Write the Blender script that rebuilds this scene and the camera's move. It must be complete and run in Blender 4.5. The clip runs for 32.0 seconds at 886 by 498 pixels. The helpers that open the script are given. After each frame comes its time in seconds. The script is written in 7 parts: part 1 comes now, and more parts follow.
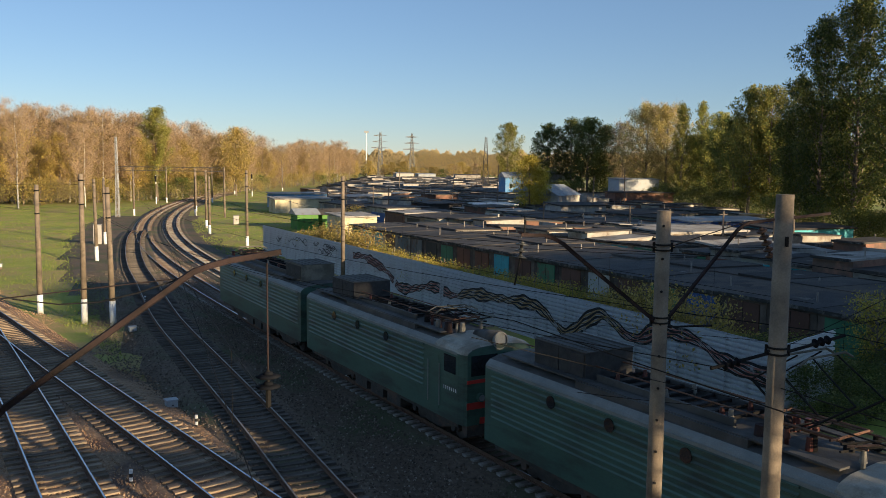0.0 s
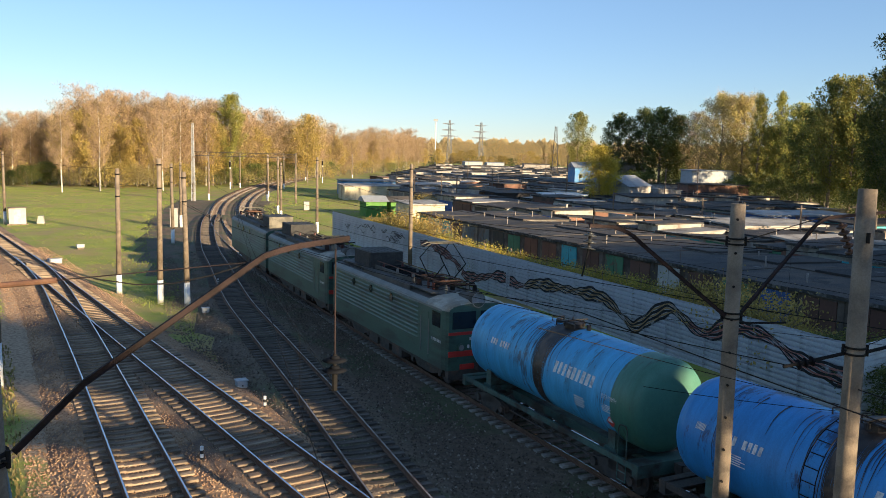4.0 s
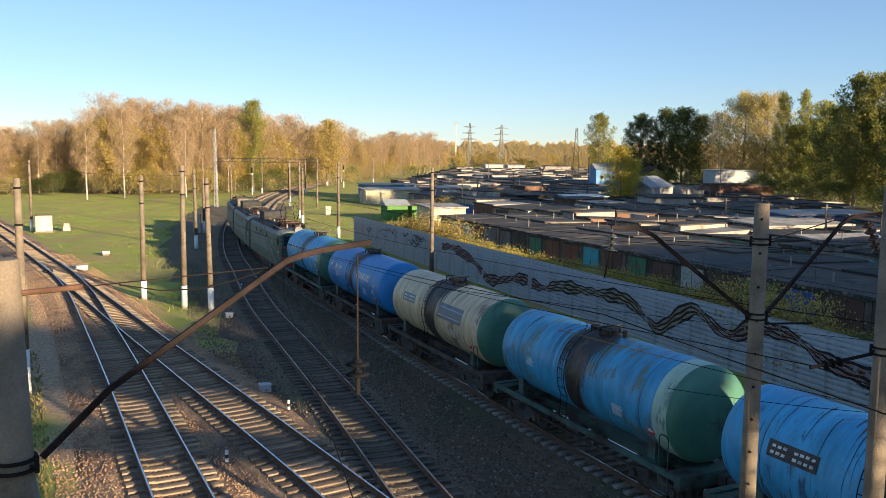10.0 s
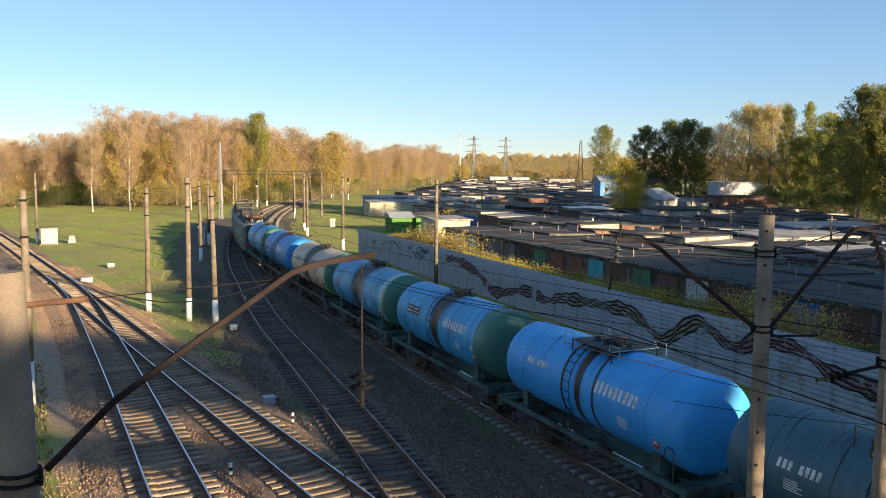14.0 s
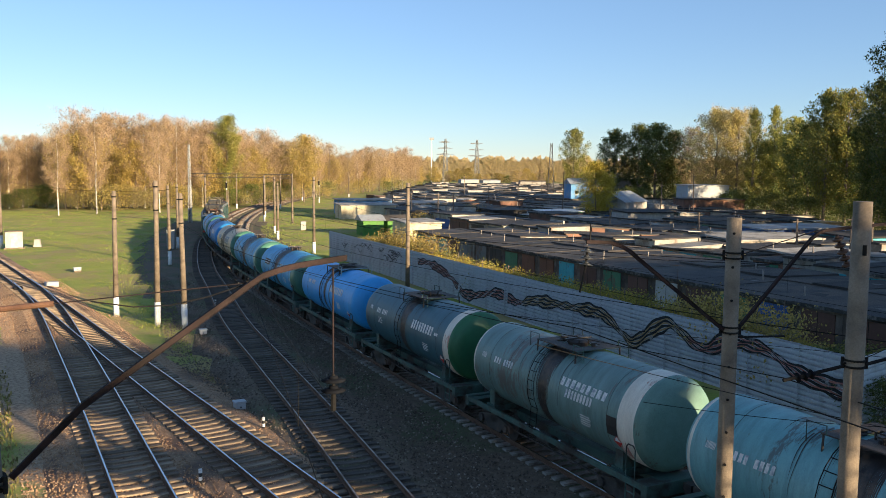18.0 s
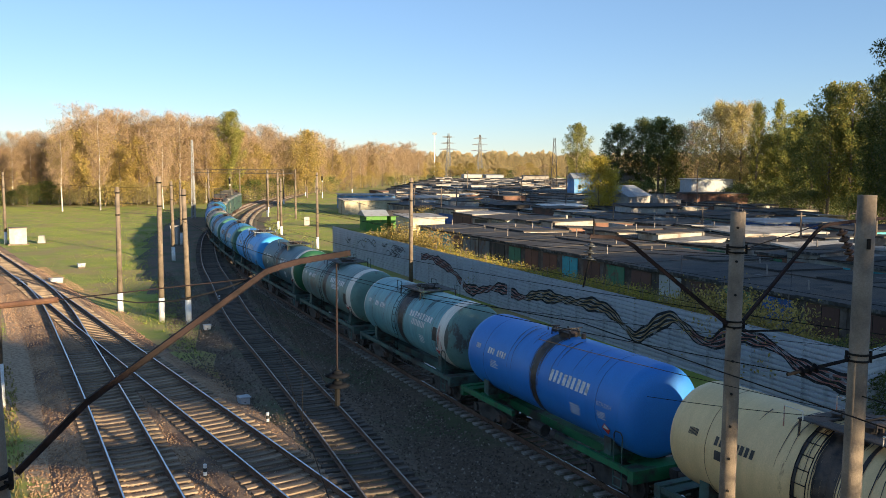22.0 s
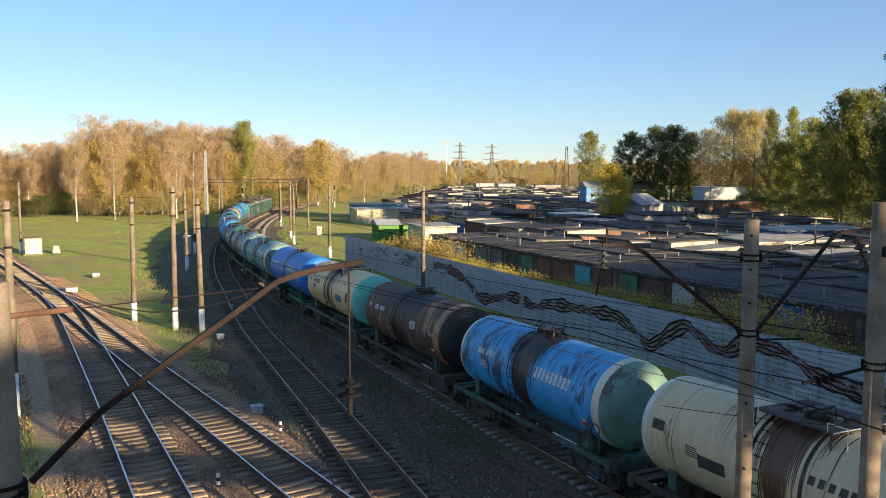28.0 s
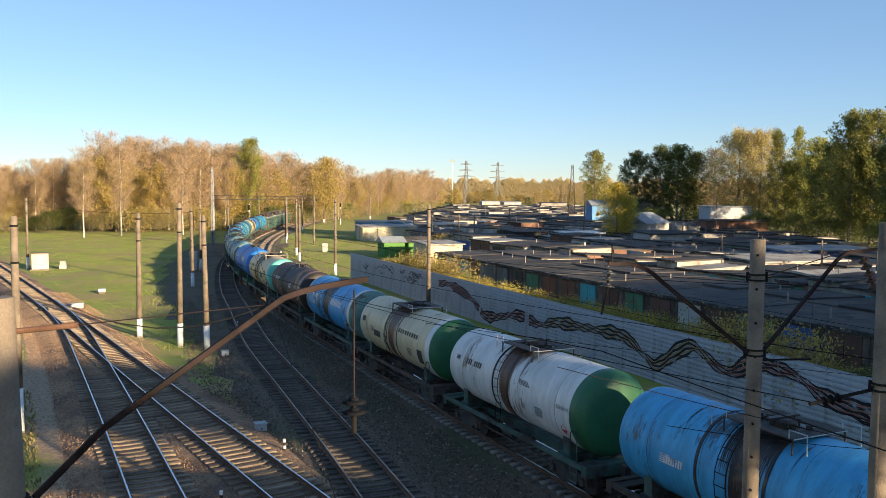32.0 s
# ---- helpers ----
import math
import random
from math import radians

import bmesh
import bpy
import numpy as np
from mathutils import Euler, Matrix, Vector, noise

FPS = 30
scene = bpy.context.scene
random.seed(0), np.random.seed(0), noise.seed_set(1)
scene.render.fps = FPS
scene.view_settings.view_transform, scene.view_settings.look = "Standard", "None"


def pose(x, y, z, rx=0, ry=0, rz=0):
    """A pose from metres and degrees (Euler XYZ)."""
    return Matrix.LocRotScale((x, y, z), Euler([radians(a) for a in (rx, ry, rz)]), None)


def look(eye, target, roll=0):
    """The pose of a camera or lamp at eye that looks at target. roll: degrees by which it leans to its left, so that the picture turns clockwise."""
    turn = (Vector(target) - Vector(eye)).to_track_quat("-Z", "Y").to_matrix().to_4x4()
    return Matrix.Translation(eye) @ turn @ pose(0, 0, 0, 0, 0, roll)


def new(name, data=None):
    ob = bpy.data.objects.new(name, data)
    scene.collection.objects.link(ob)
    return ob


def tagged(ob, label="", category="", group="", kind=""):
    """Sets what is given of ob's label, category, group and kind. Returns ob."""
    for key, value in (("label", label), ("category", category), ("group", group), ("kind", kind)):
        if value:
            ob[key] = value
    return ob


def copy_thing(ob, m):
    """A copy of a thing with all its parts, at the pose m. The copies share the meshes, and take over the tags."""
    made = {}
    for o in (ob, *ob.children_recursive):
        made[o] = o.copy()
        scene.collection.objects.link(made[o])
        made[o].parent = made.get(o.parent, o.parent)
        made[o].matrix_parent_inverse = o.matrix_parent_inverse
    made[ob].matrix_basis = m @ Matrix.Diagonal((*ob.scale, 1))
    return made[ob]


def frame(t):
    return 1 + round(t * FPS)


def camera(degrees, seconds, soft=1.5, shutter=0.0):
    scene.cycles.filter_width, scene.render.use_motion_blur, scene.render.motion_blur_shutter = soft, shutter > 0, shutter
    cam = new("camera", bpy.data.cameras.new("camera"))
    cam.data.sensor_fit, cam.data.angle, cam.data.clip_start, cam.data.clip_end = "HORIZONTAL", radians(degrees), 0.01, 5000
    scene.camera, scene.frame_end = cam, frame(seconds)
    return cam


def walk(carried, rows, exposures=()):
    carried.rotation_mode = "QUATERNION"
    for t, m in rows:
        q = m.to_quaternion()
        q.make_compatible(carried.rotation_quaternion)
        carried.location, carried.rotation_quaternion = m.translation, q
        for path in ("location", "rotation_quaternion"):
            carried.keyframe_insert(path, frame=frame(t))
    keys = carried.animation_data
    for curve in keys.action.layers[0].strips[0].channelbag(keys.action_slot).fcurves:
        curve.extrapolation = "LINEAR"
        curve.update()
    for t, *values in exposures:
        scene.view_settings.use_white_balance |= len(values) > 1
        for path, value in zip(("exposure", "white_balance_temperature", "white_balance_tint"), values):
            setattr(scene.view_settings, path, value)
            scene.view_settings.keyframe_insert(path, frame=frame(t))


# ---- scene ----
# ---- camera ----
EYE = 9.9
cam = camera(56.0, 32.0, soft=0.75)
PATH = [
    (0.0, -0.281, -5.751, -0.590),
    (0.5, 1.006, -7.011, -0.782),
    (1.0, 1.762, -7.231, -0.942),
    (1.5, 2.501, -6.942, -0.998),
    (2.0, 2.944, -6.708, -0.969),
    (2.5, 3.345, -6.439, -1.129),
    (3.0, 3.861, -6.359, -1.253),
    (3.5, 4.175, -6.590, -1.212),
    (5.5, 4.975, -6.563, -1.600),
    (6.0, 5.078, -6.483, -1.552),
    (6.5, 5.235, -6.423, -1.560),
    (7.0, 5.306, -6.433, -1.668),
    (7.5, 5.397, -6.555, -1.656),
    (8.0, 5.467, -6.566, -1.573),
    (8.5, 5.571, -6.513, -1.345),
    (9.0, 5.707, -6.516, -1.003),
    (9.5, 5.790, -6.399, -0.685),
    (10.0, 5.821, -6.399, -0.522),
    (10.5, 5.980, -6.411, -0.448),
    (11.0, 6.084, -6.285, -0.402),
    (11.5, 6.108, -6.095, -0.449),
    (12.0, 6.126, -6.031, -0.527),
    (12.5, 6.047, -5.955, -0.475),
    (13.0, 6.000, -6.000, -0.400),
    (13.5, 6.117, -5.739, -0.503),
    (15.5, 6.083, -5.434, -0.312),
    (16.0, 5.467, -5.691, -0.463),
    (16.5, 3.932, -5.623, -0.100),
    (17.0, 3.466, -5.454, -0.398),
    (17.5, 3.914, -5.326, -0.504),
    (18.0, 4.154, -5.352, -0.506),
    (18.5, 4.286, -5.491, -0.768),
    (19.0, 4.290, -5.774, -0.869),
    (19.5, 4.183, -5.987, -0.667),
    (20.0, 4.223, -5.869, -0.455),
    (20.5, 4.464, -5.665, -0.339),
    (21.0, 4.582, -5.616, -0.273),
    (21.5, 4.516, -5.680, -0.322),
    (22.0, 4.366, -5.696, -0.315),
    (22.5, 4.232, -5.608, -0.338),
    (23.0, 4.321, -5.468, -0.300),
    (23.5, 4.263, -5.404, -0.320),
    (24.0, 4.286, -5.228, -0.397),
    (24.5, 4.377, -4.971, -0.391),
    (25.0, 4.252, -5.044, -0.122),
    (25.5, 4.165, -5.185, 0.020),
    (27.5, 5.047, -5.335, -0.065),
    (28.0, 5.189, -5.090, -0.081),
    (28.5, 4.857, -4.697, -0.171),
    (29.0, 4.723, -4.399, -0.315),
    (29.5, 4.954, -4.232, -0.397),
    (30.0, 5.206, -4.190, -0.264),
    (30.5, 5.193, -4.114, -0.261),
    (31.0, 5.328, -4.008, -0.381),
    (31.5, 5.559, -3.913, -0.443),
    (32.0, 5.587, -3.870, -0.384),
]
walk(cam, [(t, pose(0, 0, EYE, 90 + pitch, roll, yaw)) for t, yaw, pitch, roll in PATH], exposures=[(0.0, 1.0, 5800, 17), (1.0, 1.15, 5950, 17), (2.0, 1.38, 5800, 17), (3.5, 1.46, 5720, 17), (32.0, 1.46, 5720, 17)])

# ---- light ----
SUN_ELEV, SUN_AZ = 11.0, 130.0
world = bpy.data.worlds.new("world")
scene.world = world
world.use_nodes = True
wn = world.node_tree
sky = wn.nodes.new("ShaderNodeTexSky")
sky.sky_type = "NISHITA"
sky.sun_disc = False
sky.sun_elevation, sky.sun_rotation = radians(SUN_ELEV), radians(SUN_AZ)
sky.air_density, sky.dust_density, sky.ozone_density = 0.9, 0.0, 2.2
veil = wn.nodes.new("ShaderNodeMix")
veil.data_type = "RGBA"
veil.inputs[0].default_value = 0.24
veil.inputs[7].default_value = (2.7, 4.1, 5.2, 1)
wn.links.new(sky.outputs[0], veil.inputs[6])
wn.links.new(veil.outputs[2], wn.nodes["Background"].inputs[0])
wn.nodes["Background"].inputs[1].default_value = 0.058
sun_lamp = new("sun", bpy.data.lights.new("sun", "SUN"))
sun_lamp.data.energy, sun_lamp.data.angle, sun_lamp.data.color = 5.0, radians(0.6), (1.0, 0.76, 0.40)
_a, _e = radians(SUN_AZ), radians(SUN_ELEV)
SUN_DIR = Vector((math.sin(_a) * math.cos(_e), math.cos(_a) * math.cos(_e), math.sin(_e)))
sun_lamp.matrix_world = look(SUN_DIR * 100, (0, 0, 0))

# ---- materials ----
def surface(name, c1, c2, scale=3.0, rough=0.8, bump=0.2, c3=None, scale3=0.4, amount3=0.35, metal=0.0, stretch=(1, 1, 1), fine=40.0, vary=0.0, coords="Object", spec=0.3):
    """A material of two mixed colours, larger stains of a third, fine grain in colour and relief."""
    m = bpy.data.materials.new(name)
    m.use_nodes = True
    nt = m.node_tree
    n, l = nt.nodes, nt.links
    b = n["Principled BSDF"]
    b.inputs["Roughness"].default_value = rough
    b.inputs["Metallic"].default_value = metal
    b.inputs["Specular IOR Level"].default_value = spec
    tc = n.new("ShaderNodeTexCoord")
    mp = n.new("ShaderNodeMapping")
    mp.inputs["Scale"].default_value = stretch
    if coords == "World":
        geo = n.new("ShaderNodeNewGeometry")
        l.new(geo.outputs["Position"], mp.inputs[0])
    else:
        l.new(tc.outputs[coords], mp.inputs[0])

    def noise_tex(sc, detail=5.0, rough_n=0.6):
        t = n.new("ShaderNodeTexNoise")
        t.inputs["Scale"].default_value, t.inputs["Detail"].default_value, t.inputs["Roughness"].default_value = sc, detail, rough_n
        l.new(mp.outputs[0], t.inputs["Vector"])
        return t

    def ramp(src, a, b_, ca, cb):
        r = n.new("ShaderNodeValToRGB")
        r.color_ramp.elements[0].position, r.color_ramp.elements[1].position = a, b_
        r.color_ramp.elements[0].color, r.color_ramp.elements[1].color = (*ca, 1), (*cb, 1)
        l.new(src, r.inputs[0])
        return r

    def mix(kind, fac, a, b_):
        x = n.new("ShaderNodeMix")
        x.data_type, x.blend_type = "RGBA", kind
        for sock, val in ((x.inputs[0], fac), (x.inputs[6], a), (x.inputs[7], b_)):
            if isinstance(val, (int, float)):
                sock.default_value = val
            elif isinstance(val, tuple):
                sock.default_value = (*val, 1)
            else:
                l.new(val, sock)
        return x.outputs[2]

    base = ramp(noise_tex(scale).outputs[0], 0.35, 0.65, c1, c2).outputs[0]
    if c3:
        mask = ramp(noise_tex(scale3, 6, 0.65).outputs[0], 0.62 - amount3 * 0.4, 0.72 - amount3 * 0.3, (0, 0, 0), (1, 1, 1)).outputs[0]
        base = mix("MIX", mask, base, c3)
    grain = noise_tex(fine, 3, 0.7)
    base = mix("MULTIPLY", 0.45, base, ramp(grain.outputs[0], 0.3, 0.7, (0.55, 0.55, 0.55), (1.25, 1.25, 1.25)).outputs[0])
    if vary:
        info = n.new("ShaderNodeObjectInfo")
        base = mix("MULTIPLY", 1.0, base, ramp(info.outputs["Random"], 0, 1, (1 - vary,) * 3, (1 + vary,) * 3).outputs[0])
    l.new(base, b.inputs["Base Color"])
    if bump:
        bp = n.new("ShaderNodeBump")
        bp.inputs["Strength"].default_value, bp.inputs["Distance"].default_value = bump, 0.03
        l.new(grain.outputs[0], bp.inputs["Height"])
        l.new(bp.outputs[0], b.inputs["Normal"])
    return m


def paint(name, c, c2=None, rust=(0.16, 0.08, 0.05), amount=0.2, rough=0.45, runs=0.4):
    """Weathered paint: uneven tone, streaks that run down the sides, flaked spots; every piece has its own wear."""
    m = bpy.data.materials.new(name)
    m.use_nodes = True
    n, l = m.node_tree.nodes, m.node_tree.links
    b = n["Principled BSDF"]
    b.inputs["Roughness"].default_value, b.inputs["Specular IOR Level"].default_value = rough, 0.4
    tc, info, add = n.new("ShaderNodeTexCoord"), n.new("ShaderNodeObjectInfo"), n.new("ShaderNodeVectorMath")
    far = n.new("ShaderNodeMath")
    far.operation, far.inputs[1].default_value = "MULTIPLY", 60.0
    l.new(info.outputs["Random"], far.inputs[0])
    l.new(tc.outputs["Object"], add.inputs[0]), l.new(far.outputs[0], add.inputs[1])

    def tex(scale, stretch, detail, rough_n):
        mp, t = n.new("ShaderNodeMapping"), n.new("ShaderNodeTexNoise")
        mp.inputs["Scale"].default_value = stretch
        t.inputs["Scale"].default_value, t.inputs["Detail"].default_value, t.inputs["Roughness"].default_value = scale, detail, rough_n
        l.new(add.outputs[0], mp.inputs[0]), l.new(mp.outputs[0], t.inputs["Vector"])
        return t.outputs[0]

    def ramp(src, p0, p1, c0, c1):
        r = n.new("ShaderNodeValToRGB")
        for e, p, col in zip(r.color_ramp.elements, (p0, p1), (c0, c1)):
            e.position, e.color = p, (*col, 1)
        l.new(src, r.inputs[0])
        return r.outputs[0]

    def mix(kind, fac, x, y):
        k = n.new("ShaderNodeMix")
        k.data_type, k.blend_type = "RGBA", kind
        if isinstance(fac, float):
            k.inputs[0].default_value = fac
        else:
            l.new(fac, k.inputs[0])
        l.new(x, k.inputs[6])
        if isinstance(y, tuple):
            k.inputs[7].default_value = (*y, 1)
        else:
            l.new(y, k.inputs[7])
        return k.outputs[2]

    col = ramp(tex(0.5, (1, 1, 1), 5, 0.65), 0.36, 0.64, c, c2 or tuple(v * 0.82 for v in c))
    col = mix("MULTIPLY", runs, col, ramp(tex(1.5, (0.3, 1.5, 0.3), 9, 0.74), 0.36, 0.6, (0.36, 0.35, 0.34), (1.08, 1.08, 1.08)))
    col = mix("MULTIPLY", 0.3, col, ramp(tex(26.0, (1, 1, 1), 3, 0.7), 0.3, 0.7, (0.6, 0.6, 0.6), (1.2, 1.2, 1.2)))
    both = n.new("ShaderNodeMath")
    both.operation = "ADD"
    l.new(tex(2.4, (0.8, 2.2, 0.6), 9, 0.78), both.inputs[0]), l.new(tex(0.45, (0.6, 1.4, 0.9), 3, 0.55), both.inputs[1])
    edge = 0.5 * (1.0 + 0.125 * (1.75 - 3.3 * amount))
    half = n.new("ShaderNodeMath")
    half.operation, half.inputs[1].default_value = "MULTIPLY", 0.5
    l.new(both.outputs[0], half.inputs[0])
    col = mix("MIX", ramp(half.outputs[0], edge, edge + 0.035, (0, 0, 0), (0.9, 0.9, 0.9)), col, rust)
    l.new(col, b.inputs["Base Color"])
    bp = n.new("ShaderNodeBump")
    bp.inputs["Strength"].default_value, bp.inputs["Distance"].default_value = 0.06, 0.03
    l.new(half.outputs[0], bp.inputs["Height"]), l.new(bp.outputs[0], b.inputs["Normal"])
    return m


GRASS = surface("grass", (0.21, 0.255, 0.042), (0.31, 0.325, 0.062), 0.35, 0.9, 0.5, (0.32, 0.25, 0.1), 0.16, 0.44, fine=9, coords="World")
def earthed(m, p, q, side, half, earth):
    """Bare earth in a ragged band along the line from p to q, its middle set off to one side."""
    n, l = m.node_tree.nodes, m.node_tree.links
    d = (Vector(q) - Vector(p)).normalized()
    nrm = Vector((-d.y, d.x, 0))
    geo, dot, dist, tx, tx2 = n.new("ShaderNodeNewGeometry"), n.new("ShaderNodeVectorMath"), n.new("ShaderNodeMath"), n.new("ShaderNodeTexNoise"), n.new("ShaderNodeTexNoise")
    dot.operation, dot.inputs[1].default_value = "DOT_PRODUCT", nrm
    l.new(geo.outputs["Position"], dot.inputs[0])
    dist.operation, dist.inputs[1].default_value = "SUBTRACT", nrm.dot(Vector((*p, 0))) + side
    l.new(dot.outputs["Value"], dist.inputs[0])
    ab, wob, tot = n.new("ShaderNodeMath"), n.new("ShaderNodeMath"), n.new("ShaderNodeMath")
    ab.operation, wob.operation, tot.operation = "ABSOLUTE", "MULTIPLY", "ADD"
    l.new(dist.outputs[0], ab.inputs[0])
    tx.inputs["Scale"].default_value, tx.inputs["Detail"].default_value, tx.inputs["Roughness"].default_value = 0.22, 8, 0.7
    tx2.inputs["Scale"].default_value, tx2.inputs["Detail"].default_value = 7.0, 6
    l.new(geo.outputs["Position"], tx.inputs["Vector"]), l.new(geo.outputs["Position"], tx2.inputs["Vector"])
    wob.inputs[1].default_value = 9.0
    l.new(tx.outputs[0], wob.inputs[0])
    l.new(ab.outputs[0], tot.inputs[0]), l.new(wob.outputs[0], tot.inputs[1])
    mr = n.new("ShaderNodeMapRange")
    for key, v in (("From Min", half + 3.9), ("From Max", half + 5.1), ("To Min", 1.0), ("To Max", 0.0)):
        mr.inputs[key].default_value = v
    l.new(tot.outputs[0], mr.inputs[0])
    rp, mx = n.new("ShaderNodeValToRGB"), n.new("ShaderNodeMix")
    for e, pos, c in zip(rp.color_ramp.elements, (0.35, 0.65), earth):
        e.position, e.color = pos, (*c, 1)
    l.new(tx2.outputs[0], rp.inputs[0])
    mx.data_type = "RGBA"
    b = n["Principled BSDF"]
    src = b.inputs["Base Color"].links[0].from_socket
    l.new(mr.outputs[0], mx.inputs[0]), l.new(src, mx.inputs[6]), l.new(rp.outputs[0], mx.inputs[7])
    l.new(mx.outputs[2], b.inputs["Base Color"])


earthed(GRASS, (12.9, 0.0), (-75.2, 109.9), 2.2, 3.9, ((0.22, 0.15, 0.092), (0.42, 0.295, 0.185)))
GRAVEL = surface("ballast", (0.26, 0.165, 0.095), (0.38, 0.25, 0.15), 5, 0.9, 1.0, (0.13, 0.085, 0.06), 0.25, 0.4, fine=14, coords="World")
DIRT = surface("dark_ballast", (0.105, 0.077, 0.053), (0.165, 0.122, 0.084), 4, 0.9, 1.0, (0.085, 0.09, 0.045), 0.2, 0.4, fine=12, coords="World")
CONCRETE = surface("pole_concrete", (0.19, 0.147, 0.105), (0.26, 0.205, 0.15), 2, 0.85, 0.3, (0.115, 0.092, 0.07), 0.8, 0.4)
SLEEPER_C = surface("concrete_sleeper", (0.26, 0.235, 0.2), (0.35, 0.315, 0.27), 3, 0.85, 0.4, (0.16, 0.11, 0.08), 1.2, 0.45, vary=0.2)
SLEEPER_W = surface("wooden_sleeper", (0.23, 0.172, 0.118), (0.32, 0.245, 0.168), 2, 0.85, 0.5, (0.15, 0.105, 0.075), 1.2, 0.4, stretch=(0.3, 3, 3), vary=0.4)
SLEEPER_D = surface("dark_sleeper", (0.10, 0.083, 0.067), (0.17, 0.143, 0.118), 2, 0.85, 0.5, (0.07, 0.055, 0.043), 1.2, 0.45, stretch=(0.3, 3, 3), vary=0.35)
RAIL_TOP = surface("worn_rail_head", (0.55, 0.55, 0.56), (0.7, 0.7, 0.7), 2, 0.25, 0.0, metal=1.0)
RAIL_DULL = surface("dull_rail_head", (0.3, 0.27, 0.24), (0.4, 0.36, 0.32), 1.5, 0.5, 0.0, (0.16, 0.1, 0.07), 0.8, 0.3, metal=0.7)
RAIL_SIDE = surface("rusty_rail", (0.09, 0.05, 0.03), (0.16, 0.09, 0.055), 3, 0.8, 0.3)
WHITEWASH = surface("whitewash", (0.72, 0.72, 0.7), (0.82, 0.82, 0.8), 3, 0.85, 0.2, (0.5, 0.48, 0.44), 1.5, 0.3)
RUST = surface("rusty_steel", (0.13, 0.068, 0.042), (0.2, 0.105, 0.062), 4, 0.75, 0.4, (0.12, 0.06, 0.04), 1.2, 0.4)
BLACK_STEEL = surface("black_steel", (0.011, 0.011, 0.012), (0.024, 0.022, 0.021), 3, 0.85, 0.2, spec=0.1)
WIRE = surface("wire", (0.010, 0.010, 0.010), (0.018, 0.016, 0.015), 5, 0.8, 0.0, spec=0.1)
FENCE = surface("fence_grey", (0.45, 0.46, 0.48), (0.54, 0.55, 0.57), 0.6, 0.55, 0.05, (0.3, 0.3, 0.31), 0.5, 0.25, stretch=(1, 1, 0.3))
TAR = surface("tar_roof", (0.024, 0.024, 0.026), (0.047, 0.045, 0.045), 0.6, 0.75, 0.4, (0.085, 0.066, 0.052), 0.25, 0.4, coords="World", vary=0.25)
TAR_BROWN = surface("brown_roof", (0.05, 0.044, 0.039), (0.08, 0.069, 0.06), 0.6, 0.8, 0.4, (0.04, 0.038, 0.036), 0.25, 0.4, coords="World", vary=0.25)
SLATE = surface("light_roof", (0.32, 0.3, 0.27), (0.43, 0.4, 0.36), 0.8, 0.7, 0.3, (0.2, 0.18, 0.155), 0.4, 0.4, coords="World", vary=0.2)
BRICK_W = surface("grey_block", (0.30, 0.28, 0.25), (0.42, 0.39, 0.35), 1.2, 0.9, 0.4, (0.2, 0.16, 0.13), 0.5, 0.4, coords="World", vary=0.25)
BRICK_R = surface("red_brick", (0.2, 0.1, 0.07), (0.28, 0.15, 0.1), 1.5, 0.9, 0.4, (0.13, 0.09, 0.07), 0.5, 0.4, coords="World", vary=0.25)

# ---- mesh helpers ----
def part(name, bm, material, parent=None, label=""):
    me = bpy.data.meshes.new(name)
    bm.to_mesh(me)
    bm.free()
    for m in (material if isinstance(material, (list, tuple)) else (material,)):
        me.materials.append(m)
    ob = new(name, me)
    ob.parent = parent
    if label:
        ob["label"] = label
    return ob


def smooth(ob):
    ob.data.polygons.foreach_set("use_smooth", [True] * len(ob.data.polygons))
    return ob


def empty(name, m=None, label="", category="", group="", kind=""):
    ob = new(name)
    if m is not None:
        ob.matrix_basis = m
    return tagged(ob, label, category, group, kind)


def box(bm, x0, x1, y0, y1, z0, z1, mi=0):
    v = [bm.verts.new(p) for p in ((x0, y0, z0), (x1, y0, z0), (x1, y1, z0), (x0, y1, z0), (x0, y0, z1), (x1, y0, z1), (x1, y1, z1), (x0, y1, z1))]
    for f in ((0, 3, 2, 1), (4, 5, 6, 7), (0, 1, 5, 4), (1, 2, 6, 5), (2, 3, 7, 6), (3, 0, 4, 7)):
        bm.faces.new([v[i] for i in f]).material_index = mi
    return v


def boxm(x0, x1, y0, y1, z0, z1):
    bm = bmesh.new()
    box(bm, x0, x1, y0, y1, z0, z1)
    return bm


def tube(bm, a, b, r0, r1=None, n=8, caps=True, mi=0):
    a, b = Vector(a), Vector(b)
    r1 = r0 if r1 is None else r1
    d = (b - a).normalized()
    u = d.orthogonal().normalized()
    w = d.cross(u)
    ra, rb = [], []
    for i in range(n):
        t = 2 * math.pi * i / n
        o = u * math.cos(t) + w * math.sin(t)
        ra.append(bm.verts.new(a + o * r0))
        rb.append(bm.verts.new(b + o * r1))
    for i in range(n):
        bm.faces.new((ra[i], ra[(i + 1) % n], rb[(i + 1) % n], rb[i])).material_index = mi
    if caps:
        bm.faces.new(ra[::-1]).material_index = mi
        bm.faces.new(rb).material_index = mi


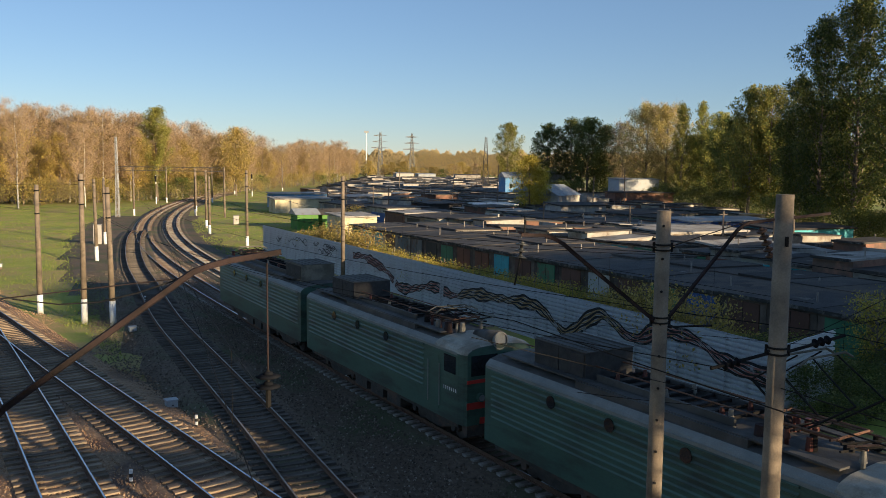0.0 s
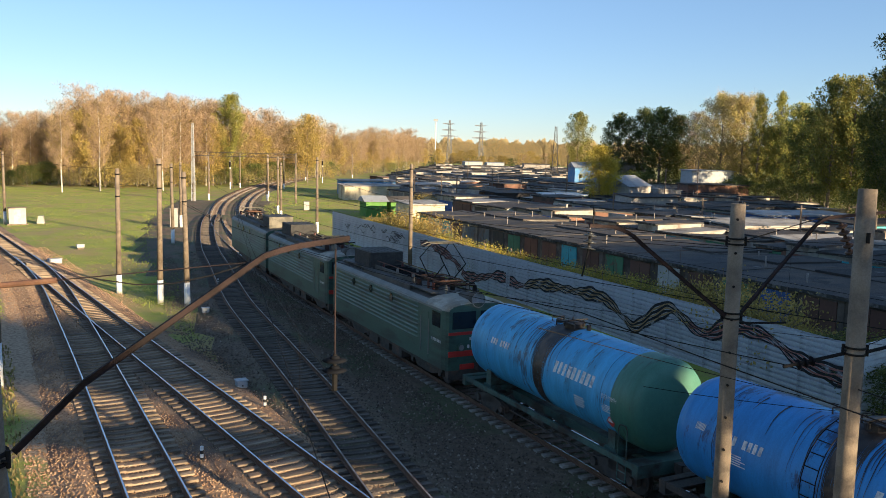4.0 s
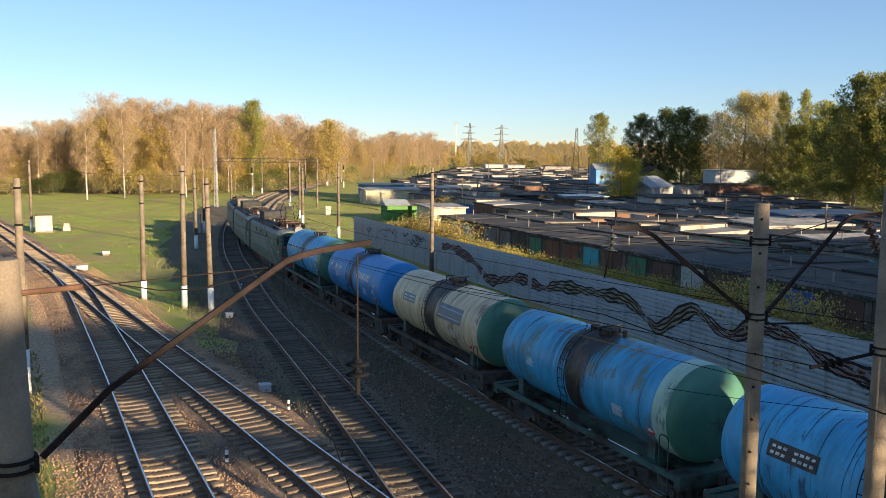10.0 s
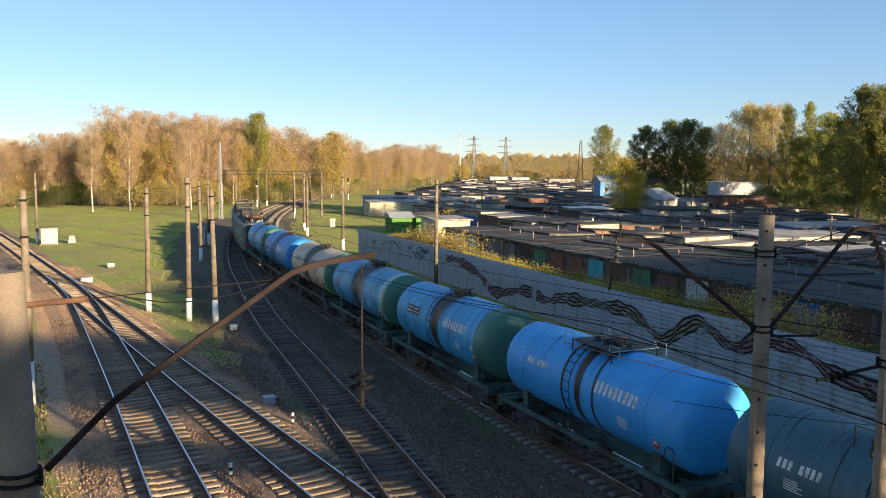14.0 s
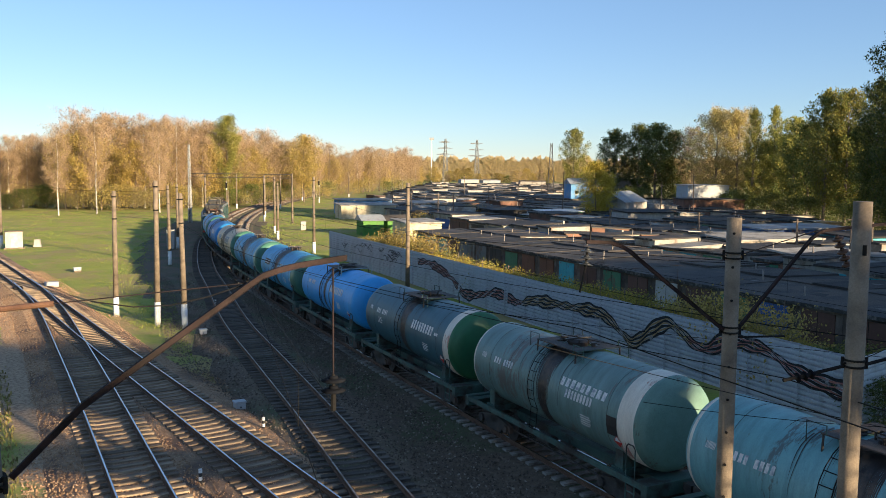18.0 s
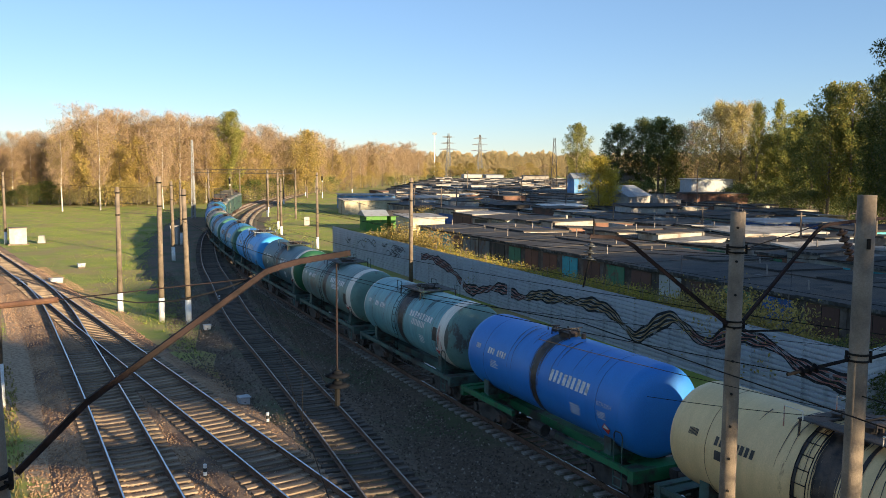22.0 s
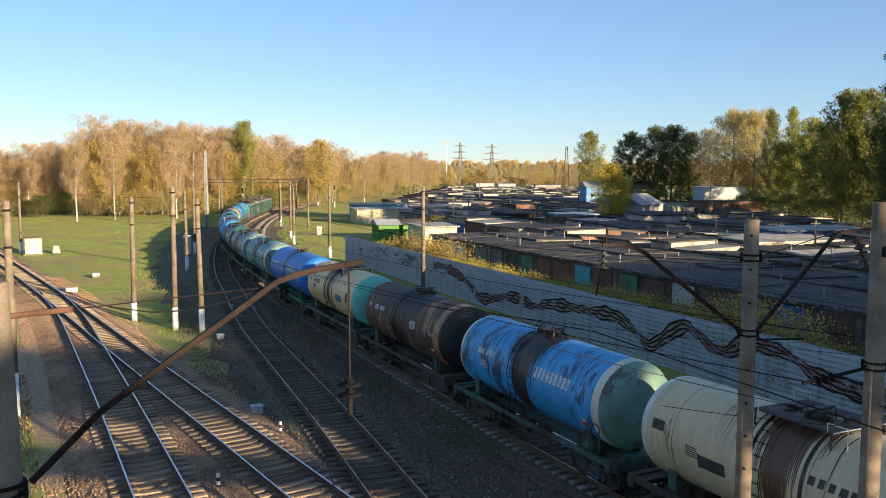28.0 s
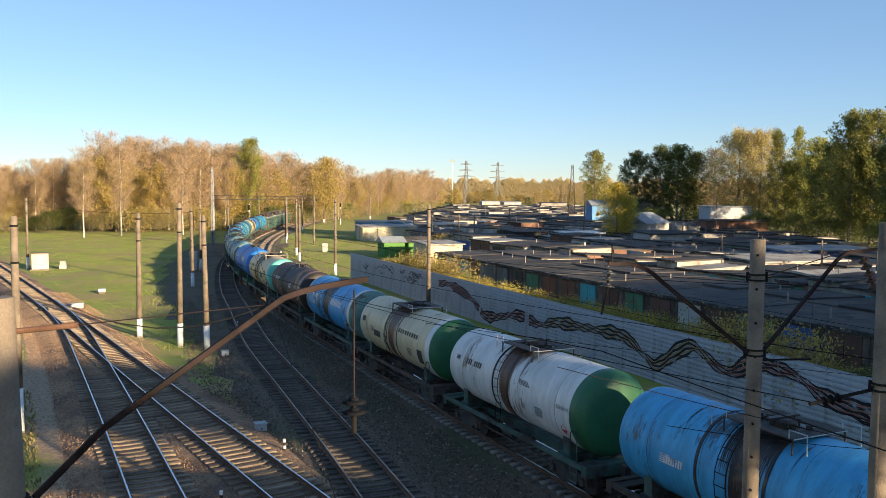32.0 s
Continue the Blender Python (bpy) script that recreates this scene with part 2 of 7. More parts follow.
def tubes(lines, r, n=6):
    """Each line of points becomes one continuous bent pipe."""
    bm = bmesh.new()
    for pts in lines:
        pts = [Vector(p) for p in pts]
        rings = []
        u = None
        for i, p in enumerate(pts):
            d = (pts[min(i + 1, len(pts) - 1)] - pts[max(i - 1, 0)]).normalized()
            u = d.orthogonal().normalized() if u is None else (u - d * u.dot(d)).normalized()
            w = d.cross(u)
            rings.append([bm.verts.new(p + (u * math.cos(2 * math.pi * k / n) + w * math.sin(2 * math.pi * k / n)) * r) for k in range(n)])
        for a, b in zip(rings[:-1], rings[1:]):
            for k in range(n):
                bm.faces.new((a[k], a[(k + 1) % n], b[(k + 1) % n], b[k]))
        bm.faces.new(rings[0][::-1]), bm.faces.new(rings[-1])
    return bm


def sweep(pts, profile, closed=False):
    """A bmesh of a profile of (offset to the right, z) swept along a plan line of (x, y)."""
    bm = bmesh.new()
    pts = np.array(pts, float)
    tang = np.gradient(pts, axis=0)
    tang /= np.linalg.norm(tang, axis=1)[:, None]
    rows = []
    for (x, y), (tx, ty) in zip(pts, tang):
        rows.append([bm.verts.new((x + ty * o, y - tx * o, z)) for o, z in profile])
    k = len(profile)
    for r, q in zip(rows[:-1], rows[1:]):
        for i in range(k if closed else k - 1):
            j = (i + 1) % k
            bm.faces.new((r[i], r[j], q[j], q[i]))
    if closed:
        bm.faces.new(rows[0])
        bm.faces.new(rows[-1][::-1])
    bmesh.ops.recalc_face_normals(bm, faces=bm.faces)
    return bm


# ---- the lines of the tracks ----
def glide(points, step=1.0):
    """Smooth line through control points, evenly spaced."""
    p = np.array(points, float)
    p = np.vstack([2 * p[0] - p[1], p, 2 * p[-1] - p[-2]])
    out = []
    for i in range(1, len(p) - 2):
        for t in np.linspace(0, 1, 24, endpoint=False):
            a, b, c, d = p[i - 1], p[i], p[i + 1], p[i + 2]
            out.append(0.5 * (2 * b + (c - a) * t + (2 * a - 5 * b + 4 * c - d) * t * t + (3 * b - a - 3 * c + d) * t ** 3))
    out.append(p[-2])
    out = np.array(out)
    s = np.concatenate([[0], np.cumsum(np.linalg.norm(np.diff(out, axis=0), axis=1))])
    q = np.arange(0, s[-1], step)
    return np.stack([np.interp(q, s, out[:, 0]), np.interp(q, s, out[:, 1])], 1)


# the freight line: heading (degrees to the left of north) along its length, from a point 27 m ahead
M_START, M_KNOTS = (4.69, 26.0), ((-60, 31.1), (0, 31.1), (45, 28.9), (75, 24.7), (100, 20.5), (150, 14.1), (200, 9.8), (300, 5.3), (450, 3.6), (700, 2))
_s = np.arange(-60, 640.1, 0.5)
_h = np.radians(np.interp(_s, [k[0] for k in M_KNOTS], [k[1] for k in M_KNOTS]))
_h = np.convolve(np.pad(_h, 20, mode="edge"), np.ones(41) / 41, mode="valid")
_x, _y = np.cumsum(-np.sin(_h) * 0.5), np.cumsum(np.cos(_h) * 0.5)
_i0 = int(60 / 0.5)
_x, _y = _x - _x[_i0] + M_START[0], _y - _y[_i0] + M_START[1]


def on_main(s, off=0.0):
    """The point s metres along the freight line, off metres to its right, and the heading in radians."""
    h = np.interp(s, _s, _h)
    return np.interp(s, _s, _x) + off * math.cos(h), np.interp(s, _s, _y) + off * math.sin(h), h


def dip(s):
    """How far the freight line lies below the other tracks."""
    return float(np.interp(s, (5, 25, 60, 130, 250), (0.42, 0.3, 0.2, 0.12, 0.0)))


def sunk(b, k, s0=-45.0, step=1.0):
    """Lower a swept shape of k points a row by the line's dip."""
    for i, v in enumerate(b.verts):
        v.co.z -= dip(s0 + step * (i // k))
    return b


LINE_MAIN = [on_main(s)[:2] for s in np.arange(-45, 600, 1.0)]
LINE_BACK = [on_main(s, 4.3)[:2] for s in np.arange(-45, 600, 1.0)]
LINE_SIDING = glide([(2.4, 11.9), (-0.3, 17.9), (-3.2, 23.9), (-7.0, 31.9), (-11.6, 41.2), (-17.5, 53.2), (-24.1, 68.5), (-29.0, 79.8), (-34.6, 94.2), (-40.4, 110.5), (-44.6, 124)])
LINE_LEFT = glide([(12.9, 0.0), (-5.1, 23.3), (-22.6, 45.3), (-36.6, 62.9), (-57.3, 88.3), (-75.2, 109.9), (-104, 144), (-140, 182), (-190, 228)])
LINE_NEAR = glide([(2.4, 3.2), (-3.8, 13.0), (-10.05, 22.8), (-16.9, 33.5), (-24.2, 44.7), (-31.9, 56.3), (-38.5, 65.3), (-43.0, 71.0)])
GROUND_Z, BED_Z, SLEEPER_Z = -0.5, -0.26, -0.18

# ---- ground ----
bm = bmesh.new()
xs = sorted(set(list(range(-140, 141, 4)) + [-2500, -1500, -900, -500, -300, -200, 200, 300, 500, 900, 1500, 2500]))
ys = sorted(set(list(range(-20, 261, 4)) + [-600, -300, -100, -50, 300, 350, 420, 500, 650, 900, 1300, 2000, 3500]))
_mp = np.array([on_main(s, 0.4)[:2] for s in np.arange(-45, 135, 1.0)])


def ground_z(x, y):
    if abs(x) > 200 or y > 300:
        return GROUND_Z
    far = float(np.min(np.hypot(_mp[:, 0] - x, _mp[:, 1] - y)))
    return GROUND_Z + 0.12 * noise.noise(Vector((x * 0.07, y * 0.07, 0))) - (0.6 if far < 8.4 else 0.0)


grid = [[bm.verts.new((x, y, ground_z(x, y))) for x in xs] for y in ys]
for r, q in zip(grid[:-1], grid[1:]):
    for i in range(len(xs) - 1):
        bm.faces.new((r[i], r[i + 1], q[i + 1], q[i]))
ground = tagged(smooth(part("ground", bm, GRASS)), "uneven autumn grass and bare earth beside railway", "ground", kind="structure")

bed_profile = [(-2.9, GROUND_Z - 0.1), (-1.75, BED_Z), (1.75, BED_Z), (2.9, GROUND_Z - 0.1)]
yard = tagged(part("yard_ground", sunk(sweep([on_main(s)[:2] for s in np.arange(-40, 150, 2.0)], [(-10.4, GROUND_Z - 0.2), (-8.6, GROUND_Z + 0.16), (-6.6, GROUND_Z + 0.3), (-3.4, GROUND_Z + 0.13), (7.4, GROUND_Z + 0.13), (9.4, GROUND_Z + 0.05), (12.0, GROUND_Z - 0.3)]), 7, -40.0, 2.0), DIRT), "dark trodden earth and gravel between the tracks", "ground", kind="structure")


def rail_bm(line, side):
    o = side * 0.795
    prof = [(o - 0.065, SLEEPER_Z), (o - 0.062, SLEEPER_Z + 0.03), (o - 0.012, SLEEPER_Z + 0.045), (o - 0.012, -0.045), (o - 0.037, -0.035), (o - 0.036, -0.004), (o - 0.026, 0), (o + 0.026, 0), (o + 0.036, -0.004), (o + 0.037, -0.035), (o + 0.012, -0.045), (o + 0.012, SLEEPER_Z + 0.045), (o + 0.062, SLEEPER_Z + 0.03), (o + 0.065, SLEEPER_Z)]
    b = sweep(line, prof)
    for i, f in enumerate(b.faces):
        if i % (len(prof) - 1) == 6:
            f.material_index = 1
    return b


def sleeper_mesh(name, material, half):
    b = bmesh.new()
    for x0, x1, h in ((-half, -0.5, 0.0), (-0.5, 0.5, -0.03), (0.5, half, 0.0)):
        box(b, x0, x1, -0.125, 0.125, SLEEPER_Z - 0.16, SLEEPER_Z + h)
    bmesh.ops.remove_doubles(b, verts=b.verts, dist=0.0001)
    me = bpy.data.meshes.new(name)
    b.to_mesh(me)
    b.free()
    me.materials.append(material)
    return me


SLEEPERS = []


def track(line, label, material, near, bed=GRAVEL, drop=0.0, clear=None, half=1.36, bed_drop=0.0, head=RAIL_TOP, sink=False):
    """A railway track: ballast bed, two rails; its sleepers come last in the file."""
    tr = empty("railway_track", label=label, category="railway track", kind="structure")
    tr.location.z = -drop
    prof = [(o, z - bed_drop) for o, z in bed_profile]
    part("ballast_bed", sunk(sweep(line, prof), 4) if sink else sweep(line, prof), bed, tr)
    for side in (-1, 1):
        part("rail", sunk(rail_bm(line, side), 14) if sink else rail_bm(line, side), (RAIL_SIDE, head), tr, "worn steel rail with a bright head")
    SLEEPERS.append((tr, line, material, near, clear, half, sink))
    return tr


track(LINE_MAIN, "railway track on pale concrete sleepers", SLEEPER_C, (40, 190), DIRT, sink=True)
track(LINE_BACK, "railway track on concrete sleepers beside the fence", SLEEPER_C, (0, 0), DIRT, bed_drop=0.012, sink=True)
track(LINE_SIDING, "siding track on weathered wooden sleepers", SLEEPER_D, (5, 115), DIRT, 0.006, bed_drop=0.006, head=RAIL_DULL)
track(LINE_LEFT, "main railway track on worn sleepers in brown ballast", SLEEPER_W, (22, 130), GRAVEL, 0.0, half=1.4)
track(LINE_NEAR, "railway track joining another at a turnout", SLEEPER_W, (15, 75), GRAVEL, 0.004, clear=LINE_LEFT, bed_drop=0.008)


def stone_field(name, label, n, place, size, material, seed):
    """Loose stones, each a small uneven pyramid, strewn where place(random) puts them."""
    rs = np.random.RandomState(seed)
    c = place(rs, n)
    n = len(c)
    r = rs.uniform(size[0], size[1], n)
    a0 = rs.uniform(0, 6.28, n)
    ring = []
    for k in range(3):
        a = a0 + k * 2.094 + rs.uniform(-0.4, 0.4, n)
        q = r * rs.uniform(0.75, 1.2, n)
        ring.append(c + np.stack([np.cos(a) * q, np.sin(a) * q, -0.3 * r], 1))
    top = c + np.stack([rs.normal(0, 0.3, n) * r, rs.normal(0, 0.3, n) * r, r * rs.uniform(0.4, 0.95, n)], 1)
    v = np.stack([*ring, top], 1).reshape(-1, 3)
    f = (np.arange(n)[:, None, None] * 4 + np.array([(0, 1, 3), (1, 2, 3), (2, 0, 3)])[None]).reshape(-1, 3)
    me = bpy.data.meshes.new(name)
    me.from_pydata(v.tolist(), [], f.tolist())
    me.materials.append(material)
    return tagged(new(name, me), label, "ballast", kind="stuff")


def beside(line, s0, s1, half, low=-0.5, sink=False):
    """Places on and beside the ballast of a line between s0 and s1 metres."""
    q = np.array(line)
    s = np.concatenate([[0], np.cumsum(np.linalg.norm(np.diff(q, axis=0), axis=1))])
    t = np.gradient(q, axis=0)
    t /= np.linalg.norm(t, axis=1)[:, None]

    def place(rs, n):
        d = s0 + (s1 - s0) * rs.uniform(0, 1, n) ** 1.5
        o = rs.uniform(-half, half, n)
        x, y, tx, ty = (np.interp(d, s, w) for w in (q[:, 0], q[:, 1], t[:, 0], t[:, 1]))
        z = np.interp(np.abs(o), (0, 1.75, 2.6, 9), (BED_Z, BED_Z, low, low))
        if sink:
            z = z - np.array([dip(v - 45) for v in d])
        return np.stack([x + ty * o, y - tx * o, z - 0.005], 1)
    return place


def pebble(name, stops):
    m = bpy.data.materials.new(name)
    m.use_nodes = True
    n, l = m.node_tree.nodes, m.node_tree.links
    geo = n.new("ShaderNodeNewGeometry")
    r = n.new("ShaderNodeValToRGB")
    while len(r.color_ramp.elements) < len(stops):
        r.color_ramp.elements.new(0.5)
    for e, (p, c) in zip(r.color_ramp.elements, stops):
        e.position, e.color = p, (*c, 1)
    tx = n.new("ShaderNodeTexNoise")
    tx.inputs["Scale"].default_value = 30
    mx = n.new("ShaderNodeMix")
    mx.data_type, mx.blend_type = "RGBA", "MULTIPLY"
    mx.inputs[0].default_value = 0.35
    l.new(geo.outputs["Position"], tx.inputs["Vector"])
    l.new(geo.outputs["Random Per Island"], r.inputs[0])
    l.new(r.outputs[0], mx.inputs[6]), l.new(tx.outputs[0], mx.inputs[7])
    l.new(mx.outputs[2], n["Principled BSDF"].inputs["Base Color"])
    n["Principled BSDF"].inputs["Roughness"].default_value = 0.9
    return m


PEBBLE = pebble("brown_ballast_stones", [(0, (0.18, 0.1, 0.053)), (0.4, (0.35, 0.208, 0.112)), (0.75, (0.42, 0.262, 0.15)), (1, (0.46, 0.34, 0.22))])
PEBBLE_D = pebble("dark_ballast_stones", [(0, (0.055, 0.04, 0.029)), (0.5, (0.125, 0.093, 0.067)), (0.85, (0.2, 0.155, 0.115)), (1, (0.36, 0.3, 0.235))])
stone_field("ballast_stones", "loose brown crushed stone ballast of the main track", 40000, beside(LINE_LEFT, 18, 100, 3.5), (0.025, 0.06), PEBBLE, 1)
stone_field("ballast_stones", "loose brown crushed stone ballast at the turnout", 36000, beside(LINE_NEAR, 14, 78, 3.3), (0.025, 0.06), PEBBLE, 2)
stone_field("dark_ballast_stones", "dark crushed stone of the siding", 28000, beside(LINE_SIDING, 6, 75, 4.6, -0.42), (0.03, 0.07), PEBBLE_D, 3)
stone_field("dark_ballast_stones", "dark crushed stone of the freight line", 38000, beside(LINE_MAIN, 40, 125, 6.4, -0.37, True), (0.03, 0.07), PEBBLE_D, 4)

# ---- bridge under the camera ----
bridge = empty("road_bridge", label="concrete foot bridge over the tracks with solid parapets", category="bridge", kind="structure")
part("deck", boxm(-90, 44, -2.4, 0.25, 8.2, 8.4), CONCRETE, bridge)
for yy in (0.19, -2.35):
    for zz in (8.85, 9.2, 9.5):
        part("rail_bar", boxm(-90, 44, yy, yy + 0.05, zz, zz + 0.05), RUST, bridge)
    for k in range(54):
        part("rail_post", boxm(-80 + k * 2.3, -79.94 + k * 2.3, yy - 0.002, yy + 0.052, 8.4, 9.5), RUST, bridge)
for px in (-62, -31):
    part("pier", boxm(px, px + 0.6, -1.6, -0.6, -1.0, 8.195), CONCRETE, bridge)
# unseen embankment, its profile set to block sun below the roadside trees
bm = bmesh.new()
prof = [(27, -0.7), (33, 3.2), (38, 5.4), (44, 7.6), (50, 8.3), (160, 8.5)]
front = [[bm.verts.new((x, y, z if k else -0.7)) for x, z in prof] for y, k in ((3.0, 0), (-1.5, 1), (-8.5, 1), (-13.0, 0))]
for r, q in zip(front[:-1], front[1:]):
    for a in range(len(prof) - 1):
        bm.faces.new((r[a], r[a + 1], q[a + 1], q[a]))
bmesh.ops.recalc_face_normals(bm, faces=bm.faces)
tagged(part("road_embankment", bm, GRASS), "unseen grassy earth embankment by the bridge, added to cast shade", "embankment", kind="structure")


# ---- corrugated fence ----
FENCE_A, FENCE_B, FENCE_H = Vector((14.3, 33.9, -0.5)), Vector((-20.9, 99.2, -0.5)), 3.1
FENCE_PALE = surface("pale_fence_panel", (0.55, 0.56, 0.56), (0.64, 0.64, 0.63), 0.8, 0.6, 0.1, (0.42, 0.4, 0.38), 0.5, 0.25)


def fence(a, b, n, material, label):
    """Sheet panels with level corrugations on dark posts; local x along the fence, y to the yard side."""
    d = b - a
    w = d.length / n
    f = empty("fence", Matrix.Translation(a) @ Matrix.Rotation(math.atan2(d.y, d.x), 4, "Z"), label, "fence", kind="structure")
    ribs = 13
    pitch = FENCE_H / ribs
    rows = []
    for i in range(ribs):
        z = i * pitch
        rows += [(0.05, z), (0.055, z + pitch * 0.58), (-0.045, z + pitch * 0.66), (-0.045, z + pitch * 0.92)]
    rows.append((0.05, FENCE_H))
    bm = bmesh.new()
    front = [[bm.verts.new((x, y, z)) for y, z in rows] for x in (0, w)]
    back = [[bm.verts.new((x, y - 0.006, z)) for y, z in rows] for x in (0, w)]
    for i in range(len(rows) - 1):
        bm.faces.new((front[0][i], front[0][i + 1], front[1][i + 1], front[1][i]))
        bm.faces.new((back[0][i], back[1][i], back[1][i + 1], back[0][i + 1]))
    bm.faces.new((front[0][-1], back[0][-1], back[1][-1], front[1][-1]))
    bmesh.ops.recalc_face_normals(bm, faces=bm.faces)
    rf = random.Random(2)
    first = part("panel", bm, material, f)
    for k in range(1, n):
        ob = new("panel", first.data)
        ob.parent = f
        ob.location = (k * w, 0.0005 * (k % 3), rf.uniform(-0.015, 0.015))
    post = part("post", boxm(-0.05, 0.05, -0.19, -0.06, -0.4, FENCE_H - 0.1), BLACK_STEEL, f)
    for k in range(1, n + 1):
        ob = new("post", post.data)
        ob.parent = f
        ob.location = (k * w, 0, 0)
    return f


fence_main = fence(FENCE_A, FENCE_B, 25, FENCE, "long grey corrugated metal fence with painted graffiti ribbon")
fence_end = fence(Vector((18.2, 37.5, -0.5)), FENCE_A - Vector((0.05, 0.05, 0)), 2, FENCE_PALE, "pale end panels of the corrugated fence")


# graffiti: a long waving striped ribbon painted on the fence
def ribbon():
    path = glide([(0.3, 1.6), (2.6, 1.75), (4.1, 2.2), (4.9, 2.45), (7.0, 2.45), (8.6, 1.75), (9.7, 1.85), (10.8, 2.35), (11.7, 2.5), (12.8, 1.95), (14.5, 0.95), (15.7, 1.35), (17.6, 2.05), (20.5, 1.98), (25.3, 1.72), (27.5, 1.25), (30.8, 1.45), (34.5, 0.8), (36.6, 0.7), (38.8, 1.6), (41.6, 2.15), (44.1, 2.4), (46.2, 2.2)], 0.12)
    base = fence_main
    widths = (0.62, 0.5)
    cols = [surface("ribbon_" + n, c, tuple(v * 0.7 for v in c), 2.0, 0.7, 0.0, (0.3, 0.3, 0.3), 1.5, 0.12) for n, c in (("black", (0.02, 0.02, 0.022)), ("ochre", (0.42, 0.28, 0.13)), ("red", (0.42, 0.17, 0.13)))]
    t = np.gradient(path, axis=0)
    t /= np.linalg.norm(t, axis=1)[:, None]
    nrm = np.stack([-t[:, 1], t[:, 0]], 1)
    for k in range(7):
        bm = bmesh.new()
        prev = None
        for i in range(len(path)):
            s = path[i][0]
            wid = 0.86 * (0.75 + 0.25 * math.sin(s * 1.1) + 0.12 * math.sin(s * 2.7))
            o0, o1 = ((k - (0.1 if k % 2 == 0 else -0.1)) / 7 - 0.5) * wid, ((k + (1.1 if k % 2 == 0 else 0.9)) / 7 - 0.5) * wid
            wob = 0.04 * math.sin(s * 5.1 + k)
            cur = [bm.verts.new((path[i][0] + nrm[i][0] * o, 0.058 + 0.0006 * k, path[i][1] + nrm[i][1] * o + wob)) for o in (o0, o1)]
            if prev and not (29.2 < s < 29.8 or 37.2 < s < 37.6):
                f = bm.faces.new((prev[0], cur[0], cur[1], prev[1]))
            prev = cur
        for f in bm.faces:
            s = f.calc_center_median().x
            f.material_index = 0 if k % 2 == 0 else (2 if s < 10 or s > 27 else 1)
        part("painted_ribbon", bm, cols, base, "waving striped graffiti ribbon")
    rr = random.Random(9)
    for q in range(26):
        bm = bmesh.new()
        x, z = rr.choice((rr.uniform(50, 56), rr.uniform(58, 68))), rr.uniform(1.6, 2.5)
        n = 7
        prev = None
        for i in range(n):
            cur = [bm.verts.new((x + i * 0.25, 0.0585, z + 0.18 * math.sin(i * 0.9 + q) + o)) for o in (0, 0.09)]
            if prev:
                bm.faces.new((prev[0], cur[0], cur[1], prev[1]))
            prev = cur
        part("spray_mark", bm, cols[0], base, "black sprayed scrawl")


ribbon()


# ---- poles ----
def pole(x, y, h, lean=(0, 0), r0=0.2, r1=0.14, white=1.2, label="weathered round concrete line pole with whitewashed foot", z=-0.5):
    p = empty("line_pole", pose(x, y, z, lean[1], lean[0], 0), label, "pole", "line poles along the tracks")
    b = bmesh.new()
    tube(b, (0, 0, white), (0, 0, h), r0 - (r0 - r1) * white / h, r1, 14)
    smooth(part("shaft", b, CONCRETE, p))
    b = bmesh.new()
    tube(b, (0, 0, -0.3), (0, 0, white), r0 + 0.004, r0 - (r0 - r1) * white / h + 0.004, 14)
    smooth(part("painted_foot", b, WHITEWASH, p, "whitewashed foot"))
    for zz in (h - 0.45, h - 2.0):
        b = bmesh.new()
        tube(b, (0, 0, zz), (0, 0, zz + 0.09), r1 + 0.03, n=14)
        part("band", b, BLACK_STEEL, p)
    return p


POLES = [(-27.3, 56.7, 8.8, (0.3, 0), 1.3), (-23.0, 53.7, 9.6, (0.3, 0), 1.5), (-20.9, 53.1, 8.8, (-1.0, 0), 1.5), (-35.6, 86.6, 8.6, (-0.5, 0), 1.6), (-42.0, 104.9, 8.4, (0, 0), 1.6), (-64.8, 103.2, 9.3, (0, 0), 1.6),
         (-23.6, 102.7, 9.5, (0, 0), 1.4), (-37.3, 134, 9.2, (0, 0), 1.2), (-33.8, 123.1, 8.4, (0, 0), 1.2), (-51.6, 177.7, 9.2, (0, 0), 1.3), (-21.3, 33.0, 9.3, (0, 0), 2.0), (-74.7, 297, 9.2, (0, 0), 1.3), (-97, 369, 9.2, (0, 0), 1.3), (-59, 316, 9.2, (0, 0), 1.3), (-8.2, 71.5, 9.35, (0, 0), 0.3)]
for x, y, h, lean, white in POLES:
    pole(x, y, h, lean, white=white)

# ---- near poles with brackets, insulators and wires ----
GLASS_DISC = surface("insulator_glaze", (0.06, 0.036, 0.026), (0.1, 0.06, 0.045), 6, 0.5, 0.0, spec=0.2)
GREY_DISC = surface("grey_insulator", (0.007, 0.008, 0.011), (0.012, 0.013, 0.017), 6, 0.85, 0.0, spec=0.05)
SLATE_DISC = surface("slate_insulator", (0.035, 0.038, 0.04), (0.06, 0.06, 0.06), 6, 0.35, 0.0, spec=0.4)
RUST_BEAM = surface("rusty_beam", (0.032, 0.021, 0.021), (0.045, 0.03, 0.03), 3, 0.85, 0.5, (0.02, 0.015, 0.015), 1.6, 0.45, fine=60, spec=0.15)


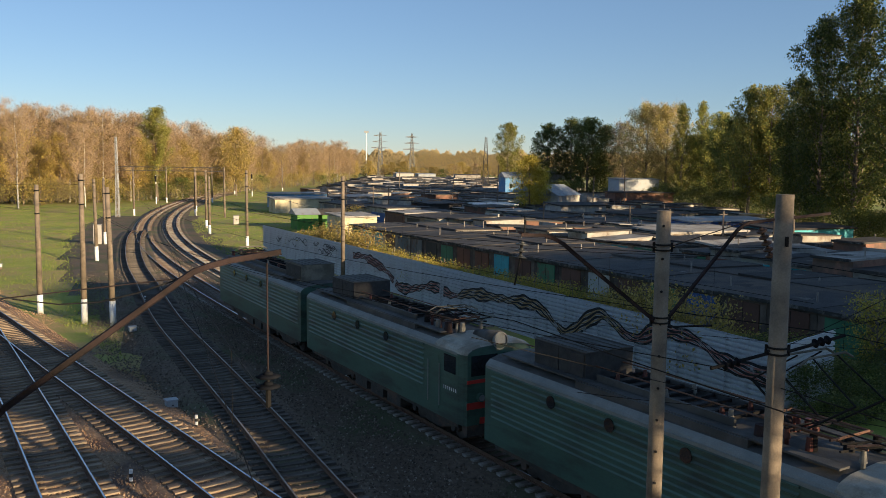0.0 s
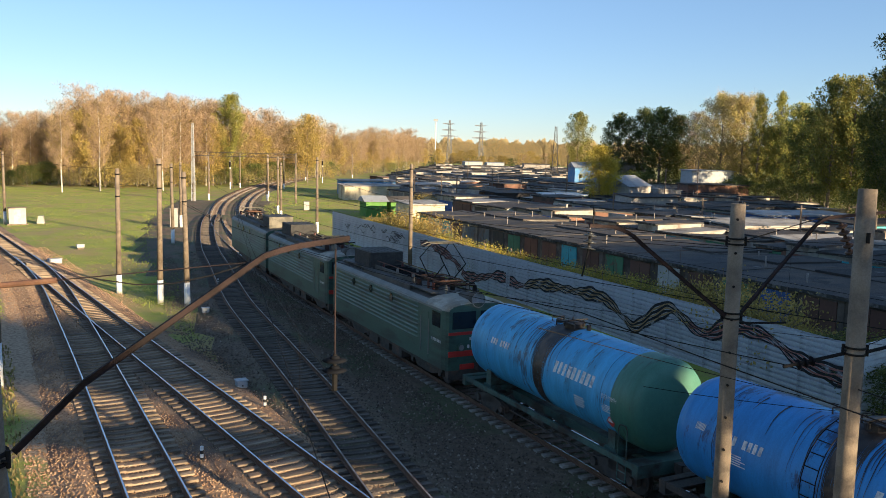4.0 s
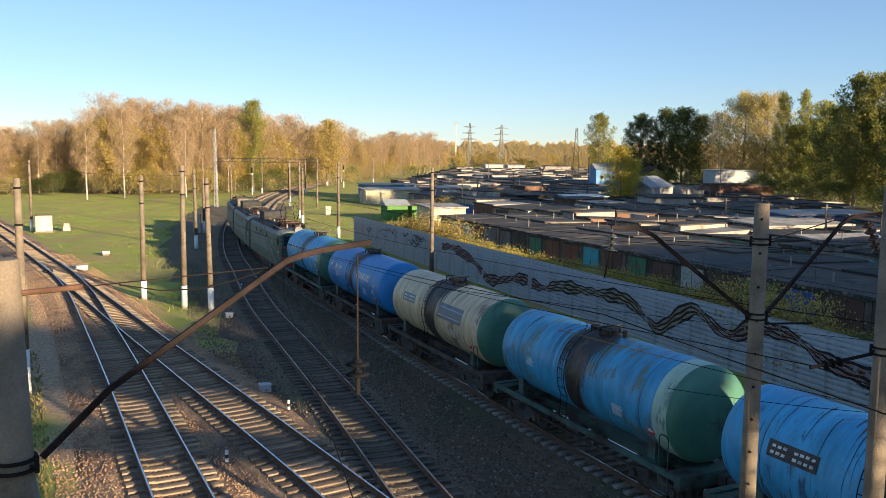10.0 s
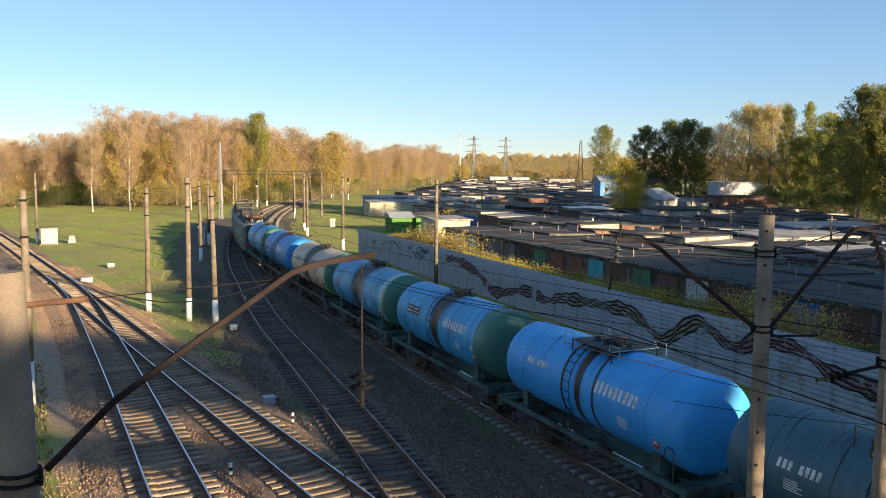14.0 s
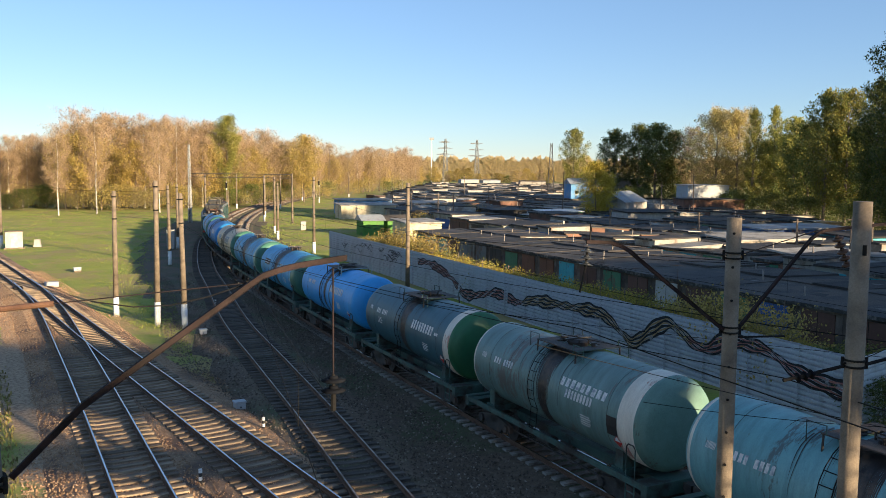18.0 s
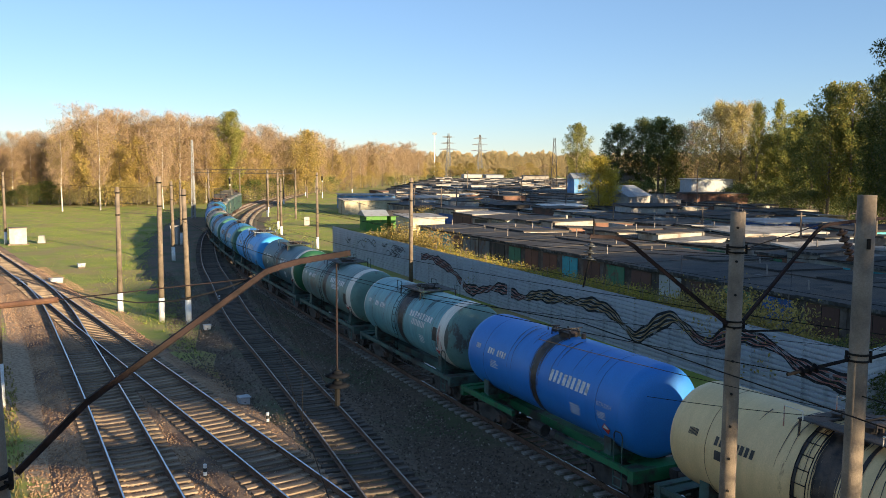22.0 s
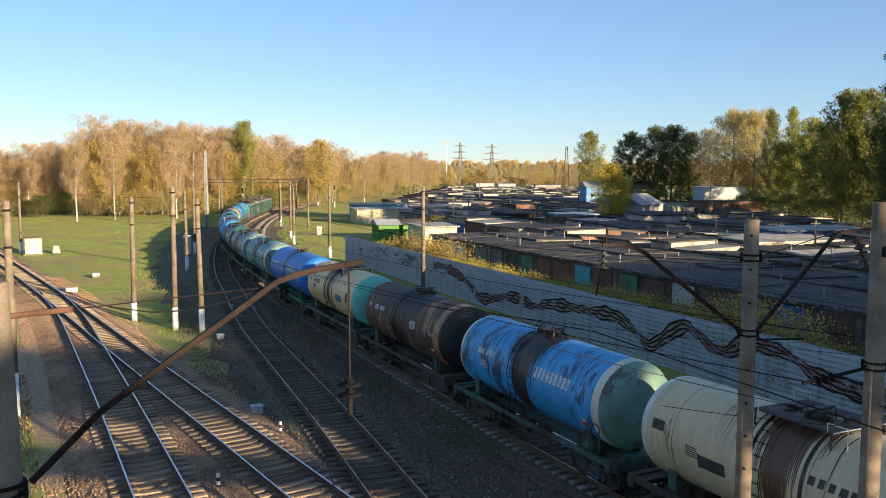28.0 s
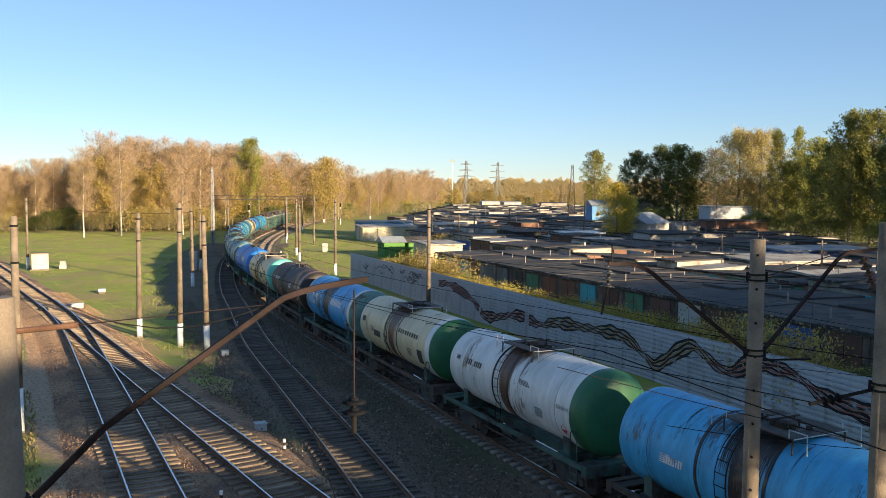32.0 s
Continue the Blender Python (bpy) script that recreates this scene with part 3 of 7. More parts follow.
def discs(name, a, b, n, r, parent, material, label=""):
    """A string of n insulator discs from a to b, each bell-shaped, on one stem."""
    a, b = Vector(a), Vector(b)
    d = (b - a) / n
    bm = bmesh.new()
    tube(bm, a, b, 0.02, n=8)
    part(name + "_stem", bm, BLACK_STEEL, parent)
    for i in range(n):
        bm = bmesh.new()
        c = a + d * (i + 0.5)
        u = d.normalized()
        tube(bm, c - d * 0.36, c - d * 0.08, r * 0.32, r * 0.42, 14)
        tube(bm, c - d * 0.08, c + d * 0.12, r * 0.55, r, 18)
        tube(bm, c + d * 0.12, c + d * 0.2, r, r * 0.9, 18)
        smooth(part("insulator_disc", bm, material, parent, label))


def beam(points, w, parent, name="bracket", material=None):
    """Two back-to-back channel bars bent along the points."""
    bm = bmesh.new()
    pts = [Vector(p) for p in points]
    rings = []
    for i, p in enumerate(pts):
        t = (pts[min(i + 1, len(pts) - 1)] - pts[max(i - 1, 0)]).normalized()
        side = t.cross(Vector((0, 0, 1))).normalized()
        up = side.cross(t).normalized()
        rings.append([bm.verts.new(p + side * w * sx + up * w * sz) for sx, sz in ((-0.5, -0.62), (-0.5, -0.5), (-0.22, -0.5), (-0.22, 0.5), (-0.5, 0.5), (-0.5, 0.62), (0.5, 0.62), (0.5, 0.5), (0.22, 0.5), (0.22, -0.5), (0.5, -0.5), (0.5, -0.62))])
    for r, q in zip(rings[:-1], rings[1:]):
        for i in range(12):
            bm.faces.new((r[i], r[(i + 1) % 12], q[(i + 1) % 12], q[i]))
    bm.faces.new(rings[0][::-1]), bm.faces.new(rings[-1])
    bmesh.ops.recalc_face_normals(bm, faces=bm.faces)
    return part(name, bm, material or RUST_BEAM, parent)


def rod(name, points, r, parent, material=None, label=""):
    return part(name, tubes([points], r, 8), material or BLACK_STEEL, parent, label)


def clamp(parent, x, y, z, r):
    bm = bmesh.new()
    for dz in (-0.05, 0.04):
        tube(bm, (x, y, z + dz - 0.014), (x, y, z + dz + 0.014), r + 0.012, n=18)
    for sx in (-1, 1):
        tube(bm, (x + sx * (r + 0.03), y, z - 0.08), (x + sx * (r + 0.03), y, z + 0.08), 0.022, n=8)
        tube(bm, (x + sx * r, y - 0.05, z), (x + sx * (r + 0.07), y - 0.05, z), 0.014, n=6)
    part("clamp", bm, BLACK_STEEL, parent)


def big_pole(x, y, top, r_top, r_low, label, holes=True, lean=(0, 0)):
    p = empty("catenary_pole", pose(x, y, -0.6), label, "pole", "catenary poles beside the bridge")
    bm = bmesh.new()
    h = top + 0.6
    tube(bm, (lean[0], lean[1], 0), (0, 0, h), r_low, r_top, 28)
    shaft = part("shaft", bm, CONCRETE, p)
    for f in shaft.data.polygons:
        f.use_smooth = len(f.vertices) == 4
    if holes:
        for k in range(9):
            bm = bmesh.new()
            zz = h - 0.25 - 0.55 * k
            tube(bm, (-0.03, -(r_top + 0.006 + 0.004 * k), zz), (-0.03, -(r_top - 0.05), zz), 0.022, n=8)
            part("bolt_hole", bm, BLACK_STEEL, p, "dark through hole")
    return p


# left: pole at the picture's near left, bracket reaching over the tracks
pl = big_pole(-4.59, 6.80, 8.96, 0.158, 0.196, "thick grey concrete catenary pole with rusty bracket", holes=False, lean=(0.25, 0))
beam([Vector(q) - Vector((-4.59, 6.80, -0.6)) for q in ((-4.36, 6.94, 7.13), (-3.86, 7.27, 7.70), (-2.55, 8.16, 8.73), (-2.43, 8.24, 8.82), (-2.29, 8.33, 8.87), (-2.12, 8.45, 8.91), (-1.66, 8.76, 8.97))], 0.047, pl)
clamp(pl, 0.05, 0, 7.72, 0.185)
rod("hanger_rod", [(2.80, 1.87, 9.46), (2.80, 1.87, 8.3)], 0.009, pl, RUST_BEAM)
discs("insulator", (2.80, 1.87, 8.32), (2.80, 1.87, 8.1), 2, 0.135, pl, GREY_DISC, "grey porcelain insulator disc")
rod("wire_clamp", [(2.80, 1.87, 8.1), (2.80, 1.87, 7.92)], 0.03, pl)
rod("stay_rod", [(0.17, 1.05, 9.16), (2.02, 1.44, 9.35)], 0.006, pl, RUST_BEAM)
rod("stay_plate", [(-0.43, 0.92, 9.10), (0.17, 1.05, 9.16)], 0.03, pl, RUST, "rusty drilled stay plate")
rod("slack_cable", [(0.52, 1.11, 9.18), (0.92, 1.19, 9.12), (1.27, 1.27, 9.13), (1.62, 1.35, 9.21), (2.0, 1.43, 9.34)], 0.007, pl)

# right: pole with a bracket on each side
def nearer(x, y, z, k=0.9):
    return Vector((x * k, y * k, EYE + (z - EYE) * k))


O = Vector((3.771, 13.896, -0.6))
pr = big_pole(O.x, O.y, 9.18, 0.118, 0.147, "speckled concrete catenary pole with two curved brackets")
beam([nearer(*q) - O for q in ((4.05, 15.36, 7.05), (2.31, 14.36, 8.44), (2.16, 14.27, 8.57), (2.0, 14.17, 8.66), (1.8, 14.06, 8.73), (1.38, 13.82, 8.76))], 0.043, pr)
beam([nearer(*q) - O for q in ((4.35, 15.53, 7.05), (5.93, 16.45, 8.67), (6.08, 16.53, 8.77), (6.25, 16.63, 8.82), (8.45, 17.9, 8.95))], 0.043, pr)
rod("tie_rod", [nearer(*q) - O for q in ((4.05, 15.36, 8.42), (1.45, 13.86, 8.78))], 0.009, pr)
rod("tie_rod", [nearer(*q) - O for q in ((4.35, 15.53, 8.42), (6.1, 16.55, 8.83))], 0.009, pr)
clamp(pr, 0, 0, 9.17, 0.122)
clamp(pr, 0, 0, 7.94, 0.128)
discs("insulator", nearer(1.40, 13.83, 8.66) - O, nearer(1.37, 13.81, 8.34) - O, 3, 0.11, pr, SLATE_DISC, "dark glazed insulator disc")
rod("wire_clamp", [nearer(*q) - O for q in ((1.37, 13.81, 8.34), (1.28, 13.76, 7.92))], 0.014, pr)
discs("insulator", nearer(6.52, 16.79, 8.72) - O, nearer(6.85, 16.98, 8.08) - O, 5, 0.1, pr, GLASS_DISC, "brown glazed insulator disc")
rod("spike", [nearer(1.44, 13.85, 8.76) - O, nearer(1.44, 13.85, 9.05) - O], 0.011, pr)
rod("anchor_insulator", [nearer(*q) - O for q in ((4.36, 15.5, 6.9), (5.3, 15.84, 6.87))], 0.018, pr)

# right: second pole with a lower cross bracket
O2 = Vector((4.842, 11.628, -0.6))
p2 = big_pole(O2.x, O2.y, 9.54, 0.12, 0.15, "smooth concrete catenary pole with lower cross bracket", holes=False)
clamp(p2, 0, 0, 7.93, 0.132)
rod("cross_bracket", [(-1.03, -0.27, 7.72), (-0.13, 0, 7.88), (0.13, 0, 7.9), (1.17, 0.45, 8.06)], 0.025, p2)
discs("insulator", (-0.56, -0.14, 7.8), (-0.85, -0.22, 7.74), 3, 0.07, p2, GREY_DISC)
discs("insulator", (0.58, 0.22, 7.97), (0.9, 0.34, 8.02), 3, 0.07, p2, GREY_DISC)
b = bmesh.new()
tube(b, (0, 0, 5.2), (0, 0, 5.56), 0.14, n=24)
part("painted_band", b, WHITEWASH, p2, "white painted band")
rod("number_box", [(0, -0.13, 9.42), (0, -0.13, 9.56)], 0.028, p2)


# ---- overhead wires ----
def sag(a, b, drop, n=14):
    a, b = Vector(a), Vector(b)
    return [a.lerp(b, i / n) - Vector((0, 0, drop * 4 * (i / n) * (1 - i / n))) for i in range(n + 1)]


def wire(points, r=0.008, label="thin dark overhead wire above the tracks"):
    bm = tubes([points], r, 5)
    return tagged(part("overhead_wire", bm, WIRE), label, "wire", "overhead wires")


def along(line, off, z, step):
    """A chain of support points above a track line."""
    line = np.array(line)
    t = np.gradient(line, axis=0)
    t /= np.linalg.norm(t, axis=1)[:, None]
    return [Vector((line[i][0] + t[i][1] * off, line[i][1] - t[i][0] * off, z)) for i in range(0, len(line), step)]


def catenary(line, off, z_contact, z_carrier, step, first):
    pts = along(line, off, 0, step)
    pts[0] = pts[0] if first is None else Vector(first)
    for a, b_ in zip(pts[:-1], pts[1:]):
        car = sag((a.x, a.y, z_carrier), (b_.x, b_.y, z_carrier), 1.0)
        con = sag((a.x, a.y, z_contact), (b_.x, b_.y, z_contact), 0.0)
        wire(car, 0.0085)
        wire(con, 0.0085)
        for i in range(1, 14, 3):
            wire([car[i], con[i]], 0.004, "thin vertical dropper between overhead wires")


catenary(LINE_SIDING[6:], 0.2, 6.0, 7.4, 45, (-1.8, 8.67))
catenary(LINE_MAIN[40:280], -0.3, 6.0, 7.6, 52, None)
catenary(LINE_BACK[40:280], 0.0, 6.0, 7.6, 52, None)
# feeder wires from the right-hand poles
D = Vector((-0.5, 0.866, 0))
for start, dz, ln in (((4.23, 12.62, 6.85), -1.2, 60), ((6.68, 13.42, 7.2), -0.4, 60), ((1.28, 13.76, 7.32), -0.6, 55), ((6.87, 16.99, 8.05), -0.3, 60)):
    a = Vector(start)
    wire(sag(a, a + D * ln + Vector((0, 0, dz)), 0.8), 0.009)
    wire(sag(a, a - D * 40 + Vector((0, 0, 0.5)), 0.5), 0.009)
for a, b_ in (((-2.0, 17, 7.2), (16, 20, 5.2)), ((0.5, 12, 7.4), (12.5, 15.5, 4.4)), ((5.4, 12.92, 7.05), (14, 16.5, 10.3)), ((5.4, 12.92, 7.2), (15, 15, 9.2)), ((2.5, 14.5, 5.9), (10, 15.5, 5.3))):
    wire(sag(a, b_, 0.15), 0.006)

# ---- train ----
CHASSIS = surface("chassis", (0.035, 0.032, 0.03), (0.07, 0.06, 0.052), 3, 0.7, 0.3, (0.11, 0.07, 0.05), 1.0, 0.3)
CHASSIS_GREEN = surface("chassis_green", (0.05, 0.10, 0.085), (0.08, 0.14, 0.12), 2, 0.6, 0.2, (0.04, 0.035, 0.03), 1.0, 0.4)
GRIME = surface("oil_grime", (0.018, 0.016, 0.016), (0.045, 0.038, 0.036), 2, 0.45, 0.1, (0.1, 0.07, 0.05), 1.2, 0.25)
WHEEL = surface("wheel_steel", (0.06, 0.05, 0.045), (0.1, 0.085, 0.075), 3, 0.5, 0.1, metal=0.6)
CHASSIS_VIVID = surface("chassis_vivid_green", (0.02, 0.13, 0.05), (0.03, 0.17, 0.07), 2, 0.55, 0.2, (0.04, 0.04, 0.035), 1.0, 0.35)
BLUE = paint("blue_paint", (0.062, 0.33, 0.62), (0.075, 0.37, 0.64), (0.045, 0.09, 0.13), 0.26, runs=0.5)
DEEP_BLUE = paint("deep_blue_paint", (0.034, 0.21, 0.53), (0.042, 0.24, 0.56), (0.02, 0.05, 0.12), 0.18)
DIRTY_BLUE = paint("dirty_blue_paint", (0.052, 0.31, 0.57), (0.07, 0.35, 0.58), (0.1, 0.14, 0.11), 0.42, runs=0.65)
ROYAL = paint("royal_blue_paint", (0.03, 0.175, 0.55), (0.036, 0.2, 0.58), (0.03, 0.06, 0.16), 0.03, runs=0.12)
BRIGHT = paint("bright_blue_paint", (0.055, 0.32, 0.72), (0.07, 0.36, 0.75), (0.04, 0.09, 0.2), 0.06, runs=0.25)
CREAM_OLD = paint("stained_cream_paint", (0.66, 0.52, 0.32), (0.57, 0.45, 0.29), (0.13, 0.09, 0.07), 0.2, runs=0.65)
CREAM = paint("cream_paint", (0.74, 0.54, 0.26), (0.69, 0.5, 0.25), (0.3, 0.2, 0.1), 0.04, runs=0.2)
SLATE_GREY = paint("slate_paint", (0.04, 0.105, 0.135), (0.05, 0.125, 0.155), (0.03, 0.05, 0.07), 0.1)
GREY_GREEN = paint("grey_green_paint", (0.135, 0.225, 0.21), (0.165, 0.255, 0.24), (0.12, 0.1, 0.085), 0.28, runs=0.5)
TEAL = paint("teal_paint", (0.135, 0.31, 0.33), (0.18, 0.37, 0.39), (0.08, 0.1, 0.1), 0.24, runs=0.5)
BROWN = paint("rusty_brown_paint", (0.085, 0.052, 0.04), (0.15, 0.085, 0.055), (0.36, 0.22, 0.105), 0.3, 0.7, 0.7)
TAR_BLACK = paint("tarry_black", (0.022, 0.019, 0.018), (0.04, 0.032, 0.028), (0.12, 0.07, 0.045), 0.14, 0.55)
PATCHY = paint("patched_blue_paint", (0.06, 0.33, 0.68), (0.085, 0.38, 0.74), (0.03, 0.045, 0.07), 0.38)
IVORY = paint("ivory_paint", (0.66, 0.54, 0.335), (0.59, 0.48, 0.3), (0.2, 0.14, 0.09), 0.06, runs=0.3)
WHITE_T = paint("white_tank_paint", (0.72, 0.71, 0.68), (0.64, 0.63, 0.6), (0.17, 0.1, 0.075), 0.15)
END_GREEN = paint("green_end_paint", (0.028, 0.125, 0.055), (0.036, 0.148, 0.066), (0.03, 0.08, 0.05), 0.08)
END_DULL = paint("dull_green_end", (0.055, 0.165, 0.12), (0.072, 0.19, 0.14), (0.04, 0.075, 0.065), 0.26)
END_GREY = paint("grey_teal_end", (0.13, 0.235, 0.2), (0.17, 0.28, 0.24), (0.09, 0.075, 0.06), 0.3)
END_TEAL = paint("pale_teal_end", (0.157, 0.52, 0.42), (0.2, 0.58, 0.48), (0.1, 0.3, 0.26), 0.04, runs=0.25)
RING_W = paint("white_ring_paint", (0.76, 0.71, 0.6), (0.66, 0.57, 0.47), (0.32, 0.09, 0.06), 0.3, runs=0.35)
RING_MINT = paint("pale_mint_ring", (0.34, 0.5, 0.42), (0.4, 0.56, 0.46), (0.1, 0.16, 0.14), 0.3)
RING_COPPER = paint("copper_ring_paint", (0.36, 0.17, 0.08), (0.42, 0.22, 0.11), (0.1, 0.06, 0.045), 0.3)
BROWN_BELT = paint("brown_belt", (0.12, 0.06, 0.038), (0.17, 0.085, 0.05), (0.03, 0.025, 0.022), 0.3)
SLATE_PANEL = paint("slate_panel", (0.1, 0.13, 0.16), (0.13, 0.16, 0.19), (0.05, 0.06, 0.07), 0.2)
TEXT_W = surface("white_lettering", (0.6, 0.6, 0.58), (0.72, 0.72, 0.7), 3, 0.6, 0, (0.3, 0.32, 0.36), 5, 0.3)
TEXT_D = surface("dark_lettering", (0.035, 0.034, 0.033), (0.07, 0.066, 0.06), 3, 0.6, 0)
TEAL_PATCH = surface("teal_patch", (0.05, 0.16, 0.17), (0.07, 0.2, 0.2), 3, 0.6, 0)
GALV_RAIL = surface("pale_rail", (0.3, 0.38, 0.4), (0.38, 0.46, 0.48), 3, 0.6, 0.1)
HAZARD_RED = surface("hazard_red", (0.5, 0.04, 0.03), (0.42, 0.05, 0.04), 4, 0.6, 0)

TANK_L, TANK_R, TANK_Z, PITCH = 10.5, 1.5, 2.75, 12.02


def lathe(bm, prof, n=40, mi=0, z=TANK_Z):
    """Turn a profile of (along y, radius) about the tank's axis."""
    rows = []
    for y, r in prof:
        if r < 0.002:
            rows.append([bm.verts.new((0, y, z))])
        else:
            rows.append([bm.verts.new((r * math.sin(2 * math.pi * i / n), y, z + r * math.cos(2 * math.pi * i / n))) for i in range(n)])
    for a, b in zip(rows[:-1], rows[1:]):
        for i in range(n):
            j = (i + 1) % n
            q = [a[i % len(a)], a[j % len(a)], b[j % len(b)], b[i % len(b)]]
            q = list(dict.fromkeys(q))
            if len(q) > 2:
                bm.faces.new(q).material_index = mi
    bmesh.ops.recalc_face_normals(bm, faces=bm.faces)


def wheelset():
    b = bmesh.new()
    for sx in (-1, 1):
        x = sx * 0.76
        tube(b, (x - 0.065, 0, 0), (x + 0.065, 0, 0), 0.47, 0.47, 24)
        tube(b, (x - sx * 0.065, 0, 0), (x - sx * 0.1, 0, 0), 0.5, 0.5, 24)
        for k in range(5):
            a = 2 * math.pi * k / 5
            c, s = math.cos(a), math.sin(a)
            tube(b, (x + sx * 0.066, 0.28 * c, 0.28 * s), (x + sx * 0.072, 0.28 * c, 0.28 * s), 0.07, n=8, mi=1)
    tube(b, (-1.1, 0, 0), (1.1, 0, 0), 0.08, n=10)
    me = bpy.data.meshes.new("wheelset")
    b.to_mesh(me)
    b.free()
    me.materials.append(WHEEL)
    me.materials.append(CHASSIS)
    return me


WHEEL_ME = wheelset()


def bogie(parent, y, half=0.925, material=CHASSIS):
    b = bmesh.new()
    for sx in (-1, 1):
        x = sx * 1.02
        v = [(y - half - 0.25, 0.36), (y - half - 0.25, 0.6), (y - 0.35, 0.78), (y + 0.35, 0.78), (y + half + 0.25, 0.6), (y + half + 0.25, 0.36), (y + half - 0.3, 0.42), (y + 0.45, 0.2), (y - 0.45, 0.2), (y - half + 0.3, 0.42)]
        f0, f1 = ([b.verts.new((x + dx, yy, zz)) for yy, zz in v] for dx in (-0.08, 0.08))
        b.faces.new(f0[::-1]), b.faces.new(f1)
        for i in range(len(v)):
            j = (i + 1) % len(v)
            b.faces.new((f0[i], f0[j], f1[j], f1[i]))
        for yy in (y - half, y + half):
            tube(b, (x - sx * 0.0, yy, 0.475), (x + sx * 0.17, yy, 0.475), 0.15, n=10)
        for k in (-1, 0, 1):
            tube(b, (x, y + k * 0.2, 0.28), (x, y + k * 0.2, 0.6), 0.07, n=8)
    box(b, -1.1, 1.1, y - 0.25, y + 0.25, 0.5, 0.85)
    bmesh.ops.recalc_face_normals(b, faces=b.faces)
    part("bogie_frame", b, material, parent)
    for yy in (y - half, y + half):
        w = new("wheelset", WHEEL_ME)
        w.parent = parent
        w.location = (0, yy, 0.475)
        WHEELS.append(w)


WHEELS, TRAIN = [], []
SHARED = {}


def shared(name, key, make, material, parent, label=""):
    """A part whose mesh is made once and shared by like cars."""
    if key not in SHARED:
        ob = part(name, make(), material, parent, label)
        SHARED[key] = ob.data
        return ob
    ob = new(name, SHARED[key])
    ob.parent = parent
    if label:
        ob["label"] = label
    return ob


def spill(b, width, seed):
    """A ragged band round the barrel: wide at the hatch, breaking into drips down the sides."""
    R, n = TANK_R + 0.005, 96
    lanes = 26
    for j in range(lanes):
        u = (j + 0.5) / lanes * 2 - 1
        for side in (-1, 1):
            reach = 165 if abs(u) < 0.45 else 150 - 100 * abs(u) ** 1.5 + 90 * noise.noise(Vector((j * 0.83, seed * 0.37, side * 5)))
            reach = min(165, max(14, reach))
            y0, y1 = width / 2 * (u - 1 / lanes), width / 2 * (u + 1 / lanes) + 0.004
            k = max(2, int(reach / 8))
            prev = None
            for i in range(k + 1):
                a = radians(reach * i / k) * side
                t = 0 if abs(u) < 0.45 else (i / k) ** 3 * 0.8
                e = 0.03 * noise.noise(Vector((i * 0.7, j * 1.7, seed)))
                mid, hw = (y0 + y1) / 2 + e * i / k, (y1 - y0) / 2 * (1 - t)
                cur = [b.verts.new((R * math.sin(a), mid + q * hw, TANK_Z + R * math.cos(a))) for q in (-1, 1)]
                if prev:
                    b.faces.new((prev[0], prev[1], cur[1], cur[0]) if side > 0 else (prev[1], prev[0], cur[0], cur[1]))
                prev = cur


def drips(b, seed):
    rd = random.Random(seed)
    for _ in range(22):
        y = rd.gauss(0, 1.3)
        if abs(y) > 4.2:
            continue
        top, run, w = rd.uniform(60, 95), rd.uniform(15, 85), rd.uniform(0.006, 0.03)
        k = max(2, int(run / 8))
        prev = None
        for i in range(k + 1):
            hw = w * (1 - i / k * 0.85)
            cur = [b.verts.new(wrap(y + q * hw + 0.02 * math.sin(i + seed), top - run * i / k, 0.0135)) for q in (-1, 1)]
            if prev:
                b.faces.new((prev[0], prev[1], cur[1], cur[0]))
            prev = cur


DISH = ((0.0, 0.012, 0.03, 0.08, 0.18, 0.32, 0.5), (0.0, 0.4, 0.6, 0.82, 0.935, 0.985, 1.0))


def dish_r(d):
    """The tank's radius d metres in from its end."""
    return TANK_R * float(np.interp(d, *DISH))


def zone_bm(sy, d0, d1, lift=0.0):
    """A turned piece of the tank between two distances from one end."""
    h = TANK_L / 2
    b = bmesh.new()
    ds = sorted({d0, d1, *(d for d in DISH[0] if d0 < d < d1)})
    lathe(b, [(sy * (h - d), dish_r(d) + (lift if d > 0 else 0)) for d in ds], 48)
    return b


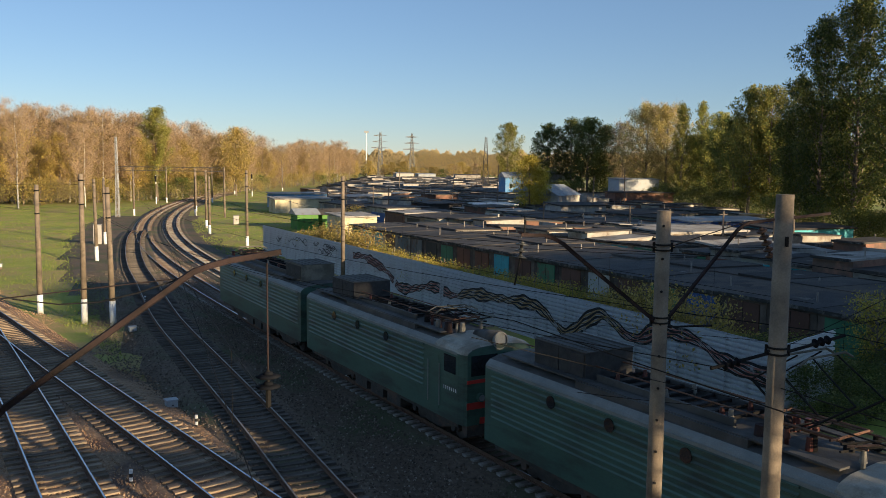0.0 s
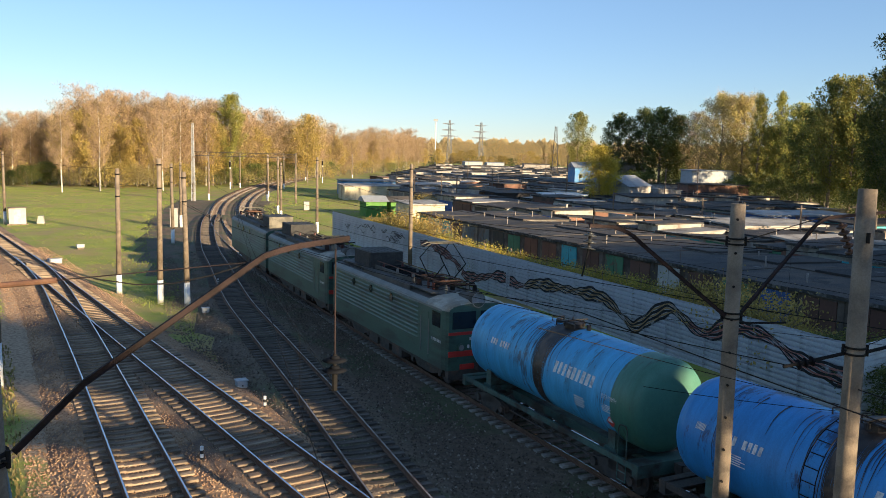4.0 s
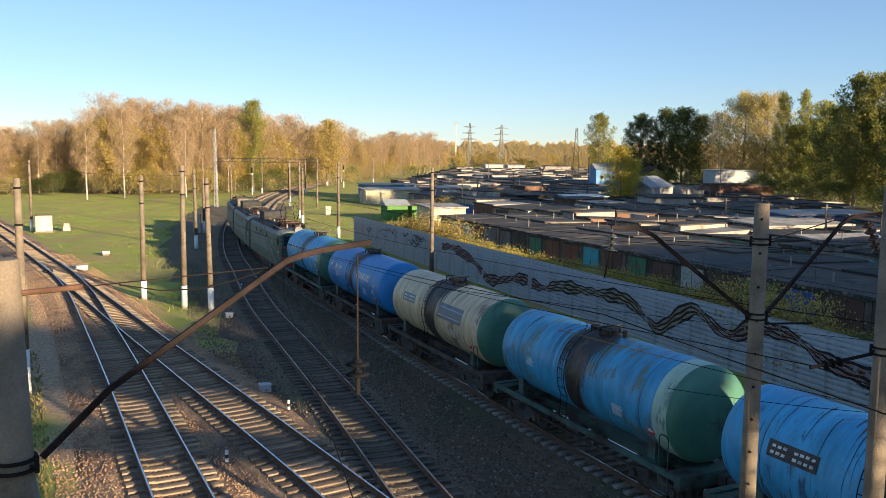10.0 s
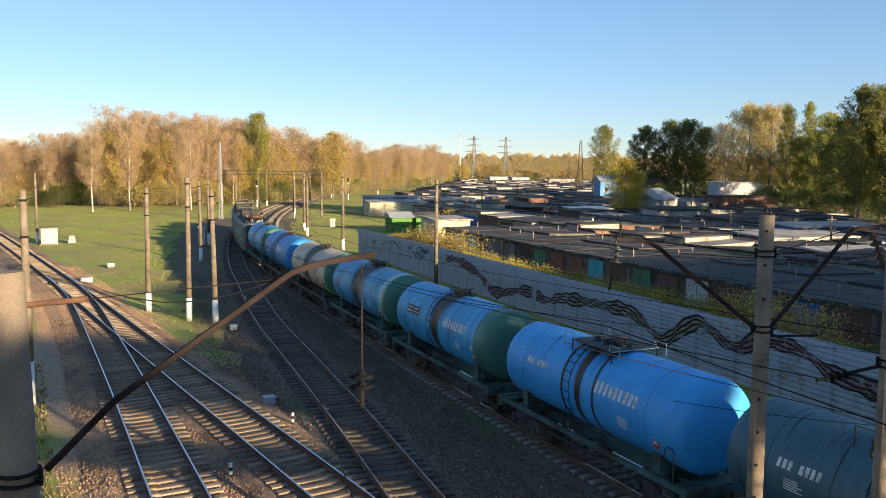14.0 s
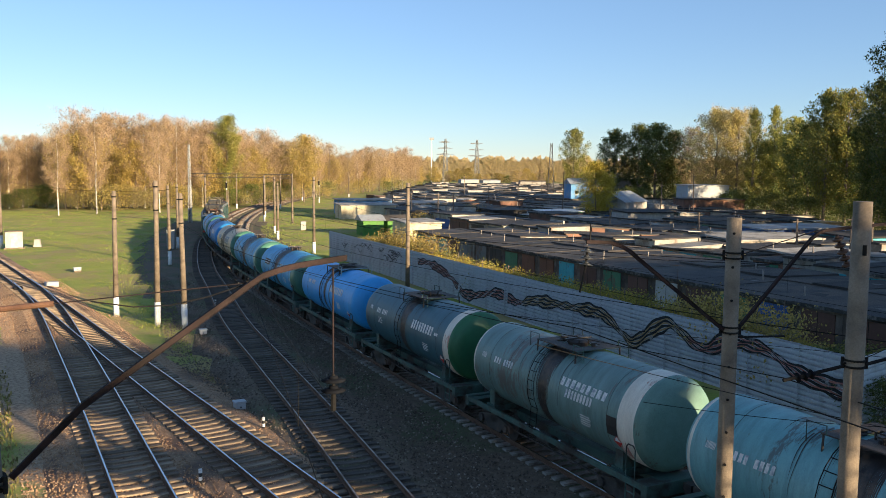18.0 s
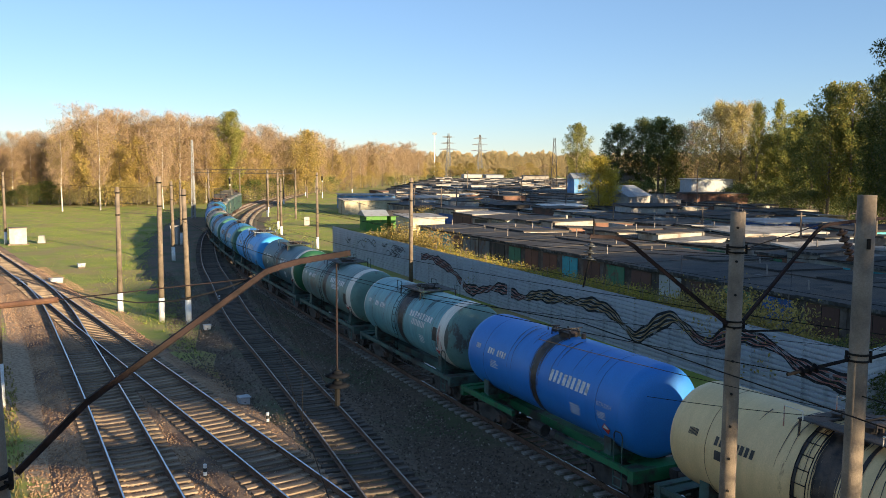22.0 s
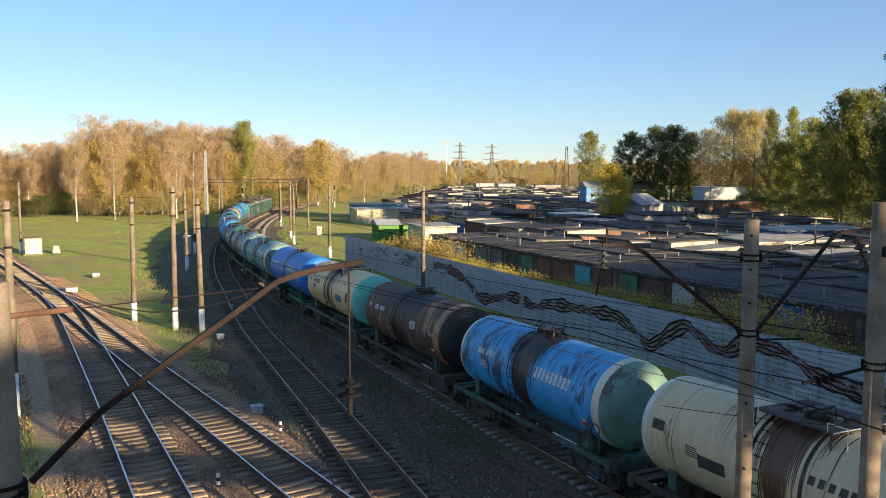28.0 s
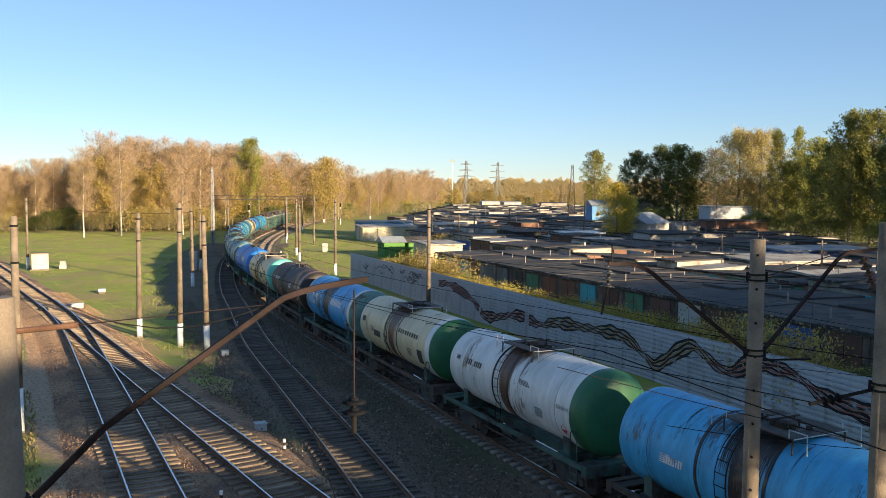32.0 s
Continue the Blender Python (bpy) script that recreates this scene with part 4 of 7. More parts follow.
def tank_car(label, shell, rear=(), front=(), chassis=CHASSIS, belt=GRIME, belt_w=1.6, text=TEXT_W, marks=(), s=0.0, deck=None, open_sill=False, hoops=(), ladder=True):
    """rear, front: painted zones from that end inwards, as (metres from the end, paint)."""
    car = empty("tank_wagon", None, label, "tank wagon", "tank wagons of the train")
    h, R = TANK_L / 2, TANK_R
    ends = []
    for sy, zones in ((-1, rear), (1, front)):
        d0 = 0.0
        for d1, m in zones or ((0.5, shell),):
            smooth(part("end_cap" if d0 == 0 else "painted_ring", zone_bm(sy, d0, d1), m, car))
            d0 = d1
        ends.append(d0)
    b = bmesh.new()
    prof = [(-h + d, dish_r(d)) for d in sorted({ends[0], *(d for d in (0.08, 0.18, 0.32, 0.5) if d > ends[0])})] + [(0.0, R)]
    prof += [(h - d, dish_r(d)) for d in sorted({ends[1], *(d for d in (0.08, 0.18, 0.32, 0.5) if d > ends[1])}, reverse=True)]
    lathe(b, prof, 48)
    smooth(part("barrel", b, shell, car))
    for y in (-3.55, 3.7):
        b = bmesh.new()
        lathe(b, [(y - 0.05, R + 0.001), (y - 0.045, R + 0.008), (y + 0.045, R + 0.008), (y + 0.05, R + 0.001)], 48)
        part("tank_strap", b, shell, car)
        b = bmesh.new()
        lathe(b, [(y - 0.064, R + 0.003), (y - 0.052, R + 0.005)], 48)
        part("seam_grime", b, GRIME, car)
    if belt:
        b = bmesh.new()
        spill(b, belt_w, int(s * 7))
        tagged(smooth(part("spill_belt", b, belt, car, "dark oily spill streaks around the hatch")), kind="stuff")
    for y in hoops:
        b = bmesh.new()
        lathe(b, [(y - 0.05, R + 0.006), (y - 0.05, R + 0.02), (y + 0.05, R + 0.02), (y + 0.05, R + 0.006)], 48)
        part("black_hoop", b, GRIME, car, "black steel hoop round the tank")

    shared("centre_sill", ("sill", chassis.name), lambda: boxm(-0.35, 0.35, -5.28, 5.28, 0.72, 1.02), chassis, car)
    for sx in (-1, 1):
        if open_sill:
            for sy in (-1, 1):
                shared("side_sill", ("side", sx, sy, chassis.name), lambda: boxm(sx * 1.44 - 0.06, sx * 1.44 + 0.06, sy * 3.35 - 1.93, sy * 3.35 + 1.93, 1.05, 1.25), chassis, car)
        else:
            shared("side_sill", ("side", sx, chassis.name), lambda: boxm(sx * 1.44 - 0.05, sx * 1.44 + 0.05, -5.28, 5.28, 1.05, 1.23), chassis, car)
    for sy in (-1, 1):
        shared("end_beam", ("beam", sy, chassis.name), lambda: boxm(-1.5, 1.5, sy * 5.42 - 0.13, sy * 5.42 + 0.13, 0.85, 1.25), chassis, car)
        shared("end_deck", ("deck", sy, chassis.name), lambda: boxm(-1.36, 1.36, *sorted((sy * 4.85, sy * 5.28)), 1.16, 1.2), chassis, car)
        shared("bolster", ("bolster", sy, chassis.name), lambda: boxm(-1.25, 1.25, sy * 3.9 - 0.3, sy * 3.9 + 0.3, 1.024, 1.24), chassis, car)
        shared("coupler", ("coupler", sy), lambda: (lambda b: (box(b, -0.12, 0.12, *sorted((sy * 5.56, sy * 5.8)), 0.93, 1.17), box(b, -0.2, 0.2, *sorted((sy * 5.7, sy * 5.98)), 0.88, 1.22), b)[2])(bmesh.new()), CHASSIS, car)
        shared("brake_hose", ("hose", sy), lambda: tubes([[(0.35, sy * 5.5, 0.9), (0.4, sy * 5.7, 0.62), (0.36, sy * 5.9, 0.5)]], 0.03, 6), BLACK_STEEL, car)

        def saddle_bm():
            b = bmesh.new()
            n = 10
            lo, hi = [], []
            for yy in (sy * 3.9 - 0.18, sy * 3.9 + 0.18):
                lo.append([b.verts.new((x, yy, 1.1)) for x in np.linspace(-1.2, 1.2, n)])
                hi.append([b.verts.new((x, yy, TANK_Z - math.sqrt(max(0.01, (R + 0.02) ** 2 - x * x)))) for x in np.linspace(-1.2, 1.2, n)])
            for i in range(n - 1):
                b.faces.new((lo[0][i], lo[0][i + 1], hi[0][i + 1], hi[0][i]))
                b.faces.new((lo[1][i], hi[1][i], hi[1][i + 1], lo[1][i + 1]))
                b.faces.new((hi[0][i], hi[0][i + 1], hi[1][i + 1], hi[1][i]))
            for i in (0, n - 1):
                b.faces.new((lo[0][i], hi[0][i], hi[1][i], lo[1][i]))
            return b
        shared("saddle", ("saddle", sy), saddle_bm, chassis, car)
    # hand hoop and step at the rear corner, brake gear under the middle
    for sx, yy in ((-1, -4.75), (1, 4.75)):
        shared("hand_hoop", ("hoop", sx), lambda: tubes([[(sx * 1.46, yy - 0.2, 0.5), (sx * 1.46, yy - 0.2, 2.15), (sx * 1.46, yy - 0.12, 2.25), (sx * 1.46, yy + 0.12, 2.25), (sx * 1.46, yy + 0.2, 2.15), (sx * 1.46, yy + 0.2, 0.5)], [(sx * 1.46, yy - 0.2, 0.52), (sx * 1.46, yy + 0.2, 0.52)], [(sx * 1.46, yy - 0.2, 0.8), (sx * 1.46, yy + 0.2, 0.8)]], 0.02, 6), chassis if chassis is not CHASSIS else BLACK_STEEL, car)
    shared("brake_cylinder", "brake", lambda: (lambda b: (tube(b, (-0.75, -0.9, 0.75), (-0.75, -0.2, 0.75), 0.18, n=12), tube(b, (-0.75, 0.3, 0.72), (-0.75, 1.1, 0.72), 0.22, n=12), box(b, -1.0, -0.95, -2.6, 2.6, 0.5, 0.56), b)[3])(bmesh.new()), CHASSIS, car)

    def hatch_bm():
        b = bmesh.new()
        z = TANK_Z + R
        tube(b, (0, 0, z - 0.1), (0, 0, z + 0.14), 0.34, n=20)
        tube(b, (0, 0, z + 0.14), (0, 0, z + 0.22), 0.4, 0.26, n=20)
        for k in range(6):
            a = k * math.pi / 3
            tube(b, (0.4 * math.cos(a), 0.4 * math.sin(a), z + 0.05), (0.4 * math.cos(a), 0.4 * math.sin(a), z + 0.25), 0.03, n=6)
        tube(b, (0, 0.85, z - 0.05), (0, 0.85, z + 0.16), 0.13, n=12)
        tube(b, (0.1, -0.75, z - 0.05), (0.1, -0.75, z + 0.2), 0.08, n=10)
        box(b, -0.55, 0.55, -0.06, 0.06, z + 0.22, z + 0.26)
        return b
    shared("hatch", "hatch", hatch_bm, GRIME, car, "dark round filling hatch")
    z = TANK_Z + R
    if deck:
        def deck_bm():
            b = bmesh.new()
            for sy in (-1, 1):
                box(b, -0.95, 0.95, sy * 0.95 - 0.25, sy * 0.95 + 0.25, z + 0.04, z + 0.075)
            for sx in (-1, 1):
                box(b, sx * 0.72 - 0.23, sx * 0.72 + 0.23, -0.69, 0.69, z + 0.04, z + 0.075)
                for y in (-1.15, 1.15):
                    tube(b, (sx * 0.95, y, z - 0.4), (sx * 0.92, y, z + 0.05), 0.03, n=6)
            return b
        wk = shared("walkway", ("platform", deck.name), deck_bm, CHASSIS, car, "narrow walkway round the hatch")
        for sy in (-1, 1):
            shared("deck_rail", ("deck_rail", sy, deck.name), lambda: tubes([[(-0.95, sy * 1.05, z + 0.05), (-0.95, sy * 1.05, z + 0.27), (-0.95, sy * 1.6, z + 0.27), (-0.95, sy * 1.6, z - 0.25)], [(0.95, sy * 1.05, z + 0.05), (0.95, sy * 1.05, z + 0.27), (0.95, sy * 1.6, z + 0.27), (0.95, sy * 1.6, z - 0.25)], [(-0.95, sy * 1.2, z + 0.06), (0.95, sy * 1.2, z + 0.06)]], 0.017, 6), deck, wk)
    else:
        shared("vent_pipe", "vent_pipe", lambda: tubes([[(-0.4, 0.5, z - 0.02), (-0.4, 0.5, z + 0.2), (-0.4, -0.6, z + 0.2), (-0.4, -0.6, z)]], 0.025, 6), GRIME, car)
        shared("valve_lever", "valve_lever", lambda: tubes([[(-0.1, 1.2, z), (-0.1, 1.2, z + 0.16), (0.3, 1.0, z + 0.16)]], 0.025, 6), GRIME, car)

    if ladder:
        for sx in (-1, 1):
            def ladder_bm():
                lines = []
                for dy in (0.38, 0.78):
                    lines.append([(sx * (R + 0.1) * math.sin(radians(a)), dy, TANK_Z + (R + 0.1) * math.cos(radians(a))) for a in np.linspace(15, 118, 9)] + [(sx * 1.5, dy, 0.75)])
                for a in np.linspace(20, 118, 9):
                    x, zz = sx * (R + 0.1) * math.sin(radians(a)), TANK_Z + (R + 0.1) * math.cos(radians(a))
                    lines.append([(x, 0.38, zz), (x, 0.78, zz)])
                lines += [[(sx * 1.5, 0.38, zz), (sx * 1.5, 0.78, zz)] for zz in (1.55, 1.25, 0.95)]
                return tubes(lines, 0.014, 5)
            shared("ladder", ("ladder", sx), ladder_bm, BLACK_STEEL, car)
    for sy in (-1, 1):
        bogie(car, sy * 3.9)
    for mark in marks:
        mark_bars(*mark, car=car, text=text)
    if belt:
        b = bmesh.new()
        drips(b, int(s * 5))
        tagged(part("dripping", b, GRIME, car, "thin dark drips below the hatch"), kind="stuff")
    TRAIN.append((car, s, 3.9))
    return car


def wrap(y, deg, lift=0.012):
    a = radians(deg)
    return (-(TANK_R + lift) * math.cos(a), y, TANK_Z + (TANK_R + lift) * math.sin(a))


def wrap_quad(b, y0, y1, d0, d1, lift=0.012, lean=0.0):
    n = max(1, int(abs(d1 - d0) / 8))
    for i in range(n):
        e0, e1 = d0 + (d1 - d0) * i / n, d0 + (d1 - d0) * (i + 1) / n
        l0, l1 = lean * i / n, lean * (i + 1) / n
        b.faces.new([b.verts.new(wrap(*p, lift)) for p in ((y0 - l0, e0), (y1 - l0, e0), (y1 - l1, e1), (y0 - l1, e1))])


def flat_letters(body):
    """Vertices and faces of a line of writing, one unit high."""
    cu = bpy.data.curves.new("writing", "FONT")
    cu.body, cu.resolution_u = body, 2
    ob = new("writing", cu)
    me = bpy.data.meshes.new_from_object(ob.evaluated_get(bpy.context.evaluated_depsgraph_get()))
    vs, fs = [tuple(v.co) for v in me.vertices], [tuple(p.vertices) for p in me.polygons]
    bpy.data.objects.remove(ob)
    bpy.data.curves.remove(cu)
    bpy.data.meshes.remove(me)
    return vs, fs


PETROL = flat_letters("БЕНЗИН")


def mark_bars(kind, y, deg, w, hgt, panel=None, paint_=None, car=None, text=None):
    """Painted marks on the side facing the yard. y: the start, toward the front; deg: height on the side."""
    dh = math.degrees(hgt / TANK_R)
    text = paint_ or text
    bars = []
    if panel:
        b = bmesh.new()
        wrap_quad(b, y + 0.1, y - w - 0.06, deg - dh * 0.35, deg + dh * 1.35, 0.0125)
        part("painted_panel", b, panel, car, "painted panel behind the numbering")
    if kind in ("word", "number"):
        n = 9 if kind == "word" else 8
        rnd = random.Random(int(y * 10))
        for i in range(n):
            if kind == "number" and i == 3 and w > 1.2:
                continue
            y0 = y - w * i / n
            bars.append((y0, y0 - w / n * rnd.uniform(0.55, 0.72), deg, deg + dh * rnd.uniform(0.92, 1.0), 0.014, hgt * 0.12))
    elif kind == "petrol":
        vs, fs = PETROL
        k = hgt / 0.7
        b = bmesh.new()
        bv = [b.verts.new(wrap(y - vx * k, deg + math.degrees(vy * k / TANK_R), 0.014)) for vx, vy, _ in vs]
        for f in fs:
            b.faces.new([bv[i] for i in f])
        part("lettering", b, text, car, "small white painted word")
    elif kind == "block":
        bars.append((y, y - w, deg, deg + dh, 0.0135))
    elif kind == "diamond":
        b = bmesh.new()
        b.faces.new([b.verts.new(wrap(*p, 0.02)) for p in ((y, deg), (y - w / 2, deg - dh / 2), (y - w, deg), (y - w / 2, deg + dh / 2))])
        part("hazard_diamond", b, HAZARD_RED, car, "red and white hazard diamond")
        b = bmesh.new()
        b.faces.new([b.verts.new(wrap(*p, 0.023)) for p in ((y - w * 0.12, deg + dh * 0.02), (y - w * 0.88, deg + dh * 0.02), (y - w / 2, deg + dh * 0.42))])
        part("diamond_half", b, TEXT_W, car)
    else:
        rnd = random.Random(int(y * 100) + 7)
        for i in range(5):
            e0 = deg + dh * i / 5
            bars.append((y - rnd.uniform(0, 0.1) * w, y - w * rnd.uniform(0.55, 1.0), e0, e0 + dh * 0.1))
    for q in bars:
        b = bmesh.new()
        wrap_quad(b, *q)
        part("lettering_bar", b, text, car)


NUM = ("number", 3.35, 12, 1.35, 0.25)
CODE = ("number", 4.3, 14, 0.34, 0.2)
SIGN = ("word", -0.95, 9, 2.3, 0.42)
SMALL = ("lines", -2.2, -22, 0.75, 0.4)
INFO = ("lines", 3.1, -6, 0.7, 0.3)
PETR = ("petrol", -3.68, 3, 0.6, 0.13)
PETL = ("lines", -3.7, -12, 0.5, 0.25)
HAZ = ("diamond", -3.85, -24, 0.42, 0.42)
DUO = (("word", -1.0, 18, 2.5, 0.3), ("word", -1.35, 5, 1.5, 0.3))
CARS = [
    dict(label="blue tank wagon with dull green end and grimy hatch", shell=BLUE, rear=((1.15, END_DULL),), chassis=CHASSIS_GREEN, belt_w=1.1, marks=(NUM, SIGN, SMALL, PETR, PETL, HAZ), ladder=False),
    dict(label="deep blue tank wagon with white lettering bars", shell=DEEP_BLUE, belt_w=0.9, marks=(NUM, CODE, SIGN, SMALL, PETR, PETL, HAZ, INFO)),
    dict(label="stained cream tank wagon with black middle and dull green end", shell=CREAM_OLD, rear=((0.36, END_DULL),), belt_w=2.3, marks=((*NUM[:5], SLATE_PANEL), (*SIGN[:5], SLATE_PANEL), SMALL, HAZ)),
    dict(label="dirty blue tank wagon with pale ring and black spills", shell=DIRTY_BLUE, rear=((0.42, END_DULL), (1.05, RING_MINT)), chassis=CHASSIS_GREEN, belt_w=1.8, marks=(SMALL, INFO, HAZ)),
    dict(label="blue tank wagon with green end and black spill streaks", shell=BLUE, rear=((1.15, END_DULL),), chassis=CHASSIS_GREEN, belt_w=1.3, marks=((*NUM[:5], TEXT_D), SIGN, SMALL, PETL, HAZ)),
    dict(label="clean bright blue tank wagon with white numbering bars", shell=BRIGHT, chassis=CHASSIS_GREEN, belt_w=0.5, hoops=(-0.9, 0.95), deck=GALV_RAIL, marks=(NUM, SIGN, SMALL, HAZ)),
    dict(label="dark slate tank wagon with cream ring and green end", shell=SLATE_GREY, rear=((0.42, END_GREEN), (0.95, RING_W)), chassis=CHASSIS_GREEN, belt_w=1.0, deck=CHASSIS_GREEN, marks=(NUM, CODE, SIGN, INFO, SMALL, ("block", -3.4, 12, 0.35, 0.12), HAZ)),
    dict(label="grey green tank wagon with rust stained white ring", shell=GREY_GREEN, rear=((0.4, END_GREY), (1.15, RING_W)), front=((0.3, SLATE_GREY), (0.42, RING_W)), chassis=CHASSIS_GREEN, belt_w=1.0, deck=CHASSIS_GREEN, marks=(NUM, CODE, *DUO, SMALL, ("block", -3.6, -18, 0.5, 0.6, None, TAR_BLACK), HAZ)),
    dict(label="faded teal tank wagon with rusted white ring", shell=TEAL, rear=((0.38, END_GREY), (1.1, RING_W)), front=((0.3, TEAL), (0.42, RING_W)), chassis=CHASSIS_GREEN, belt_w=1.1, deck=CHASSIS_GREEN, marks=(NUM, CODE, *DUO, SMALL, ("block", -3.7, -8, 0.4, 0.6, None, TAR_BLACK), HAZ)),
    dict(label="royal blue tank wagon on vivid green chassis", shell=ROYAL, chassis=CHASSIS_VIVID, open_sill=True, belt_w=0.7, ladder=False, marks=(NUM, CODE, SIGN, SMALL, PETR, PETL, INFO, HAZ)),
    dict(label="cream yellow tank wagon with pale teal end and black belt", shell=CREAM, rear=((0.55, END_TEAL),), chassis=CHASSIS_GREEN, belt_w=1.0, hoops=(-0.75, 0.8), deck=RING_W, text=TEXT_D, marks=(NUM, CODE, ("block", 3.3, -2, 0.45, 0.25), ("block", -1.6, -12, 1.1, 0.42, None, TEAL_PATCH), ("block", -3.5, -6, 0.45, 0.55), HAZ)),
    dict(label="rusty dark brown tank wagon streaked with oil", shell=BROWN, rear=((0.4, TAR_BLACK), (1.0, RING_COPPER)), belt=TAR_BLACK, belt_w=4.2, hoops=(-0.5, 0.6), marks=(NUM, CODE, ("lines", -1.4, 2, 0.9, 0.4), PETR, ("block", -3.4, -20, 0.5, 0.7, None, TAR_BLACK), HAZ)),
    dict(label="patched blue tank wagon with white ring and teal end", shell=PATCHY, rear=((0.36, END_GREY), (0.72, RING_W)), front=((0.32, PATCHY), (0.5, RING_W)), chassis=CHASSIS_GREEN, belt_w=2.2, marks=(NUM, SIGN, INFO, HAZ)),
    dict(label="ivory tank wagon with brown belt and green end", shell=IVORY, rear=((0.34, END_GREEN), (0.8, WHITE_T)), front=((0.5, WHITE_T),), belt=BROWN_BELT, belt_w=1.4, hoops=(-0.8, 0.85), deck=RING_W, text=TEXT_D, marks=(("word", -0.95, 14, 2.6, 0.22), SMALL, ("block", 2.6, -14, 1.0, 0.35), ("block", 4.5, 8, 0.5, 0.3), ("block", -3.5, -30, 0.6, 0.7), INFO)),
    dict(label="white tank wagon with brown belt and green end", shell=WHITE_T, rear=((0.75, END_GREEN),), chassis=CHASSIS_GREEN, belt_w=1.4, belt=BROWN_BELT, hoops=(-0.2, 0.95), deck=RING_W, text=TEXT_D, marks=(NUM, CODE, SMALL, ("lines", -1.0, 14, 1.1, 0.2), PETR, HAZ)),
    dict(label="blue tank wagon with black hoops and rusty flecks", shell=BLUE, belt_w=1.6, hoops=(1.6, -0.8), deck=GALV_RAIL, marks=(("number", 2.9, -6, 0.8, 0.25), INFO)),
]
for i, c in enumerate(CARS):
    tank_car(s=-PITCH * (i + 1) - 0.12 - (0.15 if i == 14 else 0.35 if i == 15 else 0.0), **c)

# ---- locomotive sections ----
LOCO_GREEN = surface("locomotive_green", (0.045, 0.098, 0.074), (0.06, 0.118, 0.09), 0.5, 0.5, 0.05, (0.035, 0.055, 0.045), 0.7, 0.35, stretch=(1, 0.35, 1.6), fine=25, spec=0.4)
LOCO_ROOF = surface("locomotive_roof", (0.05, 0.049, 0.046), (0.085, 0.08, 0.073), 0.8, 0.7, 0.2, (0.09, 0.085, 0.08), 0.8, 0.4)
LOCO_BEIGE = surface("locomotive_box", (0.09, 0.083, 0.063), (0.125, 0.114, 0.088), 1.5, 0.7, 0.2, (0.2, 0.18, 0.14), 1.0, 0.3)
RED = paint("red_band", (0.55, 0.04, 0.03), (0.5, 0.05, 0.04), amount=0.05)
GLASS = surface("dark_glass", (0.015, 0.018, 0.02), (0.02, 0.024, 0.027), 2, 0.08, 0.0, spec=0.6)
LOCO_L, LOCO_PITCH, LOCO_W, LOCO_Z0, LOCO_Z1 = 15.6, 16.44, 1.55, 0.9, 3.92


def loco_body(b, cab_back):
    prof = [(-LOCO_W, LOCO_Z0), (-LOCO_W, 3.5), (-LOCO_W + 0.05, 3.6), (-LOCO_W + 0.2, 3.72), (-LOCO_W + 0.55, 3.83), (0, LOCO_Z1), (LOCO_W - 0.55, 3.83), (LOCO_W - 0.2, 3.72), (LOCO_W - 0.05, 3.6), (LOCO_W, 3.5), (LOCO_W, LOCO_Z0)]
    h = LOCO_L / 2
    stations = [(-h + 0.5, 0.9), (-h + 0.62, 0.96), (-h + 0.9, 1)] if cab_back else [(-h, 1)]
    stations += [(h, 1)]
    rows = [[b.verts.new((x * k, y, z if z < 3.55 else 3.5 + (z - 3.5) * (1 - (1 - k) * 3))) for x, z in prof] for y, k in stations]
    for r, q in zip(rows[:-1], rows[1:]):
        for i in range(len(prof) - 1):
            b.faces.new((r[i], q[i], q[i + 1], r[i + 1])).material_index = 0 if i in (0, 9) else 2 if i in (1, 2, 7, 8) else 1
        b.faces.new((r[0], r[-1], q[-1], q[0]))
    b.faces.new(rows[0]), b.faces.new(rows[-1][::-1])
    bmesh.ops.recalc_face_normals(b, faces=b.faces)


ROOF_EDGE = surface("pale_roof_edge", (0.17, 0.18, 0.17), (0.23, 0.235, 0.22), 1.5, 0.6, 0.1, (0.2, 0.2, 0.18), 0.8, 0.3)
INSUL_RED = surface("red_insulator", (0.07, 0.022, 0.018), (0.1, 0.03, 0.024), 4, 0.4, 0)
INSUL_PALE = surface("pale_insulator", (0.13, 0.12, 0.1), (0.2, 0.185, 0.16), 4, 0.4, 0)
CAB_ROOF = surface("cream_cab_roof", (0.3, 0.285, 0.235), (0.38, 0.36, 0.3), 1.5, 0.55, 0.1, (0.2, 0.18, 0.14), 0.9, 0.3)
LOUVRE = surface("dark_louvre", (0.03, 0.03, 0.03), (0.055, 0.052, 0.05), 4, 0.8, 0.3)
LAMP_GLASS = surface("lamp_glass", (0.2, 0.21, 0.22), (0.27, 0.28, 0.29), 3, 0.15, 0)


